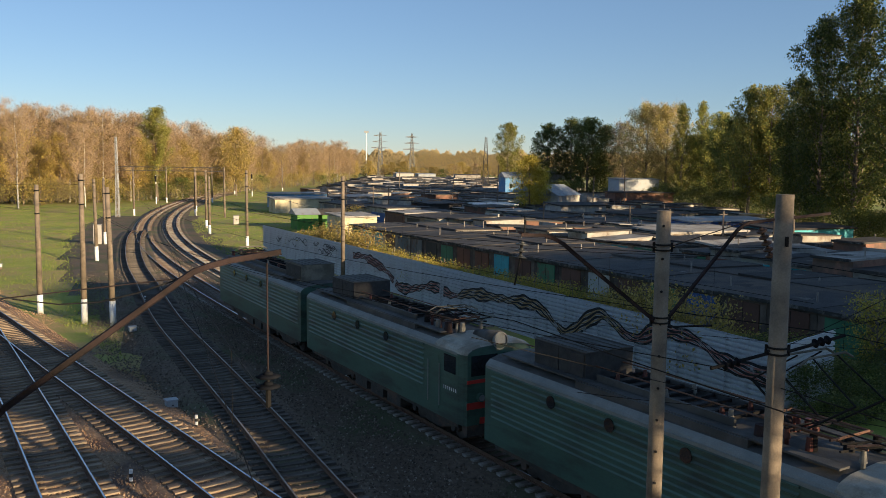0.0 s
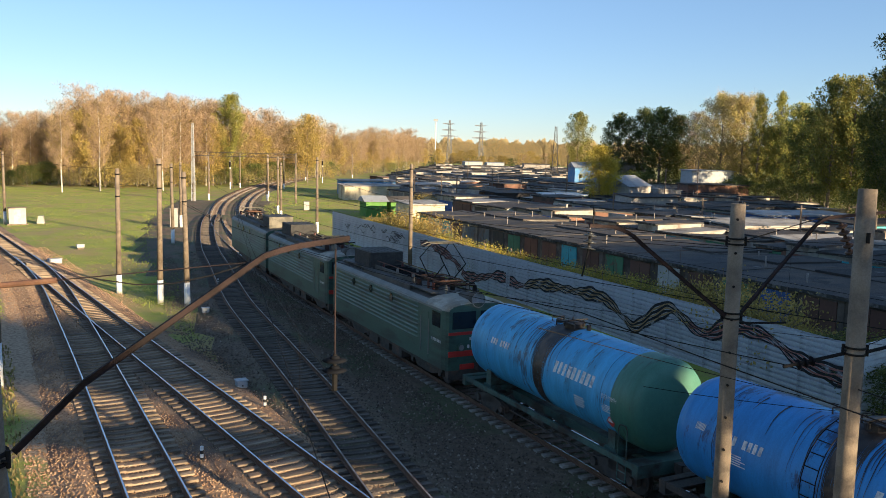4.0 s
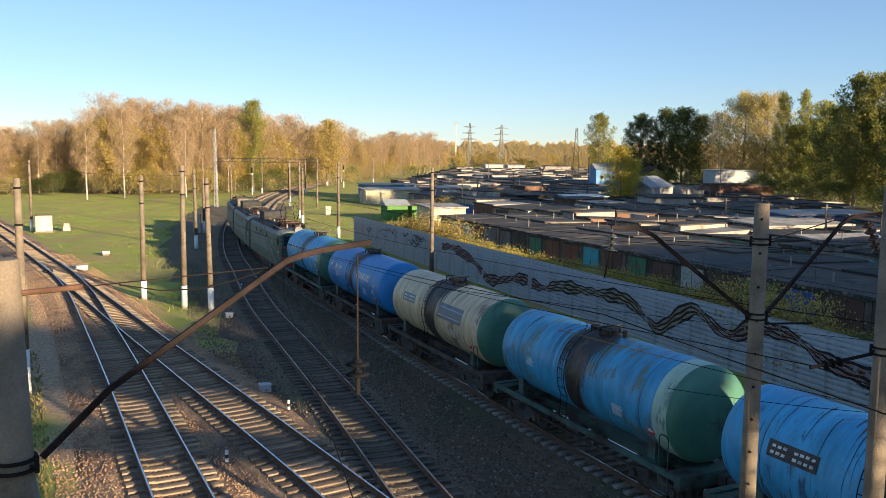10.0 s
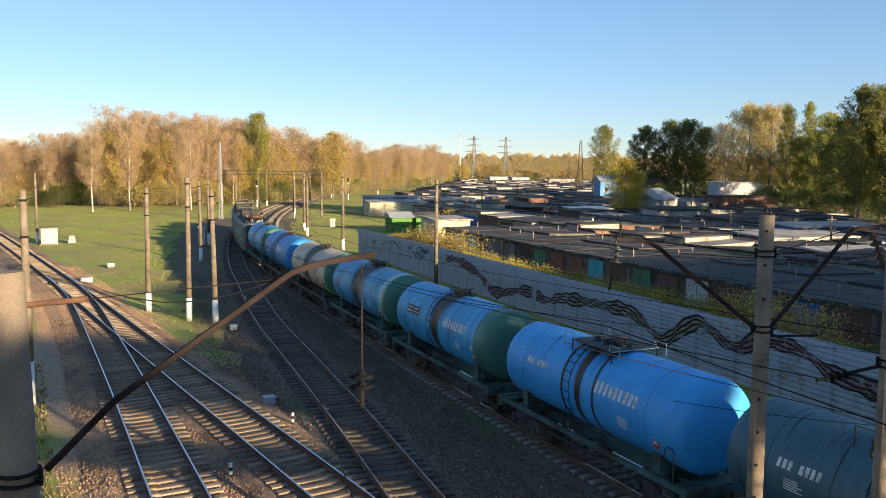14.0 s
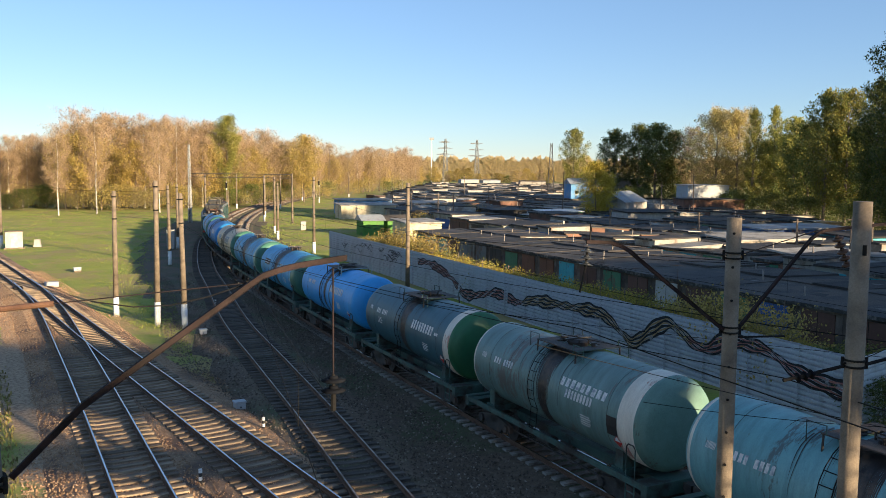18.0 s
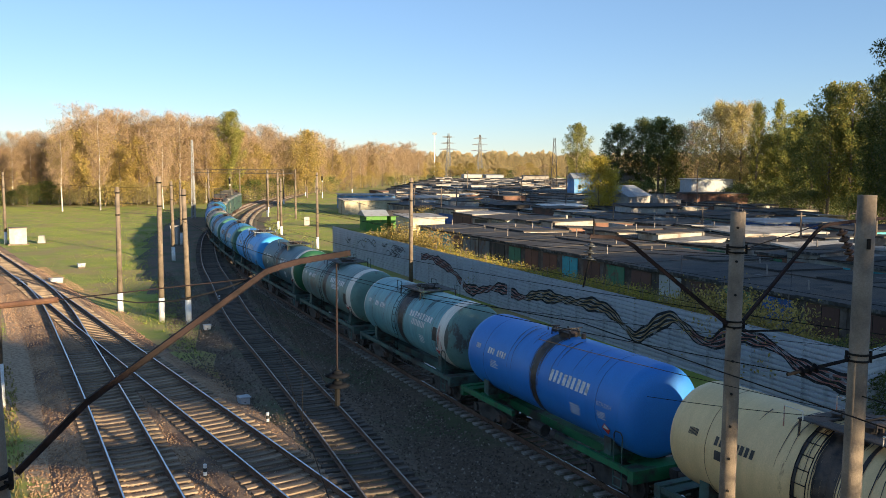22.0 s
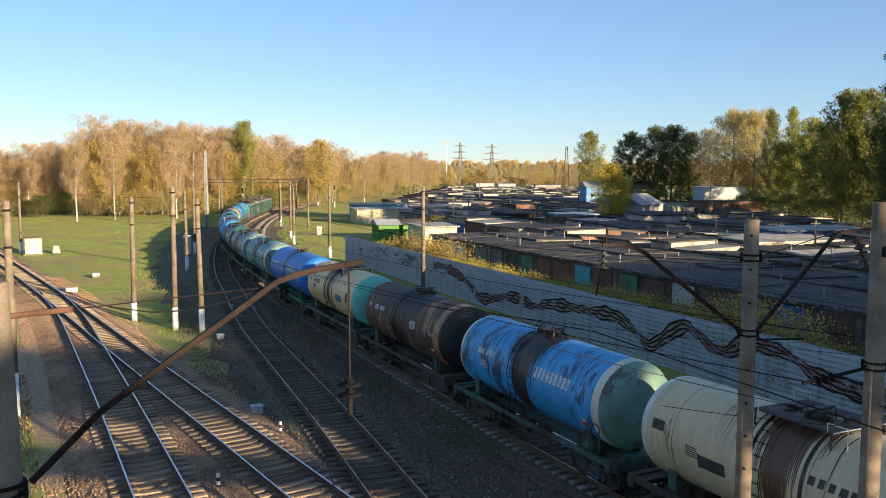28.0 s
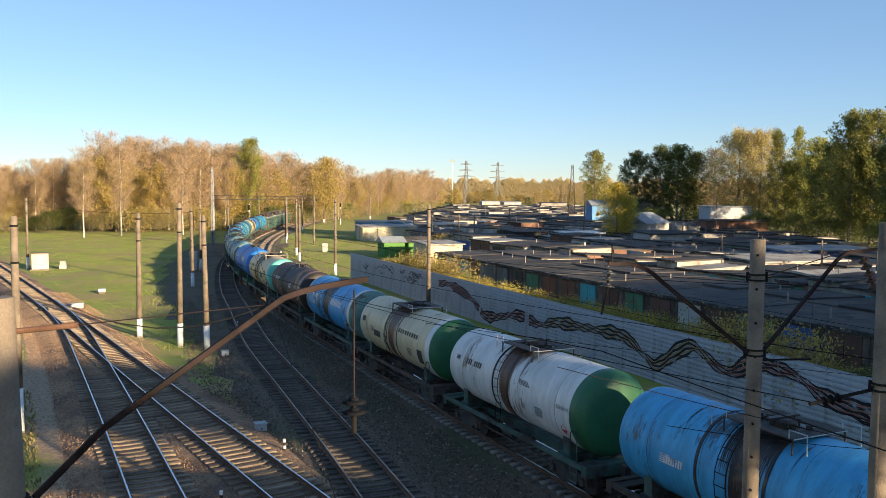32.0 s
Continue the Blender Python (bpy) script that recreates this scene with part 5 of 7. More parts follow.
def loco_section(s, cab, label, panto_y, raised):
    L = empty("locomotive_section", None, label, "locomotive", "sections of the locomotive")
    h, W = LOCO_L / 2, LOCO_W
    hr = h - 0.5 if cab else h
    b = bmesh.new()
    loco_body(b, cab)
    part("body", b, (LOCO_GREEN, LOCO_ROOF, ROOF_EDGE), L)
    TRAIN.append((L, s, 4.5))
    for y in (-4.5, 4.5):
        bogie(L, y, 1.5)
    y0 = -hr + (2.9 if cab else 0.4)
    # pressed ribs along the sides
    for sx in (-1, 1):
        for k in range(9):
            z = 1.75 + k * 0.2
            b = bmesh.new()
            xo = sx * (W + 0.001)
            v = [(xo, z), (xo + sx * 0.036, z + 0.02), (xo + sx * 0.036, z + 0.05), (xo, z + 0.1)]
            a = [b.verts.new((x, y0, zz)) for x, zz in v]
            c = [b.verts.new((x, h - 0.4, zz)) for x, zz in v]
            for i in range(3):
                b.faces.new((a[i], a[i + 1], c[i + 1], c[i]))
            b.faces.new(a), b.faces.new(c[::-1])
            bmesh.ops.recalc_face_normals(b, faces=b.faces)
            part("side_rib", b, LOCO_GREEN, L)
        part("roof_edge", boxm(*sorted((sx * (W + 0.002), sx * (W + 0.03))), -hr + 0.45, h - 0.1, 3.44, 3.54), ROOF_EDGE, L, "pale rain strip at the roof edge")
        for yy in (-1.2, 1.6, 4.2):
            b = bmesh.new()
            tube(b, (sx * (W + 0.024), yy, 3.12), (sx * (W + 0.05), yy, 3.12), 0.2, n=20)
            part("porthole", b, GLASS, L, "round dark window")
        part("skirt", boxm(*sorted((sx * 1.30, sx * 1.45)), -hr + 0.5, h - 0.5, 0.72, 0.998), CHASSIS, L)
        for yy in (-1.6, 0.0, 1.6):
            part("equipment_box", boxm(*sorted((sx * 0.8, sx * 1.4)), yy - 0.6, yy + 0.6, 0.3, 0.715), CHASSIS, L)
        if cab:
            part("cab_window", boxm(*sorted((sx * (W + 0.004), sx * (W + 0.02))), -hr + 0.55, -hr + 1.35, 2.7, 3.35), GLASS, L, "dark cab side window")
            part("cab_door", boxm(*sorted((sx * (W + 0.003), sx * (W + 0.016))), -hr + 1.75, -hr + 2.4, 1.15, 3.2), LOCO_GREEN, L)
            for yy in (-hr + 1.65, -hr + 2.5):
                b = bmesh.new()
                tube(b, (sx * (W + 0.05), yy, 1.3), (sx * (W + 0.05), yy, 2.9), 0.02, n=6)
                part("handrail", b, ROOF_EDGE, L)
            for i in range(7):
                part("lettering_bar", boxm(*sorted((sx * (W + 0.003), sx * (W + 0.008))), -hr + 0.5 + i * 0.14, -hr + 0.57 + i * 0.14, 2.03, 2.16), TEXT_W, L)
    # roof housings, walk boards and busbars
    for yy in ((h - 3.2,) if cab else (-h + 2.7,)):
        hs = part("roof_housing", boxm(-0.95, 0.95, yy - 1.25, yy + 1.25, LOCO_Z1 - 0.1, LOCO_Z1 + 0.82), LOUVRE if cab else LOCO_BEIGE, L, "dark roof equipment housing")
        part("housing_lid", boxm(-0.97, 0.97, yy - 1.27, yy + 1.27, LOCO_Z1 + 0.822, LOCO_Z1 + 0.85), LOCO_ROOF, hs)
        for k in range(6):
            part("lid_rib", boxm(-0.9 + k * 0.34, -0.86 + k * 0.34, yy - 1.25, yy + 1.25, LOCO_Z1 + 0.852, LOCO_Z1 + 0.88), LOCO_ROOF, hs)
        for sx in (-1, 1):
            for k in range(2):
                part("louvre", boxm(*sorted((sx * 0.953, sx * 0.98)), yy - 1.18 + k * 1.2, yy - 0.02 + k * 1.2, LOCO_Z1 + 0.05, LOCO_Z1 + 0.76), LOUVRE, hs, "black louvre panel")
    for sx in (-1, 1):
        part("walk_board", boxm(sx * 1.05 - 0.18, sx * 1.05 + 0.18, -hr + 2.2, h - 0.5, 3.92, 3.97), LOCO_ROOF, L)
        b = bmesh.new()
        tube(b, (sx * 0.55, -h + 2.5, 4.32), (sx * 0.55, h - 1.0, 4.32), 0.025, n=6)
        part("busbar", b, RUST, L)
        for k in range(7):
            yy = -h + 2.6 + k * 1.9
            b = bmesh.new()
            tube(b, (sx * 0.55, yy, 3.87), (sx * 0.55, yy, 4.02), 0.06, n=8)
            tube(b, (sx * 0.55, yy, 4.02), (sx * 0.55, yy, 4.28), 0.09, 0.05, n=10)
            part("roof_insulator", b, INSUL_RED if k % 3 else INSUL_PALE, L, "glazed roof insulator")
    rq = random.Random(int(s * 10))
    for k in range(12):
        yy, xx = panto_y + rq.uniform(-2.0, 2.0), rq.uniform(-0.9, 0.9)
        b = bmesh.new()
        r = rq.uniform(0.08, 0.17)
        tube(b, (xx, yy, 3.9), (xx, yy, 4.02 + rq.uniform(0.1, 0.3)), r, r * 0.8, n=10)
        part("roof_fitting", b, rq.choice((INSUL_RED, INSUL_PALE, RUST_BEAM, BLACK_STEEL)), L)
    for k in range(6):
        b = bmesh.new()
        yy = panto_y + rq.uniform(-1.6, 1.6)
        tube(b, (-0.9, yy, 4.17 + rq.uniform(0, 0.25)), (0.9, yy + rq.uniform(-0.5, 0.5), 4.17 + rq.uniform(0, 0.25)), 0.03, n=6)
        part("conduit", b, rq.choice((RUST_BEAM, BLACK_STEEL, BLACK_STEEL)), L)
    # long equipment tray with cross bars on the middle of the roof
    ty0, ty1 = (panto_y + 1.6, h - 4.8) if cab else (-h + 4.3, panto_y - 1.6)
    for sx in (-1, 1):
        part("tray_rail", boxm(sx * 0.78 - 0.05, sx * 0.78 + 0.05, ty0, ty1, LOCO_Z1 - 0.06, LOCO_Z1 + 0.24), LOCO_ROOF, L)
        part("side_trunk", boxm(sx * 1.16 - 0.14, sx * 1.16 + 0.14, ty0 - 0.8, ty1 + 0.4, 3.7, LOCO_Z1 + 0.02), LOCO_ROOF, L)
    for k in range(9):
        yy = ty0 + (ty1 - ty0) * (k + 0.5) / 9
        part("tray_bar", boxm(-0.73, 0.73, yy - 0.04, yy + 0.04, LOCO_Z1 + 0.12, LOCO_Z1 + 0.2), BLACK_STEEL, L)
        if k % 2:
            part("tray_box", boxm(-0.6, 0.6, yy - 0.3, yy + 0.3, LOCO_Z1 - 0.05, LOCO_Z1 + 0.1), LOUVRE, L)
    # pantograph
    pg = part("pantograph_base", tubes([[(-0.6, panto_y - 1.0, 4.37), (0.6, panto_y - 1.0, 4.37), (0.6, panto_y + 1.0, 4.37), (-0.6, panto_y + 1.0, 4.37), (-0.6, panto_y - 1.0, 4.37)]], 0.035, 6), RUST, L)
    up = 1.5 if raised else 0.12
    for sx in (-1, 1):
        for sy in (-1, 1):
            part("lower_arm", tubes([[(sx * 0.55, panto_y + sy * 0.25, 4.4), (sx * 0.55, panto_y + sy * 1.35, 4.44 + up * 0.5)]], 0.028, 6), BLACK_STEEL, pg)
            part("upper_arm", tubes([[(sx * 0.55, panto_y + sy * 1.35, 4.44 + up * 0.5), (sx * 0.45, panto_y + sy * 0.2, 4.5 + up)]], 0.02, 6), BLACK_STEEL, pg)
    for sy in (-1, 1):
        part("contact_skid", tubes([[(-1.0, panto_y + sy * 0.25, 4.4 + up), (-0.7, panto_y + sy * 0.25, 4.54 + up), (0.7, panto_y + sy * 0.25, 4.54 + up), (1.0, panto_y + sy * 0.25, 4.4 + up)]], 0.03, 6), LOCO_BEIGE, pg)
    if cab:
        # rear face: windows, red bands, lamps, headlight dome
        yb = -hr - 0.004
        for sx in (-1, 1):
            part("windscreen", boxm(sx * 0.68 - 0.56, sx * 0.68 + 0.56, yb - 0.03, yb, 2.72, 3.46), GLASS, L, "dark cab windscreen")
            lm = bmesh.new()
            tube(lm, (sx * 0.85, yb + 0.02, 1.92), (sx * 0.85, yb - 0.14, 1.92), 0.16, n=18)
            lm = part("marker_lamp", lm, LOCO_GREEN, L)
            gl = bmesh.new()
            tube(gl, (sx * 0.85, yb - 0.141, 1.92), (sx * 0.85, yb - 0.15, 1.92), 0.12, n=18)
            part("lens", gl, LAMP_GLASS, lm)
        for z0, z1, x1 in ((2.45, 2.58, 1.42), (1.5, 1.75, 1.42), (0.92, 1.16, 0.85)):
            part("red_band", boxm(-x1, x1, yb - 0.02, yb - 0.002, z0, z1), RED, L, "bright red warning band")
        for i in range(6):
            part("lettering_bar", boxm(-0.5 + i * 0.18, -0.4 + i * 0.18, yb - 0.01, yb - 0.003, 1.85, 2.0), TEXT_W, L)
            part("lettering_bar", boxm(-0.4 + i * 0.14, -0.32 + i * 0.14, yb - 0.01, yb - 0.003, 2.2, 2.32), TEXT_W, L)
        part("buffer_beam", boxm(-1.4, 1.4, yb - 0.02, yb + 0.3, 0.5, 0.9), CHASSIS, L)
        cr = bmesh.new()
        shape = [(-LOCO_W - 0.004, 3.5), (-LOCO_W + 0.046, 3.61), (-LOCO_W + 0.2, 3.732), (-LOCO_W + 0.55, 3.843), (0, LOCO_Z1 + 0.012)]
        shape += [(-x, z) for x, z in shape[-2::-1]]
        ends = [[cr.verts.new((x * k, y, z if z < 3.55 else 3.5 + (z - 3.5) * q)) for x, z in shape] for y, k, q in ((-hr + 0.005, 0.905, 0.72), (-hr + 0.12, 0.962, 0.89), (-hr + 0.4, 1.0, 1.0), (-hr + 2.1, 1.0, 1.0))]
        for e0, e1 in zip(ends[:-1], ends[1:]):
            for i in range(len(shape) - 1):
                cr.faces.new((e0[i], e0[i + 1], e1[i + 1], e1[i]))
        bmesh.ops.recalc_face_normals(cr, faces=cr.faces)
        part("cab_roof", cr, CAB_ROOF, L, "cream painted cab roof")
        dome = bmesh.new()
        tube(dome, (0, -hr + 1.5, 3.87), (0, -hr + 0.05, 3.92), 0.22, 0.36, n=20)
        dome = smooth(part("headlight", dome, LOCO_ROOF, L, "round headlight in a roof fairing"))
        gl = bmesh.new()
        tube(gl, (0, -hr + 0.048, 3.92), (0, -hr + 0.03, 3.92), 0.3, n=20)
        part("lens", gl, LAMP_GLASS, dome)
        ring = bmesh.new()
        lathe(ring, [(-hr + 0.06, 0.31), (-hr - 0.03, 0.33), (-hr - 0.03, 0.29)], 20, 0, LOCO_Z1)
        part("lens_ring", ring, ROOF_EDGE, dome)
    part("gangway", boxm(-0.7, 0.7, h, h + 0.4, 1.1, 3.2), LOUVRE, L)
    cp = boxm(-0.15, 0.15, -hr - 0.42, -hr, 0.9, 1.2)
    part("coupler", cp, CHASSIS, L)
    return L


for k, (cab, py, up) in enumerate(((True, -3.6, True), (True, -4.0, False), (False, 5.6, False))):
    loco_section(-PITCH / 2 + LOCO_PITCH * (k + 0.5), cab, ("green electric locomotive section with cab and raised pantograph", "green electric locomotive section with cab and folded pantograph", "leading green electric locomotive section with ribbed sides")[k], py, up)

# ---- garages ----
GU, GN = Vector((-0.463, 0.886, 0)), Vector((0.886, 0.463, 0))
G0 = Vector((21.8, 47.0, 0))
GANG = math.atan2(GU.y, GU.x)
DOORS = [paint("door_" + n, c, None, (0.12, 0.07, 0.05), 0.2, 0.6) for n, c in (("white", (0.5, 0.5, 0.48)), ("grey", (0.16, 0.17, 0.18)), ("teal", (0.07, 0.42, 0.5)), ("blue", (0.05, 0.12, 0.34)), ("brown", (0.13, 0.06, 0.045)), ("dark", (0.04, 0.035, 0.035)), ("green", (0.07, 0.22, 0.12)), ("rust", (0.2, 0.08, 0.05)))]
PIPE = surface("roof_pipe", (0.24, 0.2, 0.17), (0.34, 0.3, 0.26), 3, 0.7, 0.1)
rg = random.Random(3)
WALLS = (BRICK_W, BRICK_W, BRICK_R)
# dark wall colour for the first row: the shade on its fence side painted in
SHADED_BRICK = surface("shaded_brick", (0.11, 0.085, 0.07), (0.17, 0.135, 0.11), 1.5, 0.9, 0.4, (0.07, 0.055, 0.048), 0.5, 0.4, coords="World", vary=0.3)
PALE_BLOCK = surface("pale_block", (0.34, 0.31, 0.27), (0.44, 0.41, 0.35), 1.2, 0.9, 0.4, (0.24, 0.19, 0.15), 0.5, 0.4, coords="World", vary=0.25)
EDGING = surface("roof_edging", (0.03, 0.028, 0.027), (0.055, 0.05, 0.046), 2, 0.8, 0.2, (0.2, 0.18, 0.16), 1.2, 0.25)
GARAGES = []


def garage(x, y, w, depth, h, ang, roof, wall, door=None, tilt=0.12, pipe=0, parapet=False, label="low brick garage with flat tarred roof", group="garage rows"):
    """One lock-up: local x runs along the row, y into the building from its door side."""
    g = empty("garage", pose(x, y, -0.5, 0, 0, math.degrees(ang)), label, "garage", group)
    bm = bmesh.new()
    v = box(bm, 0, w, 0, depth, 0, h)
    v[6].co.z += tilt
    v[7].co.z += tilt
    part("wall", bm, wall, g)
    bm = bmesh.new()
    v = box(bm, -0.06, w + 0.05, -0.3, depth + 0.12, h + 0.004, h + 0.16)
    for i in (2, 3, 6, 7):
        v[i].co.z += tilt
    rf = part("roof", bm, roof, g)
    part("roof_edge", boxm(-0.04, w + 0.03, -0.33, -0.302, h - 0.06, h + 0.17), EDGING, rf)
    for k in range(rg.choice((0, 1, 1, 2))):
        # patches of newer and older felt
        x0, y0 = rg.uniform(0.1, w * 0.6), rg.uniform(0.2, depth * 0.7)
        b2 = bmesh.new()
        q = [(x0, y0), (x0 + rg.uniform(0.8, 1.6), y0 + rg.uniform(-0.1, 0.1)), (x0 + rg.uniform(0.7, 1.5), y0 + rg.uniform(0.8, 1.8)), (x0 + rg.uniform(-0.1, 0.2), y0 + rg.uniform(0.7, 1.6))]
        lo = [b2.verts.new((x, y, h + 0.15 + tilt * (y + 0.3) / (depth + 0.42))) for x, y in q]
        hi = [b2.verts.new((x, y, h + 0.166 + tilt * (y + 0.3) / (depth + 0.42))) for x, y in q]
        b2.faces.new(hi)
        for i in range(4):
            b2.faces.new((lo[i], lo[(i + 1) % 4], hi[(i + 1) % 4], hi[i]))
        bmesh.ops.recalc_face_normals(b2, faces=b2.faces)
        part("felt_patch", b2, rg.choice((TAR, TAR_BROWN, EDGING)), rf)
    if door:
        b2 = boxm(w * 0.14, w * 0.86, -0.06, -0.004, 0, min(2.1, h - 0.25))
        dr = part("door", b2, door, g, "painted metal garage door")
        part("door_leaf_gap", boxm(w * 0.495, w * 0.505, -0.066, -0.061, 0.05, min(2.05, h - 0.3)), BLACK_STEEL, dr)
    if parapet:
        part("parapet", boxm(-0.06, w + 0.05, depth + 0.13, depth + 0.4, h - 0.6, h + 0.42 + tilt), SLATE, g, "pale rendered parapet")
    for k in range(pipe):
        px, py = rg.uniform(0.4, w - 0.4), rg.uniform(1, depth - 1)
        bm = bmesh.new()
        tube(bm, (px, py, h), (px, py, h + rg.uniform(0.5, 1.1)), 0.06, n=8)
        part("vent_pipe", bm, PIPE, g, "pale vent pipe")
    GARAGES.append(g)
    return g


# local x runs along -GU so that local y points away from the fence
BACK = GANG + math.pi


def row_unit(along_m, deep_m, w, depth, h, **kw):
    p = G0 + GU * (along_m + w) + GN * deep_m
    return garage(p.x, p.y, w - 0.04, depth, h, BACK, **kw)


def facing_away(along_m, deep_m, w, depth, h, **kw):
    p = G0 + GU * along_m + GN * (deep_m + depth)
    return garage(p.x, p.y, w - 0.04, depth, h, GANG, **kw)


# the first row, doors to the fence
# front walls take the brick with shade in its colour, the far end stays pale
for i in range(-9, 20):
    row_unit(i * 3.6, 0, 3.6, 6.4, 2.3 + rg.uniform(-0.05, 0.05), roof=TAR if i < 6 else TAR_BROWN, wall=PALE_BLOCK if i > 14 else SHADED_BRICK, door=rg.choice(DOORS), tilt=0.14, pipe=rg.choice((0, 0, 1)), label="old brick garage with painted door facing the fence", group="first garage row")
# their backs: a second row joined to the first, doors to the lane behind
for i in range(-9, 19):
    facing_away(i * 3.6 + 1.1, 6.6, 3.6, 6.2, 2.3 + rg.uniform(-0.08, 0.25), roof=rg.choice((TAR, TAR, TAR_BROWN)), wall=WALLS[i % 3], door=rg.choice(DOORS), tilt=0.1, pipe=rg.choice((0, 1)), group="second garage row")


def seen_zone(p):
    """Where garages stand: short of the trees, right of the grass verge."""
    deg, d = math.degrees(math.atan2(-p.x, p.y)), math.hypot(p.x, p.y)
    far = np.interp(-deg, (-8, 6, 9, 12, 18, 22, 25, 36), (560, 560, 300, 212, 172, 138, 112, 98))
    left = np.interp(p.y, (90, 100, 132, 180, 300, 560), (-6, -8, -27, -36, -42, -48))
    return d < far and p.x > left and deg > -36


joined = {k: ([], []) for k in ("wall", "tar", "brown", "slate")}


def joined_box(key, p, w, depth, z0, z1, ang):
    vs, fs = joined[key]
    k = len(vs)
    c, s_ = math.cos(ang), math.sin(ang)
    for z in (z0, z1):
        for x, y in ((0, 0), (w, 0), (w, depth), (0, depth)):
            vs.append((p.x + x * c - y * s_, p.y + x * s_ + y * c, z))
    fs.extend(tuple(k + i for i in f) for f in ((0, 3, 2, 1), (4, 5, 6, 7), (0, 1, 5, 4), (1, 2, 6, 5), (2, 3, 7, 6), (3, 0, 4, 7)))


for row in range(1, 34):
    base = row * 17.2
    for side in (0, 1):
        along_m = -60.0
        while along_m < 520:
            near_d = (G0 + GU * along_m + GN * base).length
            w = 3.7 if near_d < 120 else rg.uniform(5, 9)
            depth = 6.2
            deep = base + side * 6.5 + (1.5 * math.sin(along_m * 0.05 + row) if near_d > 120 else 0)
            p = G0 + GU * along_m + GN * deep
            if seen_zone(p) and rg.random() < 0.94:
                h = 2.25 + rg.uniform(-0.1, 0.35) + (0.7 if rg.random() < 0.07 else 0)
                roof = rg.choices((TAR, TAR_BROWN, SLATE), (6, 3, 1.6))[0]
                if len(GARAGES) < 290 and near_d < 260:
                    (row_unit if side == 0 else facing_away)(along_m, deep, w, depth, h, roof=roof, wall=rg.choice((BRICK_W, PALE_BLOCK, PALE_BLOCK, BRICK_R)), door=rg.choice(DOORS), tilt=rg.choice((-0.25, 0.1, 0.3)), pipe=rg.choice((0, 0, 1)), parapet=rg.random() < 0.12)
                else:
                    pp = G0 + GU * along_m + GN * deep
                    joined_box("wall", pp, w - 0.1, -depth, -0.5, h - 0.5, GANG)
                    joined_box("tar" if roof is TAR else "brown" if roof is TAR_BROWN else "slate", pp - GU * 0.15 - GN * 0.3, w + 0.1, -depth - 0.4, h - 0.496, h - 0.33, GANG)
            along_m += w
far_garages = empty("far_garages", None, "distant rows of low garages with dark roofs", "garage", kind="stuff")
for key, m in (("wall", BRICK_W), ("tar", TAR), ("brown", TAR_BROWN), ("slate", SLATE)):
    me = bpy.data.meshes.new("far_garage_" + key)
    me.from_pydata(joined[key][0], [], joined[key][1])
    me.materials.append(m)
    ob = tagged(new("far_" + ("wall" if key == "wall" else "roof"), me), kind="stuff")
    ob.parent = far_garages

# ---- trees and bushes ----
def foliage(name, stops, gloss=0.5):
    """Leaf material: colour runs through the stops leaf by leaf, a little light passes through."""
    m = bpy.data.materials.new(name)
    m.use_nodes = True
    n, l = m.node_tree.nodes, m.node_tree.links
    b = n["Principled BSDF"]
    geo = n.new("ShaderNodeNewGeometry")
    r = n.new("ShaderNodeValToRGB")
    while len(r.color_ramp.elements) < len(stops):
        r.color_ramp.elements.new(0.5)
    for e, (p, c) in zip(r.color_ramp.elements, stops):
        e.position, e.color = p, (*c, 1)
    l.new(geo.outputs["Random Per Island"], r.inputs[0])
    info = n.new("ShaderNodeObjectInfo")
    hs = n.new("ShaderNodeHueSaturation")
    mp = n.new("ShaderNodeMapRange")
    mp.inputs["To Min"].default_value, mp.inputs["To Max"].default_value = 0.75, 1.25
    l.new(info.outputs["Random"], mp.inputs[0])
    l.new(mp.outputs[0], hs.inputs["Value"])
    l.new(r.outputs[0], hs.inputs["Color"])
    l.new(hs.outputs[0], b.inputs["Base Color"])
    b.inputs["Roughness"].default_value = gloss
    b.inputs["Specular IOR Level"].default_value = 0.2
    tr = n.new("ShaderNodeBsdfTranslucent")
    l.new(hs.outputs[0], tr.inputs[0])
    mx = n.new("ShaderNodeMixShader")
    mx.inputs[0].default_value = 0.38
    l.new(b.outputs[0], mx.inputs[1]), l.new(tr.outputs[0], mx.inputs[2])
    l.new(mx.outputs[0], n["Material Output"].inputs[0])
    return m


L_RUST = foliage("russet_leaves", [(0, (0.27, 0.175, 0.09)), (0.5, (0.34, 0.235, 0.105)), (0.85, (0.43, 0.31, 0.105)), (1, (0.3, 0.27, 0.1))])
L_GOLD = foliage("golden_leaves", [(0, (0.24, 0.19, 0.055)), (0.5, (0.39, 0.29, 0.08)), (0.9, (0.5, 0.36, 0.095)), (1, (0.26, 0.25, 0.075))])
L_OLIVE = foliage("olive_leaves", [(0, (0.14, 0.155, 0.038)), (0.5, (0.21, 0.215, 0.048)), (0.85, (0.33, 0.3, 0.065)), (1, (0.43, 0.35, 0.075))])
L_DARK = foliage("dark_leaves", [(0, (0.06, 0.085, 0.024)), (0.5, (0.1, 0.128, 0.033)), (0.85, (0.17, 0.18, 0.045)), (1, (0.28, 0.25, 0.06))])
L_TAN = foliage("tan_leaves", [(0, (0.32, 0.27, 0.09)), (0.5, (0.4, 0.34, 0.11)), (0.85, (0.47, 0.4, 0.12)), (1, (0.38, 0.25, 0.1))])
L_YELLOW = foliage("bright_yellow_leaves", [(0, (0.5, 0.41, 0.06)), (0.5, (0.64, 0.5, 0.07)), (1, (0.74, 0.58, 0.085))])
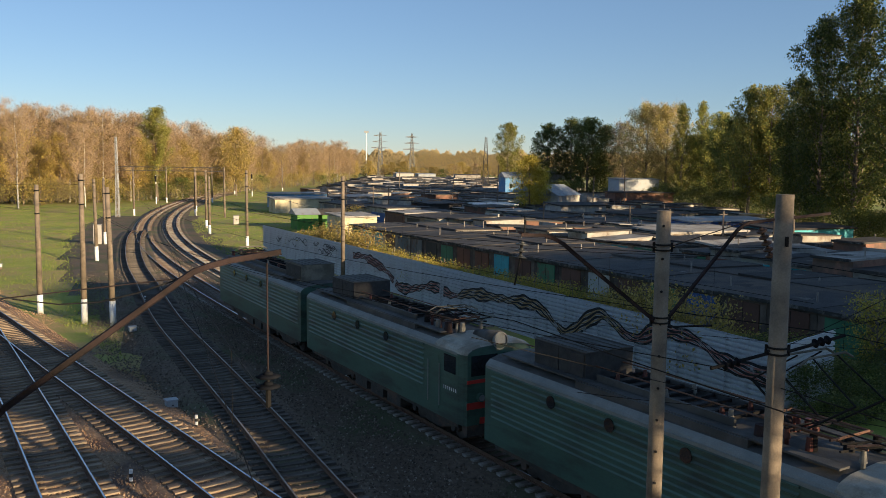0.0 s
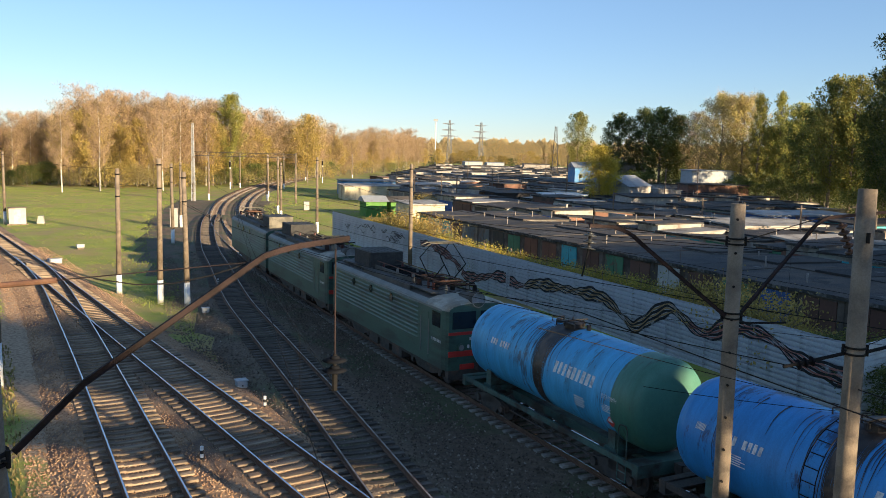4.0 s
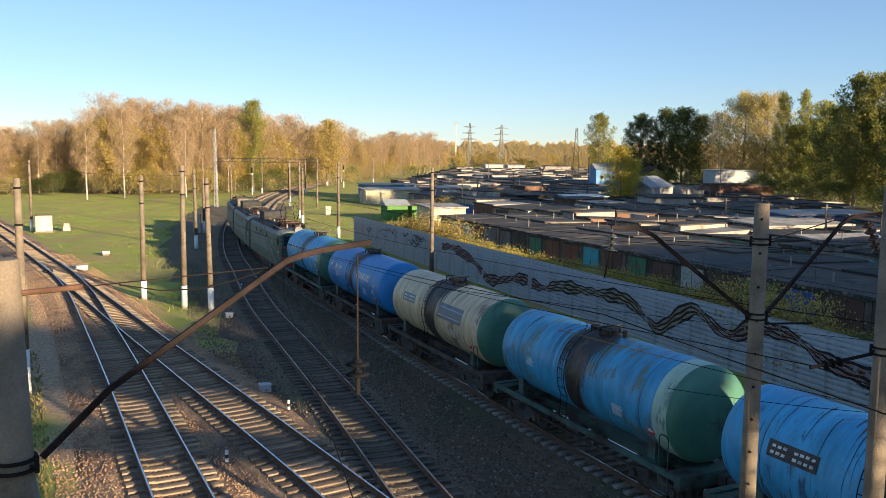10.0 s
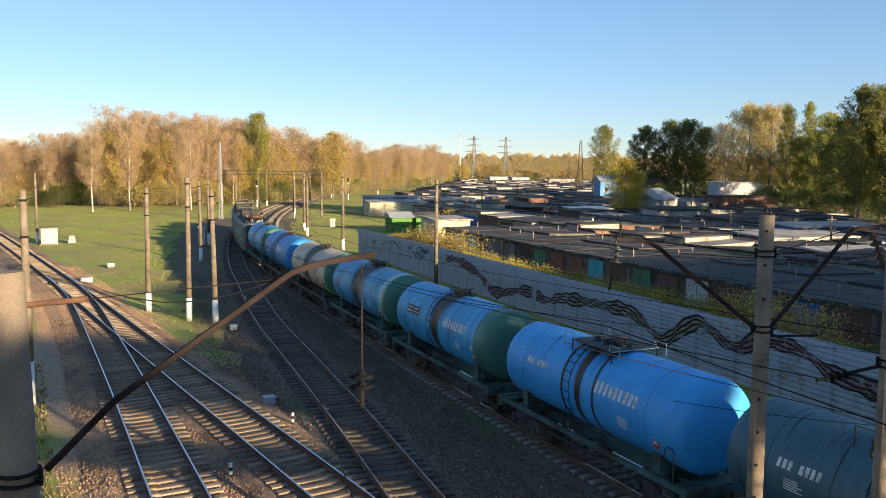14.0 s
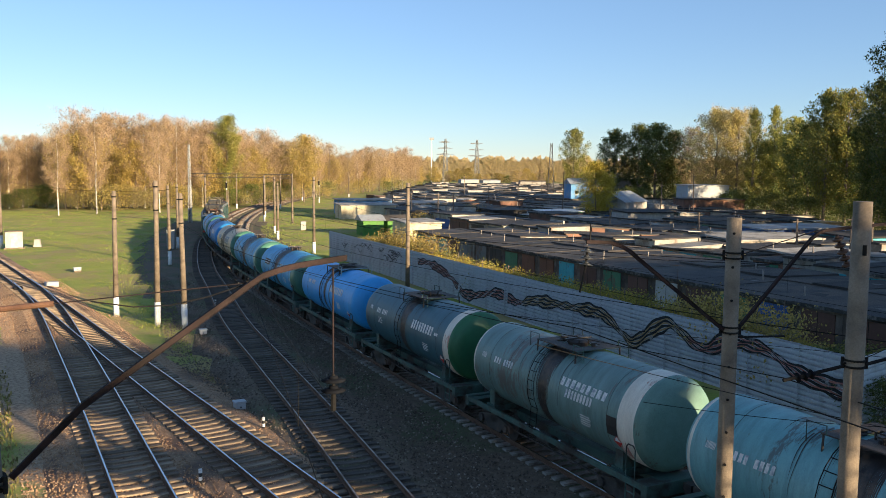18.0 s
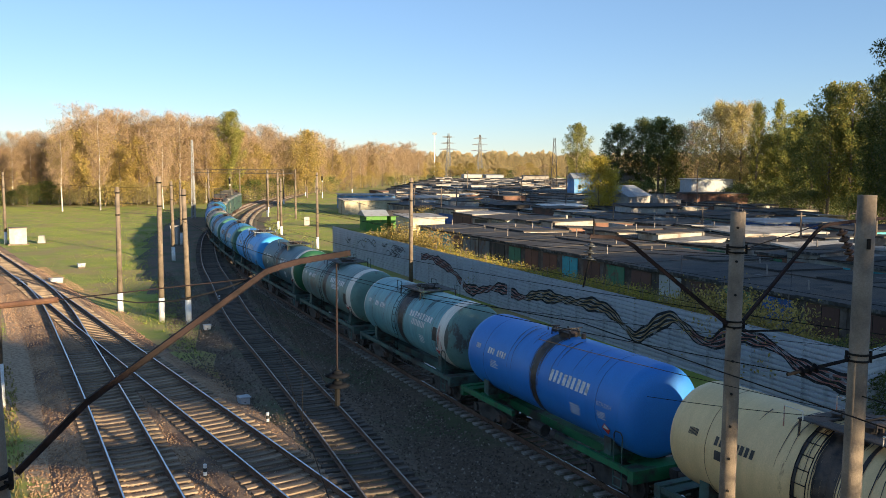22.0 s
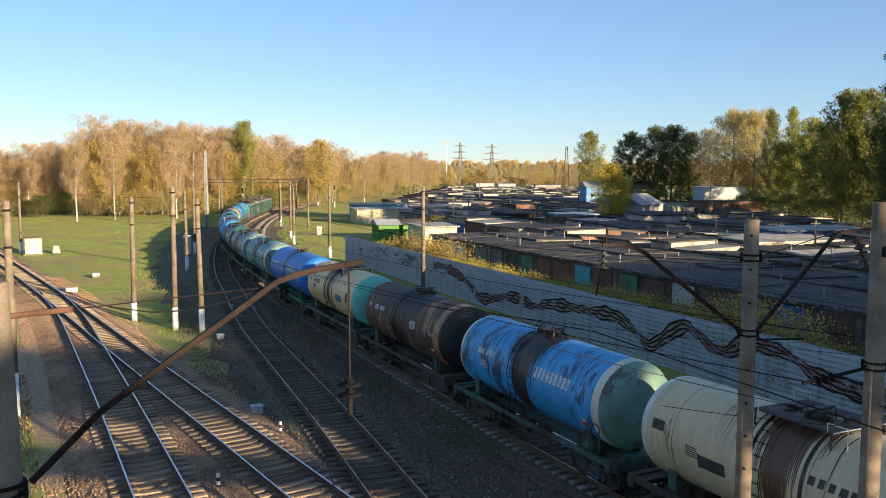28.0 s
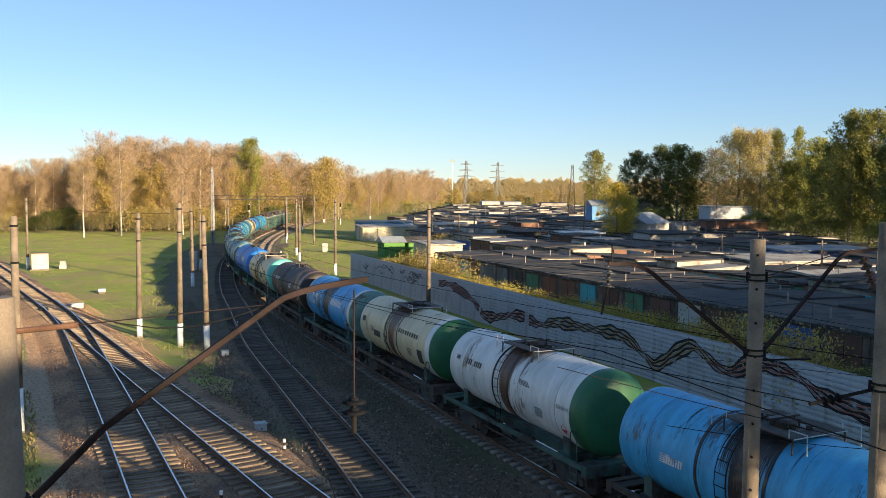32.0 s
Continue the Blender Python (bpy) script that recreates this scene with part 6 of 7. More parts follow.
L_FAR = foliage("far_wood_leaves", [(0, (0.27, 0.22, 0.13)), (0.4, (0.33, 0.26, 0.14)), (0.7, (0.38, 0.28, 0.13)), (1, (0.29, 0.26, 0.13))])
L_WEED = foliage("weed_leaves", [(0, (0.2, 0.19, 0.035)), (0.5, (0.36, 0.31, 0.05)), (0.85, (0.52, 0.38, 0.06)), (1, (0.42, 0.25, 0.07))])
BARK = surface("grey_bark", (0.15, 0.115, 0.09), (0.22, 0.18, 0.145), 3, 0.9, 0.5, (0.09, 0.07, 0.055), 1, 0.3)
BIRCH = surface("birch_bark", (0.55, 0.5, 0.43), (0.66, 0.61, 0.54), 2, 0.8, 0.2, (0.12, 0.1, 0.09), 1.8, 0.3)
TWIG = surface("twigs", (0.3, 0.205, 0.13), (0.39, 0.28, 0.18), 3, 0.9, 0.0, vary=0.2)


def limbs(rnd, height, spread, crown_low, n_limbs, shape, upright=1.0):
    """Skeleton of a crown: lines from the stem outwards, and points along them for leaves."""
    lines, tips = [], []
    for i in range(n_limbs):
        f = (i + rnd.random()) / n_limbs
        z0 = height * (crown_low + (0.93 - crown_low) * f)
        reach = spread * shape(f) * rnd.uniform(0.7, 1.15)
        a = i * 2.4 + rnd.uniform(-0.5, 0.5)
        rise = min((rnd.uniform(0.35, 0.9) * reach + 0.04 * height) * upright, height * 1.02 - z0)
        p0 = Vector((0, 0, z0))
        p1 = p0 + Vector((math.cos(a) * reach * 0.55, math.sin(a) * reach * 0.55, rise * 0.45))
        p2 = p0 + Vector((math.cos(a + 0.2) * reach, math.sin(a + 0.2) * reach, rise))
        lines.append((p0, p1, p2))
        for t in (0.35, 0.6, 0.8, 1.0):
            tips.append((p0.lerp(p1, t * 2) if t < 0.5 else p1.lerp(p2, t * 2 - 1), 0.6 + 0.4 * t))
    tips.append((Vector((0, 0, height * 0.97)), 0.7))
    return lines, tips


def leaf_mesh(name, seed, tips, per, size, cloud, squash=0.75):
    rs = np.random.RandomState(seed)
    pts = np.array([t[0][:] for t in tips])
    scl = np.array([t[1] for t in tips])
    idx = rs.randint(0, len(pts), per)
    # leaves gather in clumps round the limb points
    off = rs.normal(0, 1, (per, 3))
    off *= (rs.uniform(0, 1, per) ** 0.5 / np.linalg.norm(off, axis=1))[:, None]
    sub = pts[idx] + off * (cloud * scl[idx])[:, None] * np.array([1.0, 1.0, squash])
    nrm = rs.normal(0, 1, (per, 3))
    nrm /= np.linalg.norm(nrm, axis=1)[:, None]
    u = np.cross(nrm, rs.normal(0, 1, (per, 3)))
    u /= np.linalg.norm(u, axis=1)[:, None]
    w = np.cross(nrm, u)
    s = size * rs.uniform(0.6, 1.3, per)[:, None]
    v = np.stack([sub - u * s, sub - w * s * 0.55, sub + u * s, sub + w * s * 0.55], 1).reshape(-1, 3)
    me = bpy.data.meshes.new(name)
    me.from_pydata(v.tolist(), [], np.arange(per * 4).reshape(-1, 4).tolist())
    return me


def tree(label, seed, height, spread, crown_low, n_limbs, shape, leaves, per, size, cloud, bark, twigs=0, stem=0.016, name="tree", category="tree", upright=1.0):
    rnd = random.Random(seed)
    tr = empty(name, None, label, category, "")
    lines, tips = limbs(rnd, height, spread, crown_low, n_limbs, shape, upright)
    if category != "tree" or "roadside" in label:
        k = (height - cloud * 0.6) / max(p.z for p, _ in tips)
        tips = [(Vector((p.x, p.y, p.z * k)), w) for p, w in tips]
        lines = [[Vector((p.x, p.y, p.z * k)) for p in ln] for ln in lines]
    bm = bmesh.new()
    r = height * stem
    zs = [0, 0.3, 0.6, 0.85, 1.0]
    wob = [Vector((0, 0, 0))] + [Vector((rnd.uniform(-1, 1), rnd.uniform(-1, 1), 0)) * height * 0.008 for _ in zs[1:]]
    for i in range(4):
        tube(bm, wob[i] + Vector((0, 0, zs[i] * height - (0.5 if i == 0 else 0))), wob[i + 1] + Vector((0, 0, zs[i + 1] * height)), r * (1.05 - zs[i]), max(0.02, r * (1.05 - zs[i + 1])), 8, caps=False)
    part("trunk", bm, bark, tr)
    bm = bmesh.new()
    for p0, p1, p2 in lines:
        rr = max(0.025, r * 0.3 * (1.1 - p0.z / height))
        tube(bm, p0, p1, rr, rr * 0.6, 4, caps=False)
        tube(bm, p1, p2, rr * 0.6, rr * 0.15, 3, caps=False)
    tagged(part("limb_system", bm, bark if bark is BARK else TWIG, tr), kind="stuff")
    if twigs:
        rs = np.random.RandomState(seed + 1)
        pts = np.array([t[0][:] for t in tips])
        base = pts[rs.randint(0, len(pts), twigs)] + rs.normal(0, 0.25, (twigs, 3)) * cloud
        d = rs.normal(0, 1, (twigs, 3)) * [0.7, 0.7, 0.45] + [0, 0, 1.0]
        d /= np.linalg.norm(d, axis=1)[:, None]
        ln = rs.uniform(0.7, 1.9, twigs)[:, None] * height / 22
        side = np.cross(d, rs.normal(0, 1, (twigs, 3)))
        side /= np.linalg.norm(side, axis=1)[:, None]
        v = np.stack([base - side * 0.001 * height, base + side * 0.001 * height, base + d * ln], 1).reshape(-1, 3)
        me = bpy.data.meshes.new("twig_haze")
        me.from_pydata(v.tolist(), [], np.arange(twigs * 3).reshape(-1, 3).tolist())
        me.materials.append(TWIG)
        tw = tagged(new("twig_haze", me), kind="stuff")
        tw.parent = tr
    if per:
        me = leaf_mesh("crown", seed, tips, per, size, cloud)
        me.materials.append(leaves)
        cr = new("crown", me)
        cr.parent = tr
    return tr


dome = lambda f: math.sin(math.pi * min(1, 0.18 + 0.82 * f)) ** 0.7 + 0.12
spindle = lambda f: (1 - f) ** 0.6 * (0.35 + 1.3 * min(f, 0.4)) + 0.1
vase = lambda f: 0.45 + 0.75 * f * (1.25 - f)

KINDS = {
    "bare": [tree("slender half-bare birch with russet twigs", 11 + k, 22, 4.6, 0.22, 46, vase, L_RUST, 1200, 0.18, 1.5, BIRCH, 3600, 0.008, upright=1.0) for k in range(4)],
    "brown": [tree("tall autumn tree with thin brown crown", 21 + k, 22, 5.2, 0.2, 54, dome, L_RUST, 1900, 0.19, 1.6, BARK, 4000, 0.011, upright=1.0) for k in range(4)],
    "brush": [tree("tangled leafless brushwood with a few russet leaves", 181 + k, 9, 3.4, 0.03, 40, dome, L_RUST, 1100, 0.11, 1.2, BARK, 3200, 0.01, "bush", "bush", 1.3) for k in range(3)],
    "gold": [tree("autumn tree with golden yellow leaves", 31 + k, 16, 3.6, 0.18, 36, dome, L_GOLD, 5200, 0.2, 1.5, BARK, 900, 0.011) for k in range(3)],
    "olive": [tree("broad tree with yellowing olive leaves", 41 + k, 24, 4.6, 0.15, 46, dome, L_OLIVE, 12000, 0.21, 1.35, BARK) for k in range(3)],
    "dark": [tree("dense dark green tree at the edge of the garages", 51 + k, 24, 5.0, 0.1, 50, dome, L_DARK, 14000, 0.23, 1.45, BARK) for k in range(2)],
    "roadside": [tree("unseen dense dark green roadside tree added to cast shade", 141 + k, 24, 5.0, 0.1, 50, dome, L_DARK, 3600, 0.55, 1.8, BARK) for k in range(2)],
    "weed": [tree("tall yellow green weeds", 151 + k, 1.3, 0.7, 0.02, 14, vase, L_WEED, 2600, 0.021, 0.26, BARK, 0, 0.008, "weed_clump", "weeds") for k in range(3)],
    "yellow": [tree("bright yellow autumn tree among the garages", 131, 16, 4.2, 0.12, 40, dome, L_YELLOW, 6000, 0.22, 1.6, BARK, 0, 0.011)],
    # dark leaf colour here stands in for the shade at the trees' feet
    "thicket": [tree("dense thicket with shade painted into its dark leaves", 161 + k, 8, 3.2, 0.04, 30, dome, L_DARK, 3600, 0.15, 1.3, BARK, 0, 0.012, "bush", "bush") for k in range(2)],
    "scrub": [tree("leafless brown scrub at the edge of the wood", 171 + k, 3.2, 1.7, 0.05, 20, dome, L_TAN, 900, 0.07, 1.0, BARK, 700, 0.012, "bush", "bush") for k in range(2)],
    "poplar": [tree("tall narrow poplar with dark green leaves", 61 + k, 30, 5.0, 0.06, 60, spindle, L_OLIVE, 12000, 0.2, 1.1, BARK) for k in range(2)],
    "tan": [tree("large round tan autumn tree", 71, 26, 6.4, 0.12, 60, dome, L_TAN, 16000, 0.2, 1.6, BARK, 3000)],
    "bush": [tree("low yellow autumn bush", 81 + k, 3.2, 1.5, 0.05, 20, dome, L_GOLD, 1500, 0.068, 0.9, BARK, 0, 0.012, "bush", "bush") for k in range(2)],
    "shrub": [tree("scrubby olive green shrub", 91 + k, 3.4, 1.8, 0.05, 20, dome, L_OLIVE, 1500, 0.074, 1.0, BARK, 0, 0.012, "bush", "bush") for k in range(2)],
    "stemmed": [tree("unseen roadside tree with a high crown added to cast shade", 121, 17, 1.7, 0.93, 26, dome, L_DARK, 2200, 0.3, 0.8, BARK)],
    "lofty": [tree("unseen tall roadside tree with a high round crown added to cast shade", 191 + k, 19, 2.2, 0.825, 30, dome, L_DARK, 3200, 0.32, 0.9, BARK) for k in range(2)],
    "giant": [tree("huge old poplar with sparse dark green leaves", 101 + k, 34, 6.0, 0.08, 80, lambda f: 0.55 + 0.6 * math.sin(math.pi * f) - 0.45 * f ** 3, L_DARK, 24000, 0.2, 1.35, BARK, 0, 0.013) for k in range(2)],
}
NOMINAL = {k: v[0].children[0].dimensions.z for k, v in KINDS.items()}
NATURAL = {"bare": 22, "brown": 22, "gold": 16, "olive": 24, "dark": 24, "poplar": 30, "tan": 26, "bush": 3.2, "shrub": 3.4, "giant": 34, "stemmed": 17, "roadside": 24, "weed": 1.3, "thicket": 8, "scrub": 3.2, "yellow": 16, "brush": 9, "lofty": 19}
USED = set()
rt = random.Random(17)


def plant(kind, x, y, height, group="trees behind the railway", z=-0.55, wide=1.0):
    src = rt.choice(KINDS[kind])
    k = height / NATURAL[kind]
    m = Matrix.LocRotScale((x, y, z), Euler((0, 0, rt.uniform(0, 6.28))), Vector((k * wide, k * wide, k)))
    if src.name in USED:
        ob = copy_thing(src, m @ Matrix.Diagonal((1 / src.scale.x, 1 / src.scale.y, 1 / src.scale.z, 1)))
    else:
        ob, src.matrix_basis = src, m
        USED.add(src.name)
    ob["group"] = group
    return ob


def bearing(deg, dist):
    """The spot at a bearing (degrees to the left of north) and distance from the bridge."""
    return -math.sin(radians(deg)) * dist, math.cos(radians(deg)) * dist


# the wood beyond the meadow: bearing, distance and height of its front
WOOD = [(37, 235, 18), (35, 235, 16), (33, 240, 18), (30.5, 245, 20.5), (29.3, 245, 19), (28.5, 235, 26), (25.5, 230, 28), (23, 235, 26), (20, 240, 25.5), (18, 255, 25), (16, 270, 24), (14, 300, 23.5), (12, 335, 23.5), (10, 380, 22.5), (8, 430, 23), (6.7, 480, 24), (5.6, 520, 20)]
WB, WD, WH = (np.array(c) for c in zip(*sorted(WOOD)))
for deg in np.arange(5.6, 38.5, 0.38):
    for depth in range(2 if rt.random() < 0.55 else 1):
        bb = deg + rt.uniform(-0.2, 0.2)
        d = np.interp(bb, WB, WD) + depth * 14 + rt.uniform(-5, 8)
        h = np.interp(bb, WB, WH) * rt.uniform(0.72, 0.95) * (1 + 0.03 * depth)
        kind = rt.choices(("bare", "brown", "gold", "olive"), (4.2, 4.0, 2.8, 0.0) if bb < 29.5 else (2, 7, 1, 0.0))[0]
        if kind == "gold":
            h *= rt.uniform(0.6, 0.85)
        plant(kind, *bearing(bb, d), h, "trees of the wood", wide=rt.uniform(1.1, 1.4) if kind in ("bare", "brown") else 1.05)
# undergrowth along its foot
for deg in np.arange(5.6, 38.5, 0.42):
    d = np.interp(deg, WB, WD) - rt.uniform(4, 14)
    plant(rt.choice(("scrub", "scrub", "scrub", "bush", "thicket")), *bearing(deg + rt.uniform(-0.2, 0.2), d), rt.uniform(3, 7.5), "undergrowth of the wood", wide=1.25)
for deg in np.arange(5.6, 38.5, 0.3):
    d = np.interp(deg, WB, WD) + rt.uniform(-3, 14)
    plant(rt.choices(("brush", "gold", "scrub"), (5, 1.4, 1.2))[0], *bearing(deg + rt.uniform(-0.15, 0.15), d), rt.uniform(6, 10.5), "undergrowth of the wood", wide=1.15)
plant("olive", *bearing(18.6, 238), 25, "trees of the wood", wide=0.8)
plant("gold", *bearing(13.6, 270), 21, "trees of the wood")
plant("bare", *bearing(28.9, 200), 19, "trees of the wood")
plant("bare", *bearing(26.7, 205), 21, "trees of the wood")
plant("bare", *bearing(22.9, 205), 18, "trees of the wood")

# trees beyond and beside the garages
for kind, deg, d, h, w in (("olive", -4.7, 300, 25.7, 0.85), ("yellow", -6.2, 170, 12.4, 1.0), ("yellow", -6.8, 172, 10, 1.0), ("dark", -7.4, 262, 23.25, 1.0), ("dark", -9.0, 258, 24.64, 0.9), ("dark", -10.1, 250, 24.64, 1.0), ("dark", -11.2, 255, 22.79, 1.0), ("brown", -12.4, 250, 23.25, 0.9),
                          ("tan", -13.9, 240, 27.44, 1.05), ("tan", -15.2, 235, 26.97, 0.9), ("poplar", -16.2, 222, 27.07, 0.9), ("poplar", -17.4, 222, 27.55, 0.85), ("olive", -18.6, 205, 23.28, 0.9), ("dark", -19.4, 190, 21.39, 0.9), ("olive", -20.4, 172, 26.19, 0.8), ("olive", -21.6, 168, 25.7, 0.85),
                          ("giant", -24.5, 138, 33.2, 0.8), ("giant", -26.5, 134, 36.0, 0.9), ("giant", -29.2, 128, 35.0, 1.0), ("giant", -23.2, 150, 25.76, 0.8), ("dark", -32, 120, 27.9, 1.0), ("dark", -35, 112, 26.04, 1.0)):
    plant(kind, *bearing(deg, d), h, "trees beyond the garages", wide=w)
for deg in np.arange(-35, -7.2, 0.8):
    d = np.interp(-deg, (7, 12, 18, 22, 25, 35), (235, 225, 185, 150, 122, 108)) + rt.uniform(-4, 6)
    plant("thicket", *bearing(deg + rt.uniform(-0.4, 0.4), d + 8), rt.uniform(4.5, 7.5), "undergrowth beyond the garages", wide=1.2)
for deg, d, h in ((-17.0, 232, 19), (-18.2, 222, 20), (-19.2, 206, 19), (-20.2, 192, 20), (-21.2, 180, 20), (-22.4, 168, 19), (-23.8, 156, 20), (-24.8, 150, 21), (-26.4, 146, 22)):
    plant("dark", *bearing(deg, d), h, "trees beyond the garages", wide=1.15)
# unseen trees added on the road embankment behind the bridge, heights set to cast shade
for k in range(30):
    x = 47.4 + k * 3.5
    top = np.interp(x, (47.5, 51, 54.5, 58, 60, 64, 70, 96, 110, 128, 149), (12.8, 13.4, 14.0, 16.5, 21.5, 24, 25, 26, 28, 30, 31.5))
    plant("roadside", x + rt.uniform(-0.6, 0.6), -13 + rt.uniform(-1.5, 1.5), top + 0.5, "roadside trees", wide=1.0)
# unseen high crowns on bare stems, placed to shade the near left bracket
for x, h in ((20.5, 15.2), (22.5, 14.4)):
    plant("stemmed", x, -15, h, "roadside trees")
# unseen raised crowns that throw the shade band across the tracks
for x, h in ((39.3, 18.6), (42.2, 18.2), (45.3, 18.8), (48.4, 18.4), (51.6, 19.0)):
    plant("lofty", x, -15 + rt.uniform(-0.8, 0.8), h, "roadside trees")
# unseen thin trees added for striped shade on the near pole
for x, h in ((19, 13), (29, 12)):
    plant("bare", x, -15, h + 1, "roadside trees")


# ---- far woods on the horizon ----
def far_woods():
    rs = np.random.RandomState(4)
    n = 190000
    deg = rs.uniform(-40, 42, n)
    d = rs.uniform(820, 845, n)
    top = 22 + 1.5 * np.sin(deg * 2.1) + 1.5 * np.sin(deg * 7.7) + rs.normal(0, 0.8, n) + np.interp(deg, np.linspace(-40, 42, 420), rs.normal(0, 1.3, 420))
    z = rs.uniform(0, 1, n) ** 0.8 * top
    x, y = -np.sin(np.radians(deg)) * d, np.cos(np.radians(deg)) * d
    c = np.stack([x, y, z], 1)
    s = rs.uniform(0.6, 1.1, (n, 1))
    face = np.array([0.55, -0.8, 0.25]) + rs.normal(0, 0.14, (n, 3))
    u = np.cross(face, rs.normal(0, 1, (n, 3)))
    u /= np.linalg.norm(u, axis=1)[:, None]
    w = np.cross(u, face)
    w /= np.linalg.norm(w, axis=1)[:, None]
    v = np.stack([c - u * s, c - w * s * 0.7, c + u * s, c + w * s * 0.7], 1).reshape(-1, 3)
    me = bpy.data.meshes.new("far_woods")
    me.from_pydata(v.tolist(), [], np.arange(n * 4).reshape(-1, 4).tolist())
    me.materials.append(L_FAR)
    return tagged(new("far_woods", me), "distant belt of tan autumn woods on the horizon", "woods", kind="stuff")


far_woods()
for deg in np.arange(-3.2, 5.6, 0.42):
    plant(rt.choice(("gold", "gold", "brush", "brown", "thicket")), *bearing(deg + rt.uniform(-0.2, 0.2), rt.uniform(590, 680)), rt.uniform(7, 13), "scattered trees beyond the garages", wide=1.5)


# ---- grass blades on the meadow and weeds ----
def blades(name, label, n, region, size, seed, material, thin=0.0):
    rs = np.random.RandomState(seed)
    x = rs.uniform(region[0], region[1], n)
    y = rs.uniform(region[2], region[3], n) ** 1.0
    keep = np.ones(n, bool)
    for line in (LINE_MAIN, LINE_BACK, LINE_SIDING, LINE_LEFT, LINE_NEAR):
        q = np.array(line)
        q = q[(q[:, 1] > region[2] - 10) & (q[:, 1] < region[3] + 10)][::2]
        for i in range(0, n if len(q) else 0, 20000):
            dd = np.min(np.hypot(x[i:i + 20000, None] - q[None, :, 0], y[i:i + 20000, None] - q[None, :, 1]), axis=1)
            keep[i:i + 20000] &= dd > (7.5 if line is LINE_MAIN else 3.4)
    patch = np.array([noise.noise(Vector((a * 0.12, b_ * 0.12, 3))) for a, b_ in zip(x, y)])
    keep &= patch > rs.uniform(-0.9 + thin, -0.1 + thin, n)
    x, y = x[keep], y[keep]
    n = len(x)
    h = rs.uniform(0.5, 1.3, (n, 1)) * size
    z = np.array([GROUND_Z - 0.03 + 0.12 * noise.noise(Vector((a * 0.07, b_ * 0.07, 0))) for a, b_ in zip(x, y)])
    c = np.stack([x, y, z], 1)
    a = rs.uniform(0, 2 * np.pi, n)
    side = np.stack([np.cos(a), np.sin(a), np.zeros(n)], 1) * h * 0.28
    tip = c + np.stack([rs.normal(0, 0.25, n), rs.normal(0, 0.25, n), np.ones(n)], 1) * h
    v = np.stack([c - side, c + side, tip + side * 0.5, tip - side * 0.6], 1).reshape(-1, 3)
    me = bpy.data.meshes.new(name)
    me.from_pydata(v.tolist(), [], np.arange(n * 4).reshape(-1, 4).tolist())
    me.materials.append(material)
    return tagged(new(name, me), label, "grass", kind="stuff")


L_GRASS = foliage("grass_blades", [(0, (0.2, 0.26, 0.045)), (0.55, (0.26, 0.31, 0.055)), (0.85, (0.32, 0.33, 0.075)), (1, (0.4, 0.34, 0.12))], 0.7)
L_STRAW = foliage("dry_grass", [(0, (0.16, 0.14, 0.05)), (0.5, (0.3, 0.24, 0.09)), (1, (0.42, 0.33, 0.14))], 0.7)
blades("meadow_grass", "short green meadow grass with dry patches", 200000, (-125, -14, 60, 190), 0.1, 5, L_GRASS, 0.3)
blades("meadow_grass", "short green grass between the tracks and poles", 190000, (-62, -6, 11, 62), 0.09, 9, L_GRASS, 0.55)
blades("verge_grass", "green grass verge beside the curving tracks", 40000, (-75, -12, 95, 300), 0.11, 6, L_GRASS)
blades("dry_weeds", "dry straw coloured weeds at the trackside", 20000, (-30, -6, 11, 40), 0.17, 8, L_STRAW)

# weeds and bushes between the fence and the garages
for k in range(130):
    f = (k + rt.uniform(-0.4, 0.4)) / 129
    p = FENCE_A.lerp(FENCE_B, f * 0.83 + 0.075)
    off = rt.uniform(1.6, 3.6)
    big = 0.72 < f < 0.9 or f < 0.14
    plant("bush" if big and k % 3 == 0 else "shrub" if k % 9 == 0 else "weed", p.x + 0.88 * off, p.y + 0.474 * off, rt.uniform(3.8, 4.8) if big and k % 3 == 0 else rt.uniform(2.6, 3.4) if k % 9 == 0 else rt.uniform(2.3, 3.3), "weeds behind the fence", wide=0.9)
# dark growth past the end of the fence
for k in range(16):
    plant("thicket", 15.6 + (k % 4) * 2.3 + rt.uniform(-0.6, 0.6), 32.0 + (k // 4) * 3.0 + (k % 4) * 0.9 + rt.uniform(-0.8, 0.8), rt.uniform(1.3, 2.4), "bushes past the fence", wide=1.5)
for x, y in ((22.6, 42.0), (23.6, 43.4)):
    plant("weed", x, y, 4.2, "bushes past the fence", wide=0.8)
for deg, d, h in ((2.2, 168, 4.2), (-19.5, 49, 1.6), (-21, 47, 1.8), (-22.5, 46, 2.2), (-24.5, 45, 2.4), (-26.5, 44, 1.2), (5.6, 150, 3.4)):
    plant("shrub" if deg < -20 else "bush", *bearing(deg, d), h, "bushes among the garages", wide=1.3)
for group in KINDS.values():
    for src in group:
        if src.name not in USED:
            for o in (*src.children_recursive, src):
                bpy.data.objects.remove(o)

# ---- trackside boxes, posts and huts ----
CABINET = surface("cabinet_paint", (0.36, 0.375, 0.39), (0.44, 0.45, 0.46), 3, 0.6, 0.1, (0.36, 0.34, 0.32), 1.4, 0.3)
HUT_WHITE = surface("hut_render", (0.36, 0.33, 0.3), (0.45, 0.42, 0.385), 1.5, 0.85, 0.2, (0.5, 0.46, 0.4), 0.8, 0.3)


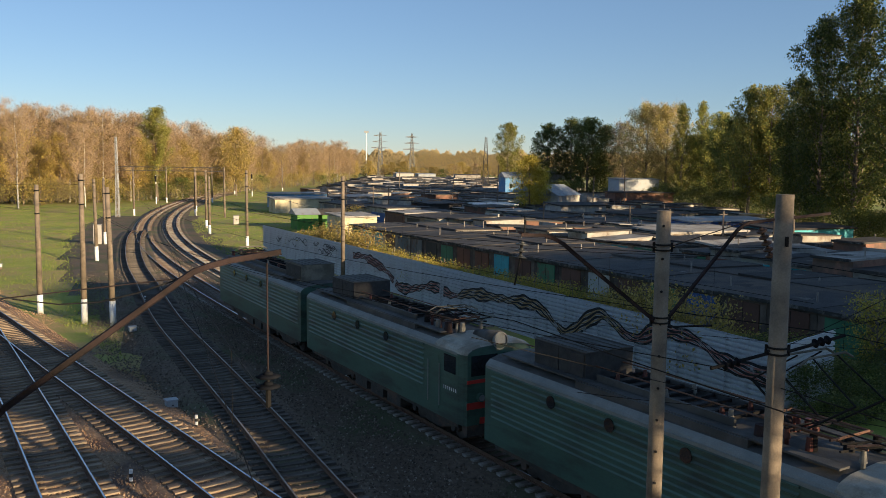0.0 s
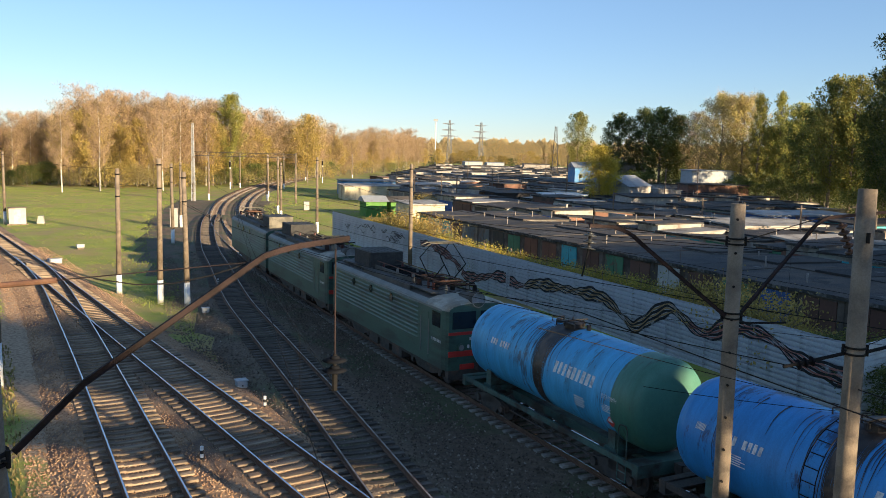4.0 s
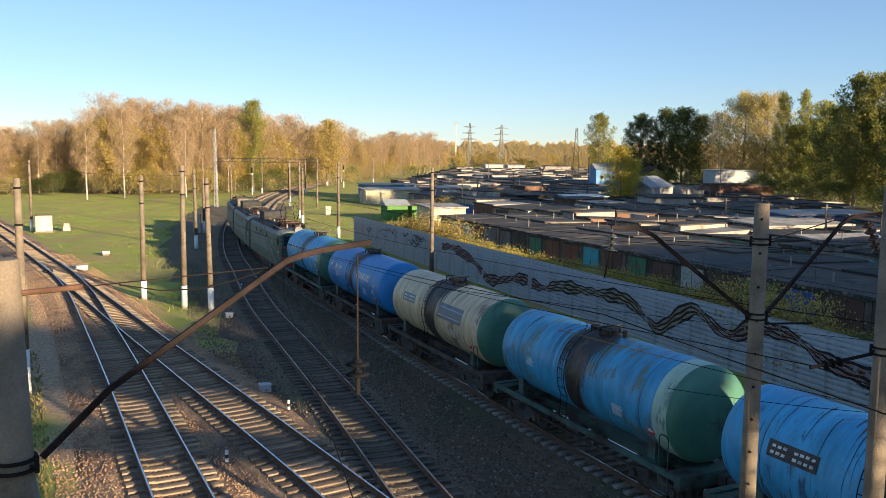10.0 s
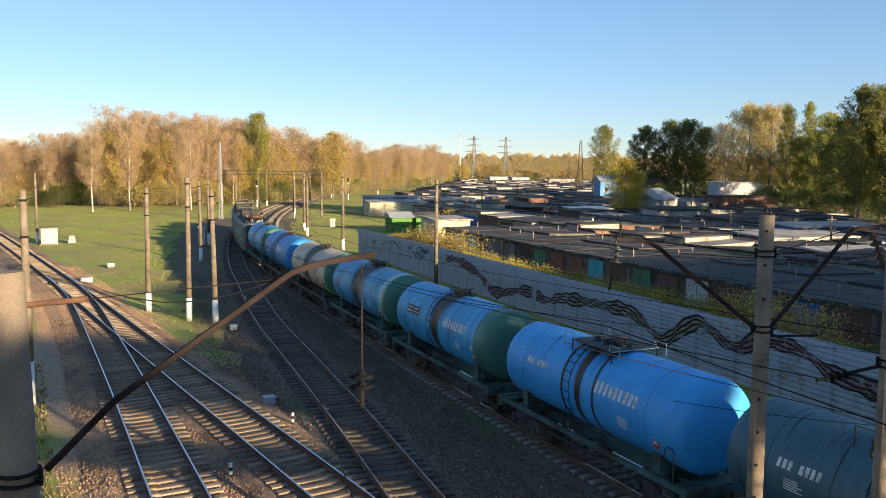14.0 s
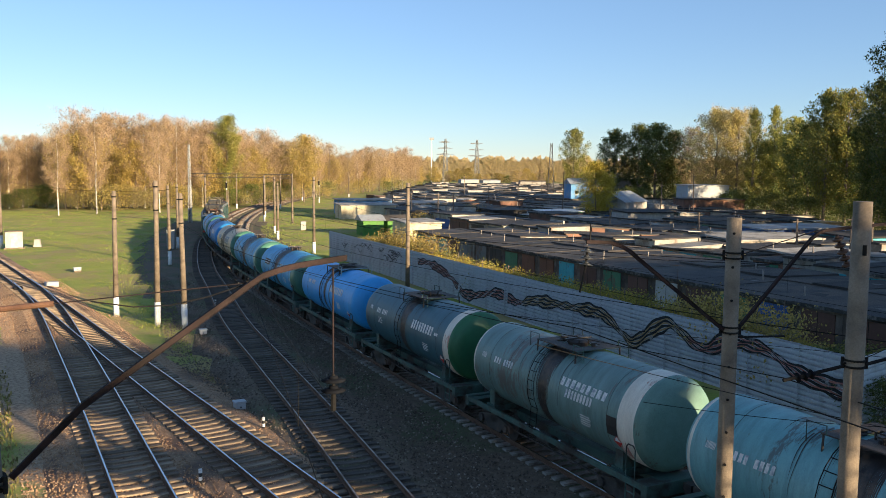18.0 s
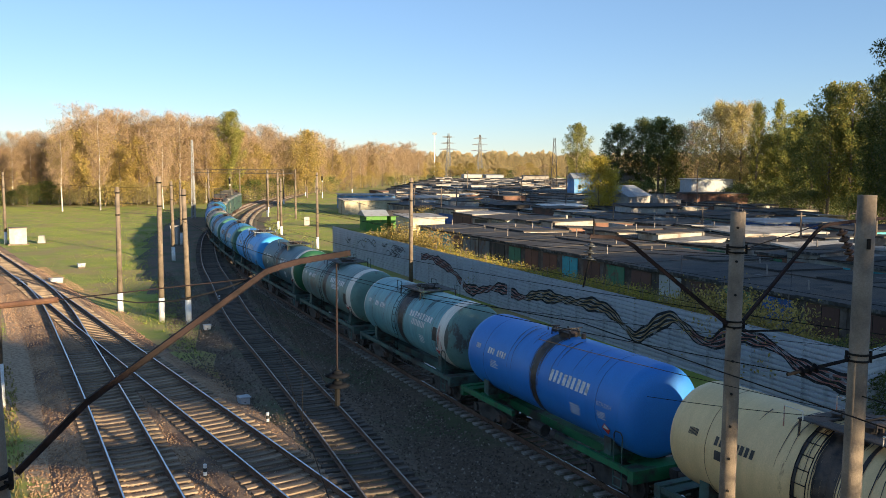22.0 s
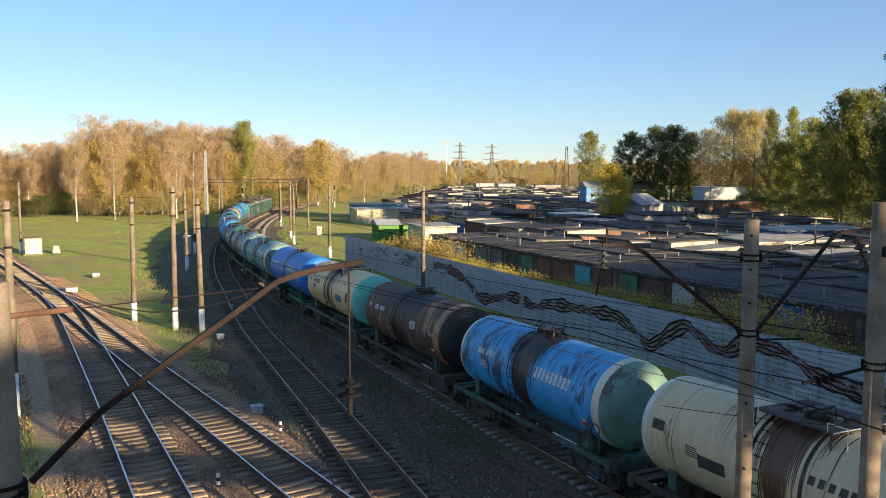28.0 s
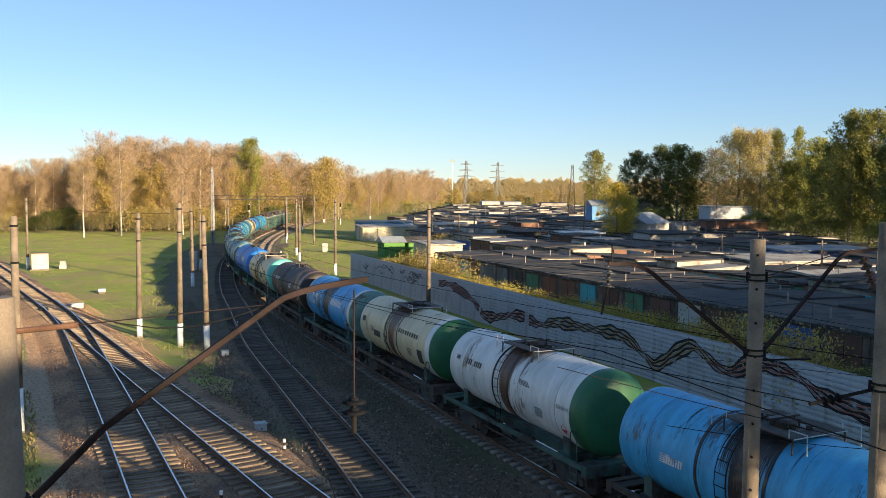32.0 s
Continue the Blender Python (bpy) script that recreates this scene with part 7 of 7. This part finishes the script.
def cabinet(x, y, w, d, h, rz, label, material=CABINET):
    c = empty("relay_cabinet", pose(x, y, -0.5, 0, 0, rz), label, "cabinet", "trackside cabinets")
    b = boxm(-w / 2, w / 2, -d / 2, d / 2, 0.12, h)
    bmesh.ops.bevel(b, geom=b.edges[:], offset=0.02, segments=1, affect="EDGES")
    part("body", b, material, c)
    part("plinth", boxm(-w / 2 + 0.05, w / 2 - 0.05, -d / 2 + 0.05, d / 2 - 0.05, -0.1, 0.12), CONCRETE, c)
    lid = boxm(-w / 2 - 0.03, w / 2 + 0.03, -d / 2 - 0.03, d / 2 + 0.03, h + 0.002, h + 0.05)
    part("lid", lid, material, c)
    part("latch", boxm(-0.03, 0.03, -d / 2 - 0.02, -d / 2 - 0.002, h * 0.5, h * 0.62), BLACK_STEEL, c)
    return c


cabinet(-11.2, 34.4, 0.45, 0.4, 0.42, 35, "small pale grey trackside junction box")
cabinet(-18.6, 50.2, 0.42, 0.35, 0.38, 30, "small pale grey trackside junction box")
cabinet(-38.9, 68.9, 1.1, 0.5, 0.5, 40, "low white trackside box on gravel")
cabinet(-34.2, 140.8, 0.9, 0.6, 1.5, 20, "tall white signal relay cabinet on grass", HUT_WHITE)
cabinet(-42.6, 80.3, 0.7, 0.4, 0.4, 40, "low pale cable box on grass")
cabinet(-42.7, 104.3, 0.9, 0.6, 2.5, 10, "tall white signal cabinet beside a pole", HUT_WHITE)

hut = empty("equipment_hut", pose(-63.0, 103.0, -0.5, 0, 0, 33), "small white rendered equipment hut beside the track", "hut")
part("wall", boxm(-1.0, 1.0, -0.8, 0.8, 0, 2.1), HUT_WHITE, hut)
part("roof", boxm(-1.1, 1.1, -0.9, 0.9, 2.104, 2.2), CONCRETE, hut)
part("door", boxm(-0.4, 0.4, -0.83, -0.804, 0.05, 1.85), CABINET, hut)
part("base", boxm(-1.2, 1.2, -1.0, 1.0, -0.15, 0.1), CONCRETE, hut)
block = empty("concrete_block", pose(-61.0, 105.0, -0.5, 0, 0, 20), "leaning pale concrete block beside the hut", "block")
b = bmesh.new()
v = box(b, -0.45, 0.45, -0.4, 0.4, 0, 1.0)
for i in (4, 5, 6, 7):
    v[i].co.x *= 0.6
part("block_body", b, HUT_WHITE, block)


def striped_stub(x, y, h=0.62):
    st = empty("marker_post", pose(x, y, -0.45), "short black and white striped marker post", "post", "marker posts")
    n = 5
    for k in range(n):
        b = bmesh.new()
        tube(b, (0, 0, h * k / n), (0, 0, h * (k + 1) / n - 0.001), 0.06, n=10)
        part("band", b, WHITEWASH if k % 2 == 0 else TEXT_D, st)
    return st


striped_stub(-9.7, 25.7)
striped_stub(-9.3, 31.5)
striped_stub(-21.6, 61.0, 0.5)
stone = empty("rubble", pose(-8.4, 30.2, -0.45), "broken pale stone lying on the gravel", "stone")
b = bmesh.new()
bmesh.ops.create_icosphere(b, subdivisions=2, radius=0.2)
for vv in b.verts:
    vv.co *= 1 + 0.25 * noise.noise(vv.co * 6)
    vv.co.z *= 0.6
part("stone_body", b, HUT_WHITE, stone)


def striped_mast(x, y, h, label):
    st = empty("signal_post", pose(x, y, -0.5), label, "signal", "signal posts")
    b = bmesh.new()
    tube(b, (0, 0, 0), (0, 0, h), 0.14, 0.11, 10)
    part("shaft", b, CONCRETE, st)
    b = bmesh.new()
    tube(b, (0, 0, -0.2), (0, 0, 1.8), 0.15, n=10)
    part("painted_foot", b, WHITEWASH, st)
    for k in range(3):
        b = bmesh.new()
        tube(b, (0, 0, h - 2.4 + k * 0.8), (0, 0, h - 2.0 + k * 0.8), 0.15, n=10)
        part("band", b, WHITEWASH, st)
    part("signal_head", boxm(-0.22, 0.22, -0.3, -0.12, h - 1.9, h - 0.5), BLACK_STEEL, st)
    return st


striped_mast(-70.3, 208, 7.5, "distant banded concrete signal post")
striped_mast(-75.4, 207, 7.0, "distant banded concrete signal post")
striped_mast(-58.5, 262, 7.5, "distant banded concrete signal post")


# ---- lattice masts, pylons and gantry ----
GALV = surface("galvanised_steel", (0.3, 0.31, 0.32), (0.4, 0.41, 0.42), 3, 0.6, 0.1, (0.2, 0.16, 0.13), 1.0, 0.3)
PYLON = surface("pylon_steel", (0.14, 0.145, 0.15), (0.2, 0.205, 0.21), 3, 0.7, 0.1)
DARKLAT = surface("dark_lattice", (0.06, 0.055, 0.05), (0.1, 0.09, 0.08), 3, 0.7, 0.1)


def lattice(name, x, y, h, w0, w1, bays, r, label, category, material, arms=(), z=-0.5, rz=0):
    t = empty(name, pose(x, y, z, 0, 0, rz), label, category, "lattice towers")
    corner = lambda i, f: Vector(((-1, 1, 1, -1)[i] * (w0 + (w1 - w0) * f) / 2, (-1, -1, 1, 1)[i] * (w0 + (w1 - w0) * f) / 2, h * f))
    for i in range(4):
        part("leg", tubes([[corner(i, k / bays) for k in range(bays + 1)]], r, 5), material, t)
    for i in range(4):
        j = (i + 1) % 4
        zig = []
        for k in range(bays):
            zig.append([corner(i, k / bays), corner(j, (k + 1) / bays)])
            zig.append([corner(j, k / bays), corner(i, (k + 1) / bays)])
            zig.append([corner(i, k / bays), corner(j, k / bays)])
        tagged(part("bracing", tubes(zig, r * 0.6, 4), material, t), kind="stuff")
    for za, reach in arms:
        part("cross_arm", tubes([[(-reach, 0, za), (0, 0, za + 0.7), (reach, 0, za), (0, 0, za - 0.4), (-reach, 0, za)]], r * 1.8, 5), material, t)
    return t


lattice("signal_mast", -59.8, 155.6, 15.0, 0.6, 0.25, 14, 0.05, "slender pale lattice mast beside the tracks", "mast", GALV)
for deg, d, h in ((4.0, 690, 37), (1.85, 690, 36)):
    x, y = bearing(deg, d)
    lattice("power_pylon", x, y, h, 4.4, 1.0, 9, 0.15, "distant grey steel power pylon with cross arms", "pylon", PYLON, ((h - 13, 7.5), (h - 8, 6.5), (h - 3, 5.5)), rz=20)
x, y = bearing(-3.2, 300)
lattice("radio_tower", x, y, 20.5, 2.6, 0.6, 9, 0.1, "dark lattice tower rising above the garages", "tower", DARKLAT)
x, y = bearing(4.95, 640)
chim = empty("floodlight_mast", pose(x, y, -0.5), "tall thin pale floodlight mast in the distance", "mast")
b = bmesh.new()
tube(b, (0, 0, 0), (0, 0, 34), 0.5, 0.3, 8)
part("shaft", b, WHITEWASH, chim)
part("lamp_frame", boxm(-1.6, 1.6, -0.4, 0.4, 34, 35.6), GALV, chim)

gantry = empty("catenary_gantry", pose(0, 0, 0), "dark steel truss gantry spanning the far tracks", "gantry")
ga, gb = Vector((-60, 156, 8.7)), Vector((-37.3, 134.5, 8.4))
gb = Vector((-40.5, 158, 8.6))
n = 16
top = [ga.lerp(gb, i / n) + Vector((0, 0, 0.35)) for i in range(n + 1)]
low = [ga.lerp(gb, i / n) - Vector((0, 0, 0.35)) for i in range(n + 1)]
part("chord", tubes([top], 0.06, 5), DARKLAT, gantry)
part("chord", tubes([low], 0.06, 5), DARKLAT, gantry)
part("web", tubes([[q for pair in zip(top, low) for q in pair]], 0.04, 4), DARKLAT, gantry)
for e in (ga, gb):
    b = bmesh.new()
    tube(b, (e.x, e.y, -0.6), (e.x, e.y, 9.2), 0.2, 0.15, 12)
    part("gantry_leg", b, CONCRETE, gantry)
for a, b_ in (((-74, 208, 8.6), (-47, 205, 8.4)), ((-84, 300, 8.8), (-58, 300, 8.6)), ((-37.5, 134, 8.2), (-23.6, 102.7, 8.7)), ((-64.8, 103.2, 8.2), (-35.6, 86.6, 7.6)), ((-27.3, 56.7, 7.2), (-35.6, 86.6, 7.4)), ((-20.9, 53.1, 7.9), (-42, 104.9, 7.7))):
    wire(sag(a, b_, 0.6), 0.014)
# far catenary poles of the curve
for s_, off in ((150, -3.4), (150, 8.0), (205, -3.4), (205, 8.0), (265, -3.4), (265, 8.0), (330, 8.0), (395, 8.0), (460, 8.0), (330, -3.4), (395, -3.4)):
    px, py, _ = on_main(s_, off)
    pole(px, py, 9.3, white=1.3)

# point machine and rodding at the far turnout
pm = empty("point_machine", pose(-40.3, 66.2, -0.45, 0, 0, 37), "dark point machine with rods beside the turnout", "point machine")
part("casing", boxm(-0.35, 0.35, -0.5, 0.5, 0, 0.4), BLACK_STEEL, pm)
part("rod", boxm(0.35, 2.0, -0.03, 0.03, 0.12, 0.18), RUST, pm)
pm2 = copy_thing(pm, pose(-43.4, 66.9, -0.45, 0, 0, 217))
# light blue cable hanging beside the near pole
cable = tagged(part("cable", tubes([[Vector(q) for q in ((-5.1, 7.3, 8.1), (-4.93, 7.4, 7.6), (-4.55, 7.1, 6.9), (-4.35, 6.95, 6.3), (-4.2, 6.9, 5.2), (-4.15, 6.9, -0.4))]], 0.014, 6), surface("cable_sheath", (0.16, 0.22, 0.27), (0.2, 0.27, 0.32), 3, 0.6, 0)), "pale blue cable hanging beside the near pole", "cable")


# ---- buildings among the garages ----
ROOF_METAL = surface("grey_sheet_roof", (0.26, 0.28, 0.3), (0.34, 0.36, 0.38), 0.8, 0.5, 0.1, (0.2, 0.17, 0.15), 0.4, 0.3)
BLUE_WALL = surface("light_blue_wall", (0.10, 0.26, 0.5), (0.14, 0.31, 0.55), 0.7, 0.7, 0.1, (0.3, 0.36, 0.42), 0.3, 0.3)
GREEN_WALL = surface("bright_green_wall", (0.09, 0.22, 0.045), (0.12, 0.26, 0.06), 0.8, 0.8, 0.2, (0.09, 0.16, 0.05), 0.5, 0.3)
YELLOW_WALL = surface("cream_yellow_wall", (0.55, 0.48, 0.32), (0.63, 0.55, 0.38), 0.8, 0.85, 0.2, (0.4, 0.33, 0.22), 0.5, 0.3)


def house(deg, d, w, depth, h, rise, label, wall, roof, rz=28, storeys=1, windows=0, name="shed", lift=0.0):
    x, y = bearing(deg, d)
    o = empty(name, pose(x, y, -0.5, 0, 0, rz), label, "building", "buildings among the garages")
    part("wall", boxm(-w / 2, w / 2, 0, depth, 0, h), wall, o)
    bm = bmesh.new()
    e = 0.35
    if rise > 0.6:
        a = [bm.verts.new(p) for p in ((-w / 2 - e, -e, h), (w / 2 + e, -e, h), (w / 2 + e, depth + e, h), (-w / 2 - e, depth + e, h), (-w / 2 - e, depth / 2, h + rise), (w / 2 + e, depth / 2, h + rise))]
        for f in ((0, 1, 5, 4), (2, 3, 4, 5), (0, 4, 3), (1, 2, 5), (0, 3, 2, 1)):
            bm.faces.new([a[i] for i in f])
        bmesh.ops.recalc_face_normals(bm, faces=bm.faces)
    else:
        v = box(bm, -w / 2 - e, w / 2 + e, -e, depth + e, h + 0.004, h + 0.2)
        for i in (2, 3, 6, 7):
            v[i].co.z += rise
    part("roof", bm, roof, o)
    for st in range(storeys):
        for k in range(windows):
            xx = -w / 2 + w * (k + 0.5) / windows
            zz = 1.0 + st * 2.9
            wn_ = part("window", boxm(xx - 0.55, xx + 0.55, -0.05, -0.004, zz, zz + 1.25), WHITEWASH, o)
            part("pane", boxm(xx - 0.47, xx + 0.47, -0.06, -0.052, zz + 0.08, zz + 1.17), GLASS, wn_)
    return o


house(-8.9, 176, 10, 8, 4.4, 2.2, "white rendered gabled shed with grey metal roof", HUT_WHITE, ROOF_METAL, 55, 1, 0)
house(-9.9, 150, 9, 6, 3.4, 0.3, "low white block garage with dark roof", HUT_WHITE, TAR, 20)
house(-5.7, 245, 10, 8, 7.0, 1.6, "light blue two-storey house with metal roof", BLUE_WALL, ROOF_METAL, 10, 2, 3, "blue_house")
house(-8.6, 262, 9, 7, 8.2, 0.2, "grey concrete block building beyond the garages", BRICK_W, TAR, 15, 2, 2)
house(-8.1, 268, 5, 5, 9.8, 0.2, "grey concrete stair tower beyond the garages", BRICK_W, TAR, 15)
house(-13.9, 205, 15, 6, 4.2, 0.15, "dark brown garage block before the hangar", BRICK_R, TAR, 12)
house(-13.5, 222, 11, 7, 7.2, 0.15, "flat white metal hangar at the wood's edge", CABINET, ROOF_METAL, 12)
house(2.3, 560, 12, 10, 4.6, 0.3, "white industrial hall beyond the garages", HUT_WHITE, ROOF_METAL, 15)
house(0.8, 570, 12, 10, 4.2, 0.3, "blue grey industrial hall beyond the garages", ROOF_METAL, ROOF_METAL, 15)
house(-2.0, 520, 16, 10, 4.4, 0.3, "low grey hall beyond the garages", BRICK_W, TAR, 5)
house(8.9, 133, 3.4, 4, 2.4, 0.9, "small bright green hut with pitched roof", GREEN_WALL, ROOF_METAL, 25)
house(7.2, 135, 3.6, 4, 2.3, 0.9, "small bright green hut with pitched roof", GREEN_WALL, TAR_BROWN, 25)
house(5.4, 122, 5.5, 6, 2.7, 0.25, "pale yellow garage with slab roof and red door", YELLOW_WALL, SLATE, 28)
house(9.2, 178, 12, 6, 2.9, 0.25, "long pale yellow garage with slab roof", YELLOW_WALL, SLATE, 24)
house(9.4, 200, 13, 6, 3.2, 0.2, "long blue and white painted metal garage", BLUE_WALL, SLATE, 24)
house(5.0, 190, 8, 6, 3.0, 0.3, "pale garage with light slab roof", BRICK_W, SLATE, 24)
house(-0.5, 160, 7, 6, 2.9, 0.2, "dark brown metal container garage", DOORS[5], TAR, 25)
house(1.2, 168, 6, 6, 2.7, 0.2, "dark red garage with flat roof", BRICK_R, TAR, 25)
house(-4.1, 165, 8, 5, 2.6, 0.15, "white fenced roof shed with green wall", DOORS[6], WHITEWASH, 20)
house(-18.0, 104, 12, 6, 2.7, 0.25, "long garage with pale sheet metal roof", BRICK_W, SLATE, 24)
house(-21.2, 88, 8, 4, 2.55, 0.3, "garage roofed with weathered pale sheets", BRICK_R, SLATE, 24)
house(-24.0, 83, 7, 4, 2.6, 0.3, "garage roofed with weathered pale sheets", BRICK_W, SLATE, 24)
house(-19.5, 122, 14, 6, 3.0, 0.2, "blue and green garage row with metal roof", DOORS[3], ROOF_METAL, 20)
house(-24.5, 112, 12, 6, 3.0, 0.2, "teal and red garage row with metal roof", DOORS[2], TAR, 20)

# timber and lamp posts among the garages
rp = random.Random(8)
for deg, d, h in ((-4.0, 178, 10.5), (4.5, 150, 6.5), (3.4, 152, 6.5), (6.3, 165, 6), (1.0, 190, 7), (-1.0, 210, 7), (-10.5, 190, 8), (-12.6, 188, 10), (-13.0, 120, 5), (-15.5, 112, 5), (-19.0, 100, 5.5), (-22.0, 98, 6), (-23.2, 98, 5.5), (-7.2, 130, 5), (7.6, 185, 6.5), (2.7, 260, 9), (-2.6, 290, 9)):
    x, y = bearing(deg, d)
    t = empty("timber_post", pose(x, y, -0.5, rp.uniform(-1.5, 1.5), rp.uniform(-1.5, 1.5), 0), "weathered grey timber post among the garages", "post", "posts among the garages")
    b = bmesh.new()
    tube(b, (0, 0, 0), (0, 0, h), 0.13, 0.1, 8)
    part("shaft", b, BARK, t)
    part("cap_bar", boxm(-0.5, 0.5, -0.04, 0.04, h - 0.4, h - 0.3), BARK, t)

# ---- sleepers ----
def build_sleepers():
    for tr, line, material, (n0, n1), clear, half, sink in SLEEPERS:
        me = sleeper_mesh("sleeper", material, half)
        line = np.array(line)
        s = np.concatenate([[0], np.cumsum(np.linalg.norm(np.diff(line, axis=0), axis=1))])
        rest_v, rest_f = [], []
        base = np.array([v.co[:] for v in me.vertices])
        faces = [tuple(p.vertices) for p in me.polygons]
        rnd = random.Random(5)
        for d in np.arange(0.3, min(s[-1], 420), 0.545):
            x, y = np.interp(d, s, line[:, 0]), np.interp(d, s, line[:, 1])
            if clear is not None and np.min(np.hypot(clear[:, 0] - x, clear[:, 1] - y)) < 1.9:
                continue
            x2, y2 = np.interp(d + 0.3, s, line[:, 0]), np.interp(d + 0.3, s, line[:, 1])
            m = Matrix.LocRotScale((x, y, rnd.uniform(-0.012, 0.006) - (dip(d - 45) if sink else 0.0)), Euler((0, 0, math.atan2(y2 - y, x2 - x) - math.pi / 2 + rnd.uniform(-0.02, 0.02))), None)
            if n0 <= d <= n1:
                ob = new("sleeper", me)
                ob.parent = tr
                ob.matrix_basis = m
            else:
                k = len(rest_v)
                mm = np.array(m)
                rest_v.extend((base @ mm[:3, :3].T + mm[:3, 3]).tolist())
                rest_f.extend(tuple(i + k for i in f) for f in faces)
        if rest_v:
            far = bpy.data.meshes.new("far_sleepers")
            far.from_pydata(rest_v, [], rest_f)
            far.materials.append(material)
            ob = tagged(new("far_sleepers", far), kind="stuff")
            ob.parent = tr


build_sleepers()

# ---- what moves ----
def train_at(t):
    """How far the train's head coupling has come along the line at t seconds."""
    return -6.72 + 5.708 * t + 0.01308 * t * t - 0.000023 * t ** 3


def train_pose(s, half):
    ax, ay, _ = on_main(s - half)
    bx, by, _ = on_main(s + half)
    return pose((ax + bx) / 2, (ay + by) / 2, -dip(s), 0, 0, math.degrees(math.atan2(by - ay, bx - ax)) - 90)


def motions():
    times = [0.0, 0.5] + [float(t) for t in range(1, 33)]
    for thing, s, half in TRAIN:
        walk(thing, [(t, train_pose(train_at(t) + s, half)) for t in times])

    # wheels roll with the train
    R = 0.475
    steps = [round(0.1 * k, 1) for k in range(321)]
    turn = [-math.degrees(train_at(t) / R) for t in steps]
    for w in WHEELS:
        y = w.location.y
        walk(w, [(t, pose(0, y, R, a, 0, 0)) for t, a in zip(steps, turn)])


motions()
